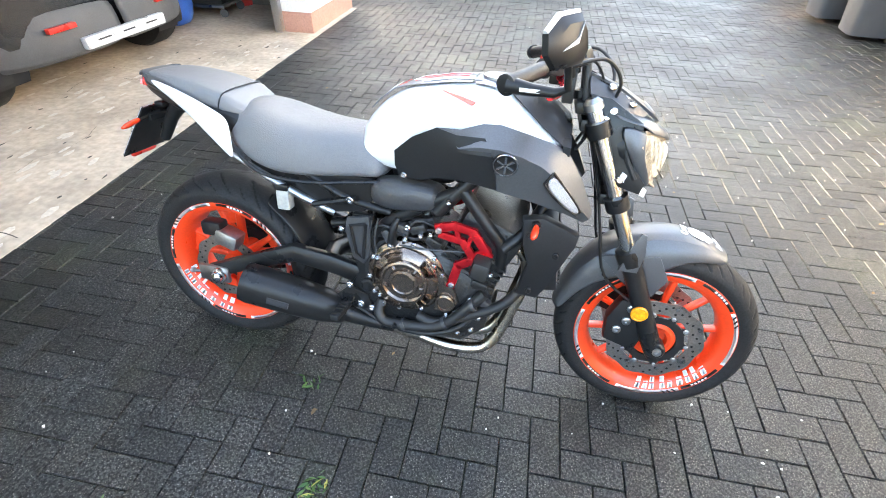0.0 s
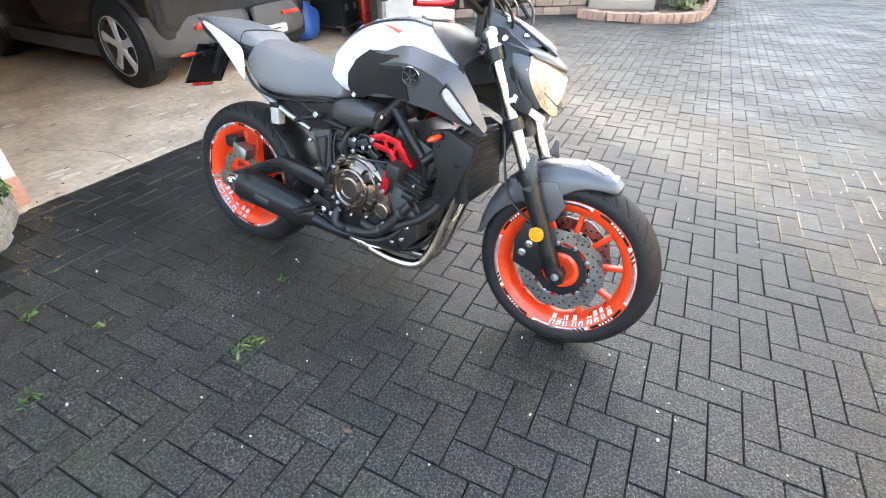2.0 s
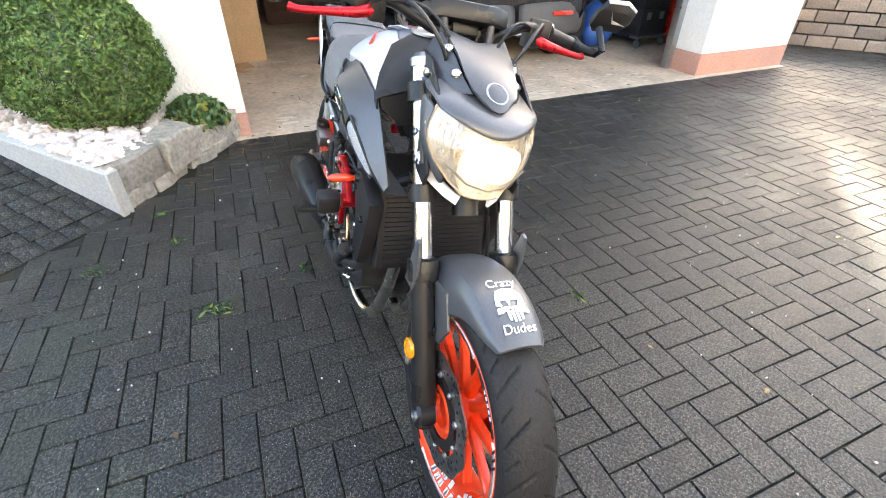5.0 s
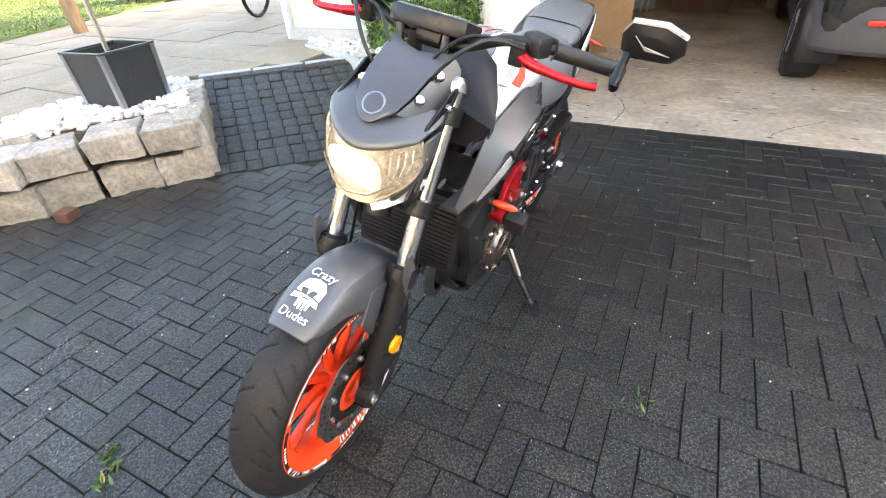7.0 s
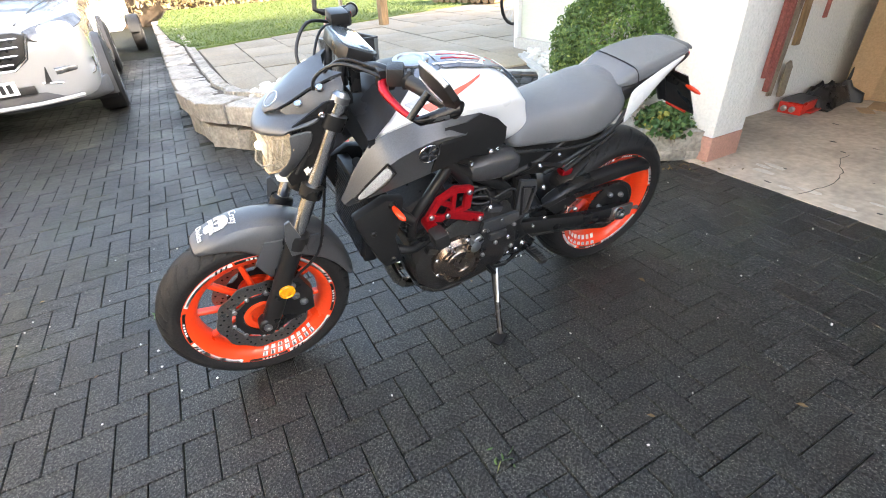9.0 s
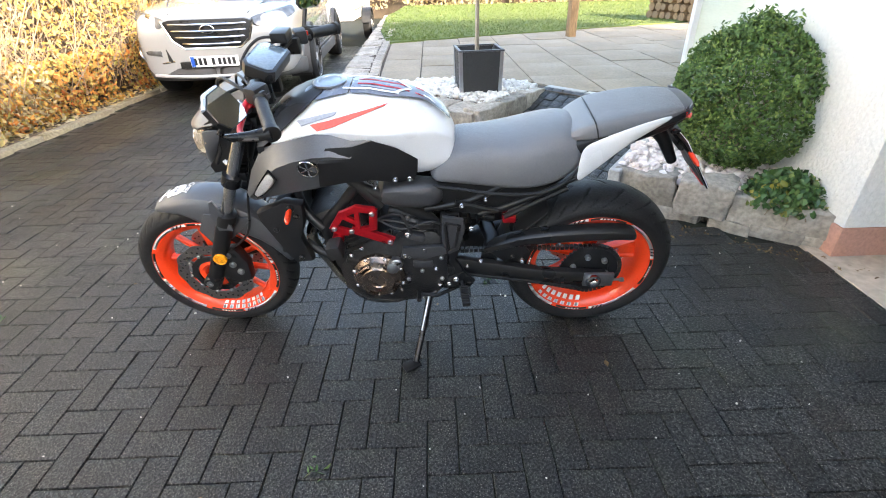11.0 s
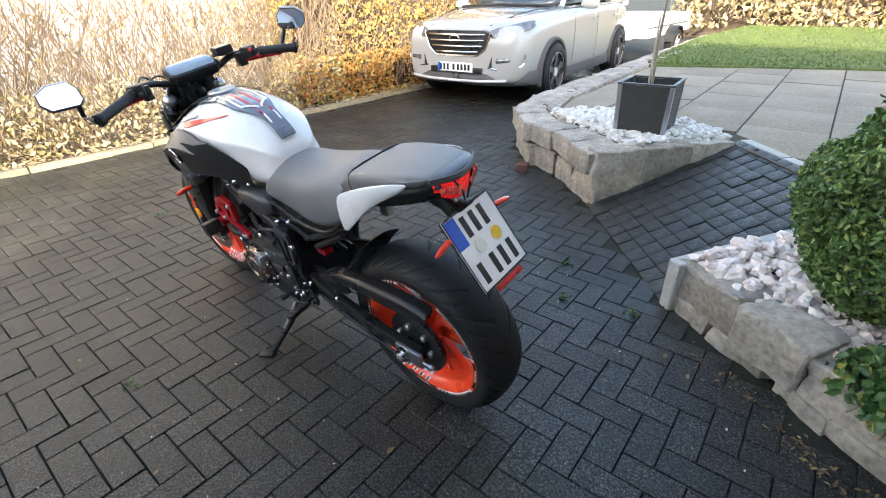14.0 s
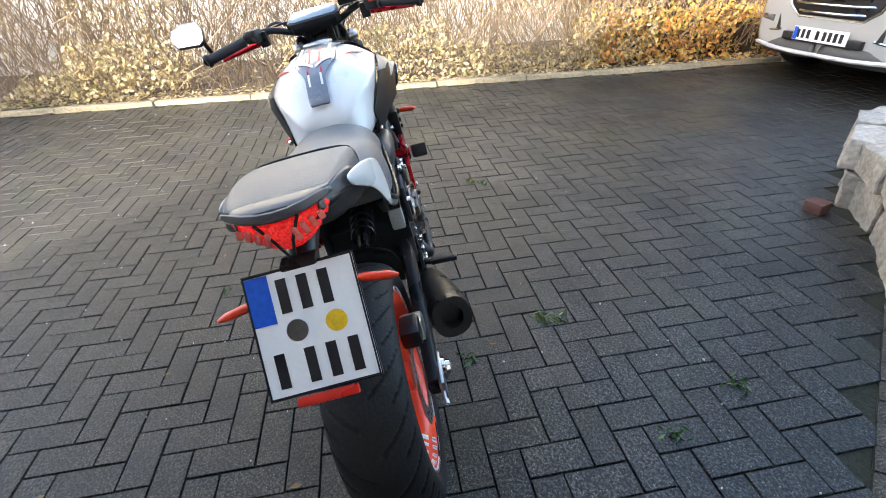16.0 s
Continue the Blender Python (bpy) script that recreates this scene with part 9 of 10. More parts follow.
tube(bm, [(1.3, -0.4, 0.44), (2.2, -0.03, 0.44)], 0.03, 8)
part("drawbar", bm, M_ALU, tr)
bm = bmesh.new()
tube(bm, [(2.1, 0.12, 0.0), (2.1, 0.12, 0.55)], 0.02, 8)
part("jockey_stand", bm, M_ALU, tr)

# ---- raised garden beyond the garage ----
BW = thing("garden_wall", "low garden wall of brown split blocks with red caps", "wall")
BW["kind"] = "structure"
w0, w1 = V((-2.75, 5.82)), V((-0.66, 7.62))
ang = math.degrees(math.atan2(w1.y - w0.y, w1.x - w0.x))
wd = (w1 - w0).normalized()
bm = bmesh.new()
box(bm, 0, (w1 - w0).length, 0.02, 0.28, -0.05, 0.56)
part("core", bm, M_MORTAR, BW, m=pose(w0.x, w0.y, 0, 0, 0, ang))
bm = bmesh.new()
box(bm, -0.143, 0.143, -0.12, 0.03, 0.003, 0.126, 0.009)
blk = mesh_from(bm, "block", 20)
blk.materials.append(M_BRICK)
bm = bmesh.new()
box(bm, -0.146, 0.146, -0.13, 0.2, 0.003, 0.13, 0.012)
cpb = mesh_from(bm, "cap_block", 20)
cpb.materials.append(M_BRICK_CAP)
for course in range(5):
    x = 0.15 if course % 2 else 0.0
    while x < (w1 - w0).length + 0.05:
        o = new("block" if course < 4 else "cap_block", blk if course < 4 else cpb)
        o.parent = BW
        q = w0 + wd * x
        o.matrix_basis = pose(q.x, q.y, 0.0 + course * 0.138, 0, 0, ang + random.uniform(-1, 1))
        x += 0.298
bm = bmesh.new()
prism(bm, [(-3.2, 5.3), tuple(w0 + V((-0.1, 0.15))), tuple(w1 + V((-0.1, 0.15))), (-0.55, 8.0), (0.3, 8.35), (0.7, 9.2), (0.8, 12.0), (-6, 12.0), (-6, 5.6)], "Z", -0.05, 0.62)
structure("garden_terrace", bm, M_BRICK, "raised garden terrace of brown blocks")
bm = bmesh.new()
prism(bm, [(-3.2, 5.34), tuple(w0 + V((-0.12, 0.2))), tuple(w1 + V((-0.1, 0.2))), (-0.58, 8.05), (0.26, 8.4), (0.66, 9.2), (0.76, 11.9), (-6, 11.9), (-6, 5.64)], "Z", 0.622, 0.634)
structure("terrace_carpet", bm, M_CARPET, "green carpet laid over the raised terrace")
steps = thing("garden_steps", "three concrete steps up to the green terrace", "steps")
steps["kind"] = "structure"
SA = math.degrees(math.atan2(0.36, 0.93))
M_STEP = material("step_concrete", (0.27, 0.255, 0.23), 0.85, other=(0.19, 0.18, 0.16), scale=5, fine=60, fine_amount=0.2, bump=0.4)
for k in range(4):
    bm = bmesh.new()
    box(bm, -0.02, 1.02, 0.27 * k, 1.1, 0.1 + 0.13 * k, 0.1 + 0.13 * (k + 1), 0.008)
    part("step", bm, M_STEP if k < 3 else M_BRICK_CAP, steps, m=pose(-0.56, 7.42, 0, 0, 0, SA))
bm = bmesh.new()
box(bm, -0.045, 0.045, -0.08, 0.08, -0.02, 0.13, 0.008)
setb = mesh_from(bm, "border_brick", 20)
setb.materials.append(M_BRICK_CAP)
for i, (p, a) in enumerate(along([(-0.58, 7.12), (-0.2, 7.0), (0.3, 7.12), (0.85, 7.35), (1.05, 7.7), (1.1, 8.6), (1.08, 9.8)], 0.097)):
    o = new("border_brick", setb)
    o.parent = steps
    o.matrix_basis = pose(p.x, p.y, random.uniform(-0.01, 0.005), 0, 0, a + random.uniform(-3, 3))
bm = bmesh.new()
prism(bm, [(-0.55, 7.2), (-0.2, 7.06), (0.3, 7.18), (0.82, 7.42), (1.0, 7.75), (1.04, 9.8), (0.4, 9.8), (0.3, 8.3), (-0.55, 8.0)], "Z", -0.05, 0.1)
structure("border_bed", bm, M_EARTH, "earth bed inside the brick border")
bm = bmesh.new()
box(bm, -0.22, 0.22, -0.03, 0.03, 0.001, 0.012, 0.002)
o = part("drain_grate", bm, M_BLACKPL, None, "dark drain grate before the steps", m=pose(0.05, 6.95, 0, 0, 0, 14))
tagged(o, category="drain", kind="structure")
bm = bmesh.new()
tube(bm, [(0.46, 7.75, 0.05), (0.47, 7.85, 0.6), (0.5, 8.2, 1.35), (0.52, 8.7, 1.7)], 0.022, 10)
tube(bm, [(0.5, 8.2, 0.5), (0.5, 8.2, 1.35)], 0.018, 8)
o = part("stair_rail", bm, M_SATIN, None, "dark rusty steel stair rail")
tagged(o, category="rail")


def shrub(name, label, m, sx, sy, sz, count, size, mat, seed):
    t = thing(name, label, "shrub", m)
    r = np.random.default_rng(seed)
    bm = bmesh.new()
    for k in range(8):
        a = r.uniform(0, 6.28)
        tube(bm, [(0, 0, 0), (sx * 0.4 * math.cos(a), sy * 0.4 * math.sin(a), sz * 0.9), (sx * 0.8 * math.cos(a), sy * 0.8 * math.sin(a), sz * 1.3)], [0.012, 0.008, 0.003], 5)
    part("stems", bm, M_TWIG, t)
    d = r.normal(size=(count, 3))
    d /= np.linalg.norm(d, axis=1)[:, None]
    lump = np.array([1 + 0.3 * noise.noise(Vector(q) * 2.5 + Vector((seed, 0, 0))) for q in d])
    p = d * lump[:, None] * (r.uniform(0.4, 1, count) ** 0.5)[:, None] * np.array([sx, sy, sz]) + np.array([0, 0, sz])
    leaves("foliage", p, size, mat, r, "", "", 0.3, t, 1.5, d)
    return t


M_SAGE = ramp_material("sage_leaf", [(0, (0.12, 0.16, 0.09)), (0.6, (0.2, 0.25, 0.15)), (1, (0.33, 0.36, 0.22))], 0.6, 0.1)
shrub("leafy_shrub", "broad pale green leafy shrub beside the steps", pose(0.82, 8.35, 0.05), 0.36, 0.6, 0.42, 1500, 0.065, M_SAGE, 31)
shrub("small_shrub", "small rounded green shrub on the garden wall", pose(-0.85, 7.95, 0.62), 0.2, 0.2, 0.2, 600, 0.04, M_SAGE, 32)
shrub("conifer_shrub", "yellow green conifer shrub by the house", pose(0.9, 10.6, 0.4), 0.35, 0.5, 0.5, 900, 0.06, M_IVY, 33)
# bench on the terrace
bench = thing("garden_bench", "weathered grey wooden bench on the terrace", "bench", pose(-2.1, 7.6, 0.62, 0, 0, ang))
for k in range(3):
    bm = bmesh.new()
    box(bm, -0.6, 0.6, -0.2 + 0.14 * k, -0.09 + 0.14 * k, 0.42, 0.45, 0.005)
    part("seat_slat", bm, M_WOOD, bench)
    bm = bmesh.new()
    box(bm, -0.6, 0.6, 0.24, 0.27, 0.5 + 0.13 * k, 0.6 + 0.13 * k, 0.005)
    part("back_slat", bm, M_WOOD, bench)
for x in (-0.5, 0.5):
    for y in (-0.18, 0.24):
        bm = bmesh.new()
        box(bm, x - 0.025, x + 0.025, y - 0.025, y + 0.025, 0, 0.44 if y < 0 else 0.88, 0.004)
        part("leg", bm, M_BLACKPL, bench)
bowl = thing("stone_ornament", "pale stacked stone garden ornament on the terrace", "ornament", pose(-1.25, 7.75, 0.62))
v, f = pebble_verts(np.random.default_rng(4), 26, 0.07)
c = np.random.default_rng(5).normal(size=(26, 3)) * np.array([0.1, 0.1, 0.12]) + np.array([0, 0, 0.17])
o = soup("stones", (v + c[:, None]).reshape(-1, 3).tolist(), f.tolist(), M_PEBBLE)
o.parent = bowl

# house behind, far buildings
bm = bmesh.new()
# West run and 4.6 m top are unseen, chosen to shade the northern drive.
box(bm, -12.0, 1.0, 12.0, 12.4, 0.5, 4.6, 0.01)
box(bm, 0.75, 1.0, 12.4, 22, 0.5, 4.6, 0.01)
structure("wall_house", bm, M_RENDER, "white rendered house wall beyond the steps, its unseen west run added for shade")
bm = bmesh.new()
box(bm, -12.0, 1.005, 11.993, 12.4, -0.05, 0.5, 0.005)
box(bm, 0.75, 1.005, 12.4, 22, -0.05, 0.5, 0.005)
structure("plinth_house", bm, M_PINK, "pink plinth of the house")
bm = bmesh.new()
tube(bm, [(1.08, 12.9, 0.0), (1.08, 12.9, 4)], 0.05, 12)
o = part("downpipe", bm, M_ALU, None, "grey metal downpipe on the house corner")
tagged(o, category="downpipe")
bm = bmesh.new()
box(bm, 0.9, 9, 24, 24.3, 0, 5, 0.01)
structure("wall_far", bm, M_CREAM, "cream rendered building across the yard")
bm = bmesh.new()
box(bm, 2.6, 5.2, 23.95, 24.0, 0.9, 3.0, 0.01)
for k in range(6):
    box(bm, 2.6, 5.2, 23.93, 23.95, 0.95 + 0.34 * k, 1.2 + 0.34 * k, 0.01)
structure("door_far_garage", bm, material("brown_door", (0.2, 0.08, 0.04), 0.6), "brown sectional garage door")
bm = bmesh.new()
prism(bm, [(1.2, 16.5), (9, 17.2), (9, 26), (1.0, 26)], "Z", -0.1, 0.004)
structure("far_yard", bm, M_SLAB, "pale far yard surface")
farcar = thing("far_car", "dark estate car parked before the far garage", "car", pose(3.4, 21.0, 0.0, 0, 0, 80))
car_shell(farcar, ST2, CAB2, M_CARBLACK, 1.25, -1.36, 0.90, 0.33)
for s in (1, -1):
    bm = bmesh.new()
    box(bm, -1.99, -1.93, s * 0.72 - 0.12, s * 0.72 + 0.12, 0.8, 0.95, 0.02)
    part("tail_lamp", bm, M_TAIL, farcar)
flat_plate(farcar, -1.985, 0, 0.75, 0.52, 0.11, -1)
fw = thing("far_low_wall", "low pale brick wall beside the far yard", "wall")
fw["kind"] = "structure"
for c in range(3):
    for k in range(12):
        o = new("block", blk)
        o.parent = fw
        o.matrix_basis = pose(4.2 + 0.03 * k, 14.2 + 0.3 * k + (0.15 if c % 2 else 0), 0.138 * c, 0, 0, 84)

# fence and bins
fence = thing("wooden_fence", "light brown horizontal board fence by the bins", "fence")
for k in range(4):
    bm = bmesh.new()
    box(bm, -0.045, 0.045, -0.045, 0.045, 0, 1.5, 0.006)
    part("post", bm, M_WOOD, fence, m=pose(4.45 - 0.05 * k, 5.6 + 1.5 * k, 0, 0, 0, 2))
    if k < 3:
        for j in range(9):
            bm = bmesh.new()
            box(bm, -0.012, 0.012, 0.0, 1.5, 0.05 + 0.155 * j, 0.19 + 0.155 * j, 0.004)
            part("board", bm, material("fence_board", (0.5, 0.3, 0.15), 0.75, other=(0.42, 0.25, 0.13), scale=5, fine=60, fine_amount=0.25, bump=0.3, piece=0.12, stretch=(1, 0.15, 1)) if (k, j) == (0, 0) else bpy.data.materials["fence_board"], fence, m=pose(4.45 - 0.05 * k, 5.6 + 1.5 * k, 0, 0, 0, 2))
for i, (x, y, a) in enumerate(((4.12, 6.35, 95), (4.22, 5.55, 88))):
    wb = thing("wheelie_bin", "dark grey plastic wheeled rubbish bin", "bin", pose(x, y, 0, 0, 0, a), "bins by the fence")
    bm = bmesh.new()
    loft(bm, [ring((0, 0, z), (1, 0, 0), (0, 1, 0), w, d, 16, 6) for z, w, d in ((0.05, 0.2, 0.24), (0.9, 0.27, 0.33), (0.95, 0.29, 0.35), (0.98, 0.28, 0.34))])
    part("body", bm, M_CLAD, wb)
    bm = bmesh.new()
    loft(bm, [ring((0, 0, z), (1, 0, 0), (0, 1, 0), w, d, 16, 6) for z, w, d in ((0.985, 0.3, 0.36), (1.02, 0.3, 0.36), (1.07, 0.2, 0.26))])
    part("lid", bm, M_CLAD, wb)
    for s in (1, -1):
        bm = bmesh.new()
        lathe(bm, [(s * 0.2, 0.09), (s * 0.25, 0.1), (s * 0.26, 0.08), (s * 0.26, 0.03)], 20, "X", (0, -0.22, 0.1), True)
        w = part("wheel", bm, M_TYRE, wb)
        bm = bmesh.new()
        lathe(bm, [(s * 0.261, 0.05), (s * 0.266, 0.045), (s * 0.266, 0)], 16, "X", (0, -0.22, 0.1))
        part("hub_cap", bm, M_WHITEPL, w)

# ---- in the garage ----
GT = YAW
card = thing("cardboard_sheet", "tall folded sheet of brown cardboard leaning in the garage", "cardboard", GT @ pose(-3.56, -0.45, 0.006, 0, 0, 103))
for k, (ln, a, hinge) in enumerate(((0.15, 0, 0.0), (0.26, -9, 0.15), (-0.22, 25, 0.0))):
    bm = bmesh.new()
    box(bm, min(0, ln), max(0, ln), -0.006, 0.006, 0, 1.75 - 0.05 * k, 0.002)
    part("panel", bm, M_CARD, card, m=pose(hinge, 0, 0, 4, 0, a))
for k, (x, y, a, lx, ly) in enumerate(((-3.42, -0.3, 12, 0.26, 0.16), (-3.22, -0.33, 40, 0.15, 0.09))):
    bm = bmesh.new()
    box(bm, -lx / 2, lx / 2, -ly / 2, ly / 2, 0, 0.006, 0.001)
    scrap = part("cardboard_scrap", bm, M_CARD, None, "flat torn scrap of brown cardboard on the floor", m=GT @ pose(x, y, 0.005, 0, 0, a))
    tagged(scrap, category="cardboard")
broom = thing("broom", "old dark broom leaning against the cardboard", "broom", GT @ pose(-3.42, -0.6, 0.006, 0, 0, 100))
bm = bmesh.new()
tube(bm, [(0, 0, 0.08), (0.0, 0.03, 0.8), (0.0, 0.06, 1.5)], 0.014, 8)
part("handle", bm, M_SATIN, broom)
bm = bmesh.new()
loft(bm, [ring((0, 0, z), (1, 0, 0), (0, 1, 0), w, d, 14, 4) for z, w, d in ((0, 0.15, 0.05), (0.07, 0.14, 0.035), (0.11, 0.05, 0.025), (0.16, 0.02, 0.018))])
part("head", bm, M_BLACKPL, broom)
case = thing("red_tool_case", "low red metal tool case with a dark lid by the wall", "tool case", GT @ pose(-2.9, -0.655, 0.004, 0, 0, 6))
bm = bmesh.new()
prism(bm, [(-0.16, 0.0), (0.17, 0.0), (0.17, 0.085), (0.13, 0.09), (-0.17, 0.075)], "Y", -0.085, 0.085, 0.006)
part("body", bm, M_RED, case)
bm = bmesh.new()
prism(bm, [(-0.165, 0.08), (0.13, 0.095), (0.165, 0.09), (0.165, 0.1), (0.13, 0.106), (-0.165, 0.09)], "Y", -0.08, 0.08, 0.003)
part("lid", bm, M_CLAD, case, "dusty dark lid")
for q in (-0.04, 0.02):
    bm = bmesh.new()
    lathe(bm, [(0.165, 0.022), (0.19, 0.022), (0.195, 0.015), (0.195, 0)], 16, "X", (0, q, 0.04), True)
    part("roller", bm, M_ALU, case)
bm = bmesh.new()
box(bm, -0.12, 0.1, 0.085, 0.13, 0.01, 0.022, 0.004)
part("foot_plate", bm, M_RED, case)
rag = bmesh.new()
bmesh.ops.create_grid(rag, x_segments=30, y_segments=22, size=0.5)
for v_ in rag.verts:
    q = 1 - min(1, (abs(v_.co.x) * 2) ** 2.5 + (abs(v_.co.y) * 2) ** 2.5)
    fold = 0.06 * abs(noise.noise(v_.co * 5.1)) + 0.03 * abs(noise.noise(v_.co * 11.0))
    v_.co = V((v_.co.x * 0.56, v_.co.y * 0.27, 0.012 + max(0, q) ** 0.45 * (0.1 + fold * 1.4)))
o = part("dark_jacket", rag, M_ENGINE, None, "crumpled dark work jacket heaped by the wall", m=GT @ pose(-3.24, -0.64, 0.004, 0, 0, 6))
tagged(o, category="jacket")
s_ = o.modifiers.new("thick", "SOLIDIFY")
s_.thickness = 0.01
# laths and tools hung along the side wall
M_LATH_RED = material("faded_red_lath", (0.36, 0.1, 0.085), 0.7, other=(0.45, 0.2, 0.17), scale=9, fine=70, fine_amount=0.25)
for k, (x, w, z0, z1, d, tilt, mat, word) in enumerate(((-2.46, 0.03, 0.3, 2.1, 0.03, 1.5, M_LATH_RED, "faded red wooden lath"), (-2.53, 0.035, 0.19, 2.1, 0.04, 1.0, M_LATH_RED, "rust red wooden lath"), (-2.61, 0.05, 0.14, 2.0, 0.02, 4.0, M_BARK, "worn grey brown lath"), (-2.755, 0.06, 0.5, 2.1, 0.03, -1.0, M_WOOD, "pale wooden lath"), (-3.05, 0.035, 0.66, 1.9, 0.02, 0.0, M_LATH_RED, "short red lath"))):
    bm = bmesh.new()
    box(bm, -w / 2, w / 2, 0, d, 0, z1 - z0, 0.004)
    lath = part("wall_lath", bm, mat, None, word + " hung on the garage side wall", m=GT @ pose(x, -0.775, z0, 0, -tilt, 0))
    tagged(lath, category="lath")
bm = bmesh.new()
prism(bm, [(-0.04, 0.02), (-0.02, 0.0), (0.03, 0.0), (0.045, 0.02), (0.045, 0.25), (0.0, 0.27), (-0.035, 0.22)], "Y", 0, 0.02, 0.004)
o = part("hand_board", bm, M_BARK, None, "grey brown wooden board hung on the garage wall", m=GT @ pose(-2.7, -0.735, 0.13))
tagged(o, category="board")
cart = thing("tool_trolley", "black tool boxes stacked on a wheeled trolley", "trolley", pose(-3.15, 4.12, 0.004, 0, 0, 8))
bm = bmesh.new()
box(bm, -0.28, 0.28, -0.25, 0.25, 0.1, 0.13, 0.008)
part("platform", bm, M_ALU, cart)
for k, (z0, z1) in enumerate(((0.13, 0.42), (0.425, 0.7), (0.705, 1.0))):
    bm = bmesh.new()
    box(bm, -0.24, 0.24, -0.21, 0.21, z0, z1, 0.015)
    b_ = part("tool_box", bm, M_BLACKPL, cart)
    for q in (-0.1, 0.1):
        bm = bmesh.new()
        box(bm, 0.24, 0.255, q - 0.03, q + 0.03, z1 - 0.12, z1 - 0.04, 0.004)
        part("latch", bm, M_ALU, b_)
for x in (-0.24, 0.24):
    for y_ in (-0.2, 0.2):
        bm = bmesh.new()
        lathe(bm, [(-0.015, 0.045), (0.015, 0.045)], 16, "Y", (x, y_, 0.045), True)
        part("castor", bm, M_CLAD, cart)
bm = bmesh.new()
tube(bm, [(-0.27, -0.2, 0.13), (-0.3, -0.2, 1.1), (-0.3, 0.2, 1.1), (-0.27, 0.2, 0.13)], 0.014, 8)
part("push_bar", bm, M_ALU, cart)
can = thing("red_canister", "tall red metal canister beside the trolley", "canister", pose(-3.05, 4.60, 0.004))
bm = bmesh.new()
loft(bm, [ring((0, 0, z), (1, 0, 0), (0, 1, 0), w, w, 20, 2.5) for z, w in ((0, 0.11), (0.6, 0.11), (0.68, 0.08), (0.72, 0.04), (0.76, 0.04))])
part("shell", bm, M_RED, can)
bag = thing("blue_bag", "blue plastic sack slumped beside the trolley", "bag", pose(-3.2, 3.55, 0.004))
bm = bmesh.new()
bmesh.ops.create_icosphere(bm, subdivisions=3, radius=0.2)
for v_ in bm.verts:
    v_.co = V((v_.co.x, v_.co.y, max(0, (v_.co.z + 0.16) * 1.3))) * (1 + 0.25 * noise.noise(v_.co * 7))
part("sack", bm, M_BLUE, bag)
hose = thing("hose_reel", "coil of blue hose hung on the garage wall", "hose", pose(-3.6, 4.55, 0.9))
bm = bmesh.new()
for k in range(4):
    tube(bm, [((0.16 + 0.012 * k) * math.cos(i * 0.35), 0.02 * k, (0.2 + 0.012 * k) * math.sin(i * 0.35)) for i in range(19)], 0.012, 8)
part("coil", bm, M_BLUE, hose)
bm = bmesh.new()
tube(bm, [(0, 0.2, 0.2), (0, -0.02, 0.2)], 0.012, 8)
part("hook", bm, M_ALU, hose)
# rear of the garage
M_CRATE = material("dark_red_stain", (0.06, 0.026, 0.02), 0.7, other=(0.04, 0.02, 0.016), scale=7, fine=60, fine_amount=0.25)
M_LOCKER = material("locker_paint", (0.2, 0.235, 0.26), 0.6, other=(0.14, 0.165, 0.18), scale=5, fine=80)
for k, (y_, a) in enumerate(((-0.72, 9), (-0.6, 6), (-0.52, 4))):
    bm = bmesh.new()
    tube(bm, [(0, 0, 0), (0, 0, 1.9)], 0.018, 8)
    pole = part("steel_tube", bm, M_ALU, None, "pale steel tube leaning at the back of the garage", m=pose(-5.72 - 0.03 * k, y_, 0.004, -a, -5, 0))
    tagged(pole, category="tube")
for i, (x, y_, w, d, h) in enumerate(((-6.1, 0.12, 0.5, 0.7, 0.8), (-6.15, -0.78, 0.4, 0.62, 1.5), (-6.3, 0.95, 0.12, 0.12, 2.7))):
    t = thing(("storage_crate", "steel_locker", "ceiling_prop")[i], ("dark red wooden crate at the back of the garage", "dull grey steel locker at the garage's back wall", "pale steel prop under the garage roof")[i], ("crate", "locker", "prop")[i], pose(x, y_, 0.004, 0, 0, 4))
    bm = bmesh.new()
    box(bm, -w / 2, w / 2, -d / 2, d / 2, 0, h, 0.01)
    part("body", bm, (M_CRATE, M_LOCKER, M_ALU)[i], t)
    if i < 2:
        for k in range(4):
            bm = bmesh.new()
            box(bm, w / 2, w / 2 + 0.012, -d / 2 + 0.02, d / 2 - 0.02, 0.03 + h / 4 * k, h / 4 * (k + 1) - 0.03, 0.004)
            part("front_board", bm, (M_CRATE, M_LOCKER)[i], t)
shelf = thing("wall_shelf", "dark loaded shelf on the garage's back wall", "shelf", pose(-6.7, 0.2, 0.004, 0, 0, 4))
for z in (1.0, 1.45, 1.9):
    bm = bmesh.new()
    box(bm, -0.15, 0.2, -0.75, 0.6, z, z + 0.03, 0.003)
    part("board", bm, M_WOOD, shelf)
for y_ in (-0.75, 0.6):
    bm = bmesh.new()
    box(bm, -0.15, 0.2, y_ - 0.02, y_ + 0.02, 0, 2.0, 0.003)
    part("upright", bm, M_WOOD, shelf)

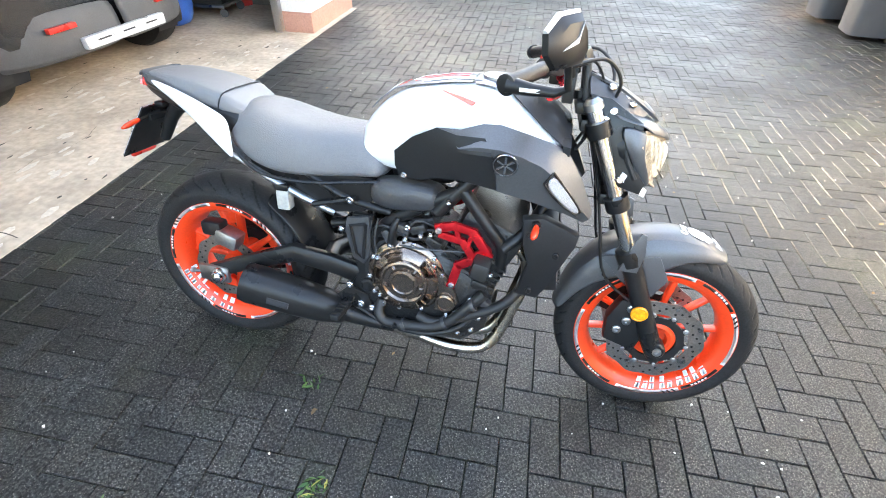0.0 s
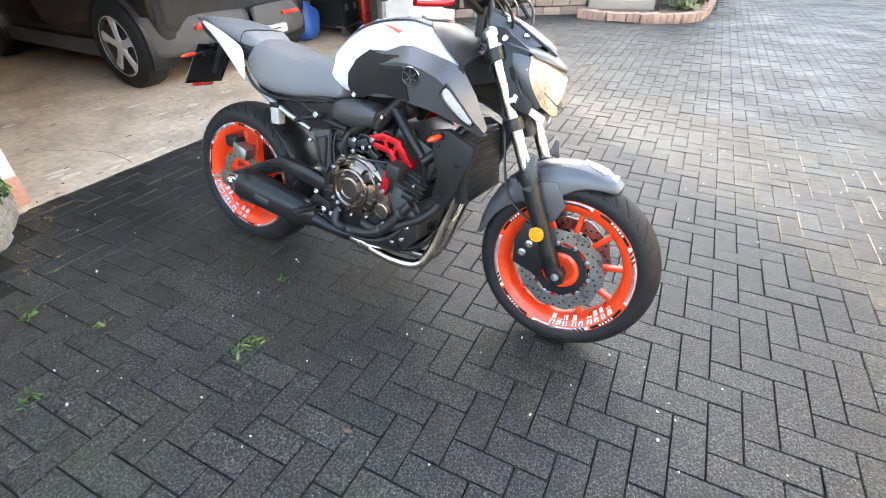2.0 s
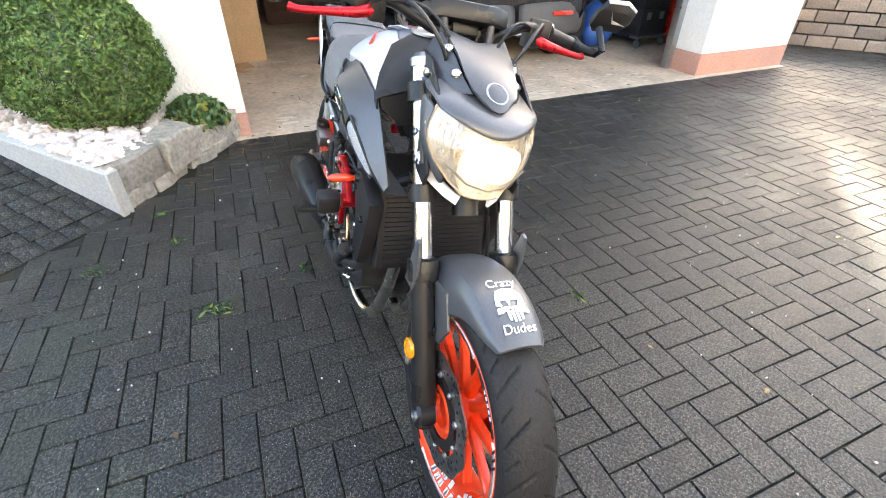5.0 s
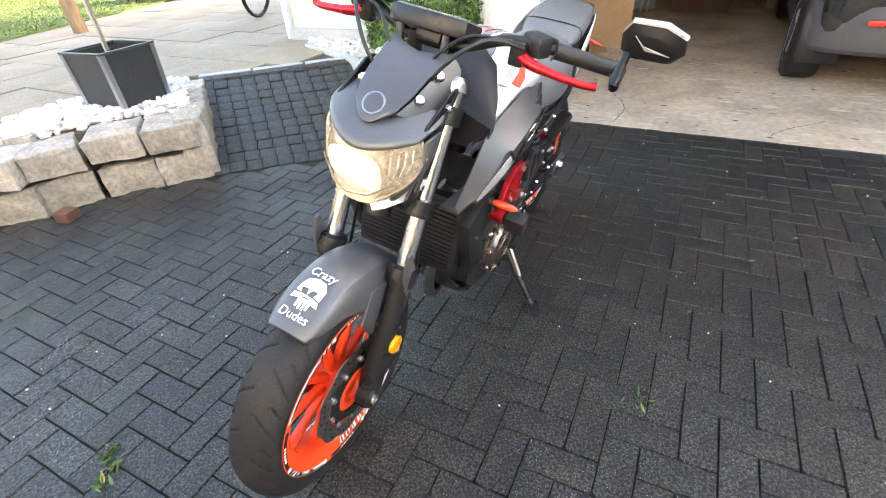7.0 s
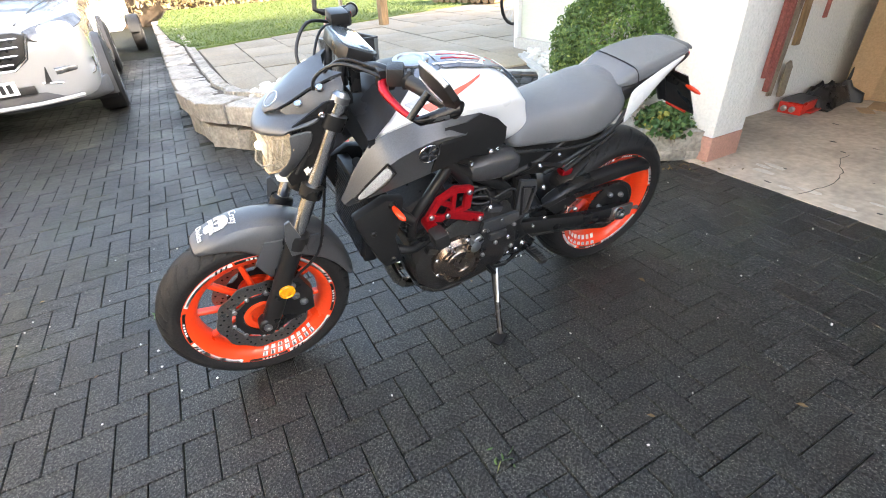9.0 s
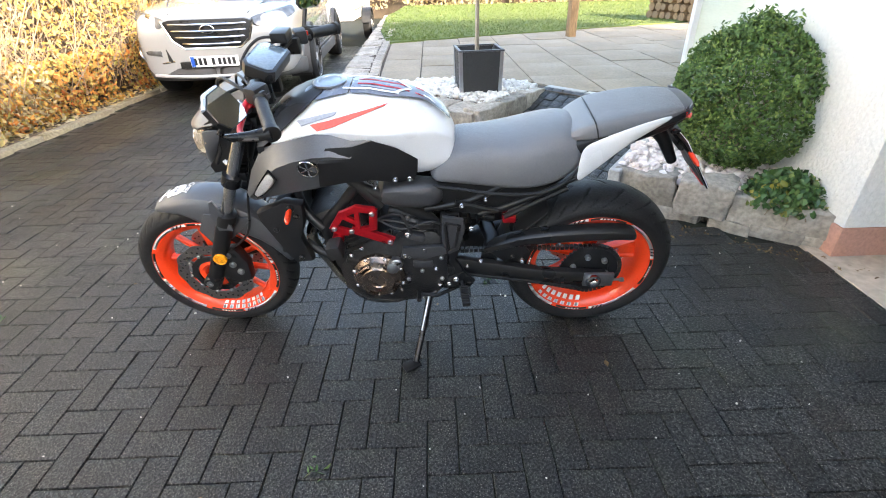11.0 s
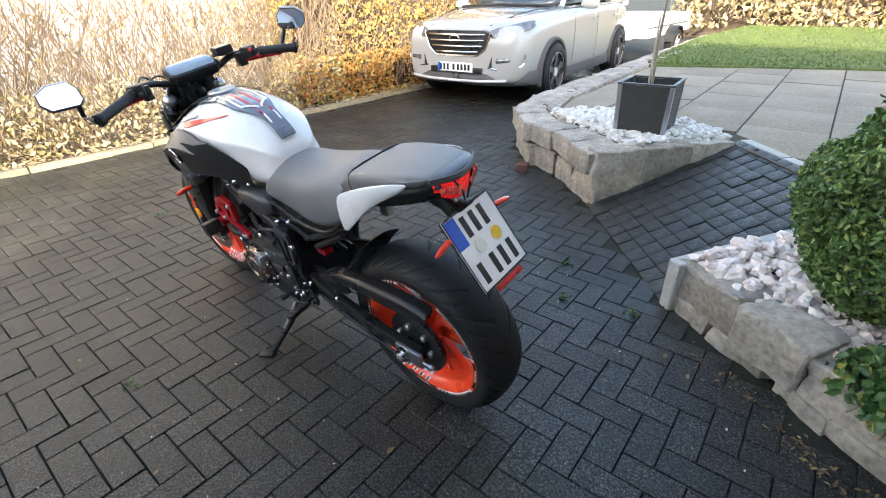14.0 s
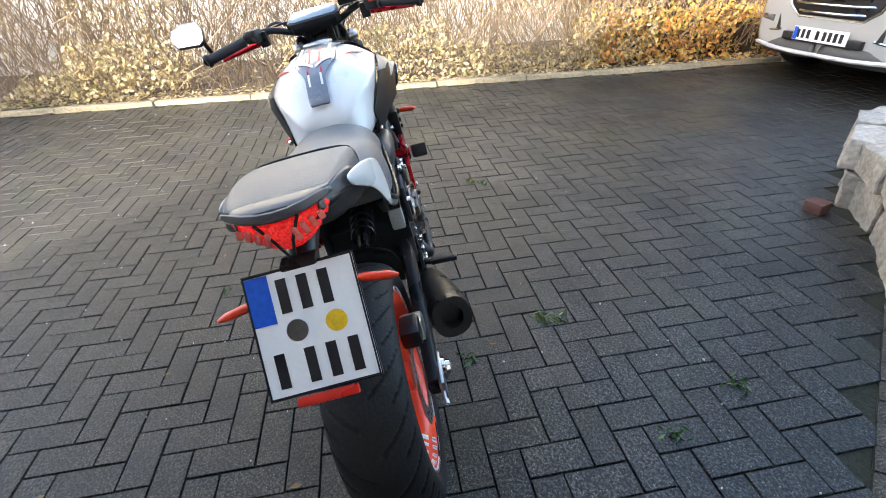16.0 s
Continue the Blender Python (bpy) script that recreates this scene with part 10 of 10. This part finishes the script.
# bicycle in the passage
bike2 = thing("bicycle", "dark bicycle leaning in the passage behind the shed", "bicycle", pose(-2.95, -4.75, TOP, 6, 0, 200))
for x in (-0.52, 0.52):
    wh = new("wheel")
    wh.parent = bike2
    bm = bmesh.new()
    tube(bm, [(x + 0.33 * math.cos(i * 0.2618), 0, 0.35 + 0.33 * math.sin(i * 0.2618)) for i in range(25)], 0.022, 8)
    part("tyre", bm, M_TYRE, wh)
    bm = bmesh.new()
    for k in range(16):
        a = k * 0.3927
        tube(bm, [(x, 0, 0.35), (x + 0.31 * math.cos(a), 0, 0.35 + 0.31 * math.sin(a))], 0.002, 4)
    tagged(part("spokes", bm, M_ALU, wh), kind="stuff")
bm = bmesh.new()
for a, b in (((-0.52, 0.35), (-0.12, 0.33)), ((-0.52, 0.35), (-0.2, 0.85)), ((-0.12, 0.33), (-0.22, 0.95)), ((-0.12, 0.33), (0.36, 0.78)), ((-0.2, 0.85), (0.34, 0.85)), ((0.36, 0.95), (0.52, 0.35))):
    tube(bm, [(a[0], 0, a[1]), (b[0], 0, b[1])], 0.018, 8)
tube(bm, [(0.36, -0.28, 1.0), (0.36, 0, 0.96), (0.36, 0.28, 1.0)], 0.014, 8)
part("frame", bm, M_SATIN, bike2)
bm = bmesh.new()
loft(bm, [ring((x, 0, 0.98), (0, 1, 0), (0, 0, 1), w, 0.03, 10) for x, w in ((-0.36, 0.07), (-0.2, 0.05), (-0.08, 0.02))])
part("saddle", bm, M_BLACKPL, bike2)
logs = thing("log_stack", "stacked split firewood at the end of the passage", "firewood", pose(-3.6, -8.2, TOP, 0, 0, 25))
r = np.random.default_rng(41)
for k in range(40):
    bm = bmesh.new()
    tube(bm, [(-0.2, 0, 0), (0.2, 0, 0)], r.uniform(0.05, 0.08), 7)
    part("log", bm, M_WOOD, logs, m=pose(r.uniform(-0.03, 0.03), -0.7 + 0.16 * (k % 10), 0.08 + 0.14 * (k // 10), r.uniform(0, 360), 0, 0))

# fallen leaves, weeds and grit on the paving
r = np.random.default_rng(51)
pts = np.c_[r.uniform(-1.1, 3.8, 60), r.uniform(-1.2, 5, 60), np.full(60, 0.006)]
pts = pts[[not inside(p, BLOCKED) for p in pts]]
leaves("fallen_leaves", pts, 0.017, M_LEAFDRY, r, "few small dry leaves scattered over the paving", "leaves", 0.9, None, 1.6, np.tile([0, 0, 1.0], (len(pts), 1)))
v, f = pebble_verts(r, 420, 0.004)
c = np.c_[r.uniform(-1.2, 4.2, 420), r.uniform(-1.3, 6, 420), np.full(420, 0.003)]
soup("grit", (v + c[:, None]).reshape(-1, 3).tolist(), f.tolist(), M_PEBBLE, "pale grit scattered on the paving", "grit")
tuft = []
for cx, cy, k in ((0.52, -0.57, 26), (0.5, -0.62, 14), (1.85, -0.49, 16), (1.8, -0.55, 16), (0.35, -0.25, 10), (-0.05, -0.8, 14), (0.1, -1.1, 14), (0.9, 0.75, 8), (2.5, 0.1, 10), (-0.35, -0.9, 20)):
    tuft += [(cx + r.normal(0, 0.02), cy + r.normal(0, 0.02), 0.006) for _ in range(k)]
leaves("moss_weeds", np.array(tuft), 0.012, M_IVY, r, "tiny weeds and moss in the paving joints", "weeds", 0.2, None, 3.0, np.tile([0, 0, 1.0], (len(tuft), 1)))
leafy = np.c_[r.uniform(-1.45, -0.6, 90), np.zeros(90), np.full(90, 0.008)]
leafy[:, 1] = -1.0 - (leafy[:, 0] + 0.43) * 0.62 + r.uniform(0.0, 0.12, 90)
leaves("litter", leafy, 0.011, M_LEAFDRY, r, "dry leaf litter along the planter's foot", "leaf litter", 0.7, None, 1.8, np.tile([0, 0, 1.0], (90, 1)))

# cracks and scuffed pale patches in the garage floor
M_CRACK = material("crack_dirt", (0.07, 0.06, 0.05), 0.95)
M_SCUFF = material("concrete_scuff", (0.62, 0.55, 0.46), 0.9, fine=60)
r = np.random.default_rng(31)
for k, (x, y, a, ln) in enumerate(((-1.36, 0.2, 172, 0.9), (-1.4, 1.15, 160, 0.5), (-1.9, 0.7, 95, 1.1), (-1.38, 2.6, 186, 1.2), (-2.6, 1.5, 80, 1.0), (-1.62, 2.2, 100, 0.9))):
    pts, q, h = [], V((x, y, 0)), radians(a)
    while ln > 0:
        pts.append(q.copy())
        h += r.normal(0, 0.35)
        h = h * 0.8 + radians(a) * 0.2
        q = q + V((math.cos(h), math.sin(h), 0)) * 0.05
        ln -= 0.05
    bm = bmesh.new()
    left = [bm.verts.new((p.x, p.y - 0.001 - 0.003 * r.random(), 0.0065)) for p in pts]
    right = [bm.verts.new((p.x + 0.001, p.y + 0.001 + 0.003 * r.random(), 0.0065)) for p in pts]
    for i in range(len(pts) - 1):
        bm.faces.new((left[i], left[i + 1], right[i + 1], right[i]))
    part("crack", bm, M_CRACK, slab)

r = np.random.default_rng(33)
for name, count, size, mat, word in (("floor_chips", 60, 0.012, M_CRACK, "small dark chips and leaf crumbs"), ("floor_scuffs", 110, 0.03, M_SCUFF, "pale scuffed flakes")):
    v, f = pebble_verts(r, count, size)
    v = v * np.array([0.8, 2.0, 0.04])
    c = np.c_[-1.36 - r.uniform(0, 1, count) ** 1.7 * 2.2, r.uniform(-0.3, 3.5, count), np.full(count, 0.0055)]
    soup(name, (v + c[:, None]).reshape(-1, 3).tolist(), f.tolist(), mat, word + " on the garage floor", "dirt").matrix_basis = YAW

# ---- terrace slabs, ramp blocks and pavers ----
slabs = thing("terrace_paving", "large weathered grey concrete terrace slabs", "paving")
slabs["kind"] = "structure"
turn = pose(0, 0, 0, 0, 0, 4)
TERR = [(-0.17, -2.74), (-1.06, -1.95), (-1.36, -2.7), (-1.95, -3.1), (-5.5, -3.0), (-5.5, -9.5), (-2.6, -8.2), (-0.44, -7.3), (1.9, -6.4), (1.9, -4.4), (1.7, -3.0), (1.2, -2.6), (0.4, -2.2)]
r = np.random.default_rng(21)
r0, r1 = Vector((*RAMP_SIDE[0], 0)), Vector((*RAMP_SIDE[1], 0))
r_dir, r_len = (r1 - r0).normalized(), (r1 - r0).length
r_out = Vector((-r_dir.y, r_dir.x, 0))
if r_out.y > 0:
    r_out = -r_out
q = r0
k = 0
while k < r_len - 0.05:
    bm = bmesh.new()
    box(bm, 0.003, min(0.39, r_len - k) - 0.003, -0.035, 0.035, -0.12, 0.004, 0.008)
    c = r0 + r_dir * k + r_out * 0.037
    part("edging_strip", bm, M_EDGING, slabs, m=pose(c.x, c.y, TOP + r.uniform(-0.003, 0.003), 0, 0, math.degrees(math.atan2(r_dir.y, r_dir.x)) + r.uniform(-0.6, 0.6)))
    k += 0.4


def cut(poly, a, n):
    """The parts of a flat polygon in front of and behind the line through a with the normal n."""
    front, back = [], []
    for p, q in zip(poly, poly[1:] + poly[:1]):
        dp, dq = (p - a).dot(n), (q - a).dot(n)
        (front if dp >= 0 else back).append(p)
        if dp * dq < 0:
            m = p.lerp(q, dp / (dp - dq))
            front.append(m)
            back.append(m)
    return front, back


def area(poly):
    return abs(sum(p.x * q.y - q.x * p.y for p, q in zip(poly, poly[1:] + poly[:1]))) / 2


rim_lines = []
for a, b in zip(TERRACE_EDGE[1:], TERRACE_EDGE[2:]):
    d = (Vector(b) - Vector(a)).normalized()
    inward = Vector((d.y, -d.x))
    rim_lines.append((Vector(a) + inward * 0.41, inward))
pot_bed = [Vector(p) for p in GRAVEL]
SW, SL = 0.53, 0.74
for i in range(-10, 4):
    for j in range(-14, 0):
        c = turn @ Vector((0.42 + i * SW, (j + (0.5 if i % 2 else 0.15)) * SL, 0))
        if not inside(c, TERR):
            continue
        poly = [(c + turn @ Vector((x, y, 0))).to_2d() for x, y in ((-SW / 2 + 0.006, -SL / 2 + 0.006), (SW / 2 - 0.006, -SL / 2 + 0.006), (SW / 2 - 0.006, SL / 2 - 0.006), (-SW / 2 + 0.006, SL / 2 - 0.006))]
        if (c - r0).dot(r_dir) > -0.3 and c.y > -4.5:
            poly, gone = cut(poly, (r0 + r_out * 0.075).to_2d(), r_out.to_2d())
        for a, n in rim_lines:
            poly, gone = cut(poly, a, n)
        pieces, left = [], poly
        for a, b in zip(pot_bed, pot_bed[1:] + pot_bed[:1]):
            d = b - a
            outside, left = cut(left, a, Vector((-d.y, d.x)).normalized())
            pieces.append(outside)
        pieces = [q for q in pieces if len(q) > 2 and area(q) > 0.002] if len(left) > 2 else [poly]
        if sum(area(q) for q in pieces if len(q) > 2) < 0.01:
            continue
        bm = bmesh.new()
        top = r.uniform(-0.004, 0.004)
        for q in pieces:
            prism(bm, [tuple(v) for v in q], "Z", TOP - 0.03, TOP + top, 0.0025 if len(pieces) == 1 else 0.0)
        part("slab", bm, M_SLAB, slabs)

f0, f1, s0, s1 = Vector((*RAMP_FOOT[0], 0.0)), Vector((*RAMP_FOOT[1], 0.0)), Vector((*RAMP_SIDE[0], TOP)), Vector((*RAMP_SIDE[1], TOP))
bm = bmesh.new()
box(bm, -0.0475, 0.0475, -0.0465, 0.0465, -0.03, 0.002, 0.006)
block_me = mesh_from(bm, "block", 20)
block_me.materials.append(M_RAMP)
pale_me = block_me.copy()
pale_me.materials[0] = M_EDGING
NU, NV = 12, 12
for i in range(NU):
    for j in range(NV):
        a, b = (i + 0.5) / NU, (j + 0.5) / NV
        p = (f0 * (1 - a) + f1 * a) * (1 - b) + (s0 * (1 - a) + s1 * a) * b
        ex = (f1 - f0 + s1 - s0).normalized()
        ey = (s0 - f0 + s1 - f1)
        nn = ex.cross(ey).normalized()
        if nn.z < 0:
            nn = -nn
        ey = nn.cross(ex)
        m = Matrix((ex, ey, nn)).transposed().to_4x4()
        m.translation = p + nn * r.uniform(-0.003, 0.004)
        o = new("block", pale_me if (p.xy - Vector((-0.77, -2.33))).length < 0.05 else block_me)
        o.parent = ramp
        o.matrix_basis = m @ pose(0, 0, 0, r.uniform(-1.5, 1.5), r.uniform(-1.5, 1.5), r.uniform(-2, 2))

paving = thing("paving", "dark basalt grey concrete pavers laid in herringbone", "paving")
paving["kind"] = "structure"
pm = paver_mesh()
spots = paver_spots()
near = lambda s: (s[0] - 1.2) ** 2 + (s[1] - 0.55) ** 2
spots.sort(key=near)
r = np.random.default_rng(22)
base = np.array([v.co for v in pm.vertices])
pf = [tuple(f.vertices) for f in pm.polygons]
vs, fs = [], []
for k, (u, v, t) in enumerate(spots):
    m = YAW @ pose(u, v, r.uniform(-0.0025, 0.0015), r.uniform(-0.5, 0.5), r.uniform(-0.4, 0.4), 90 * t + r.uniform(-0.5, 0.5))
    if k < 300:
        o = new("paver", pm)
        o.parent = paving
        o.matrix_basis = m
    else:
        mm = np.array(m)
        k0 = len(vs)
        vs.extend((base @ mm[:3, :3].T + mm[:3, 3]).tolist())
        fs.extend([tuple(i + k0 for i in f) for f in pf])
rest = soup("pavers", vs, fs, M_PAVER)
rest.parent = paving
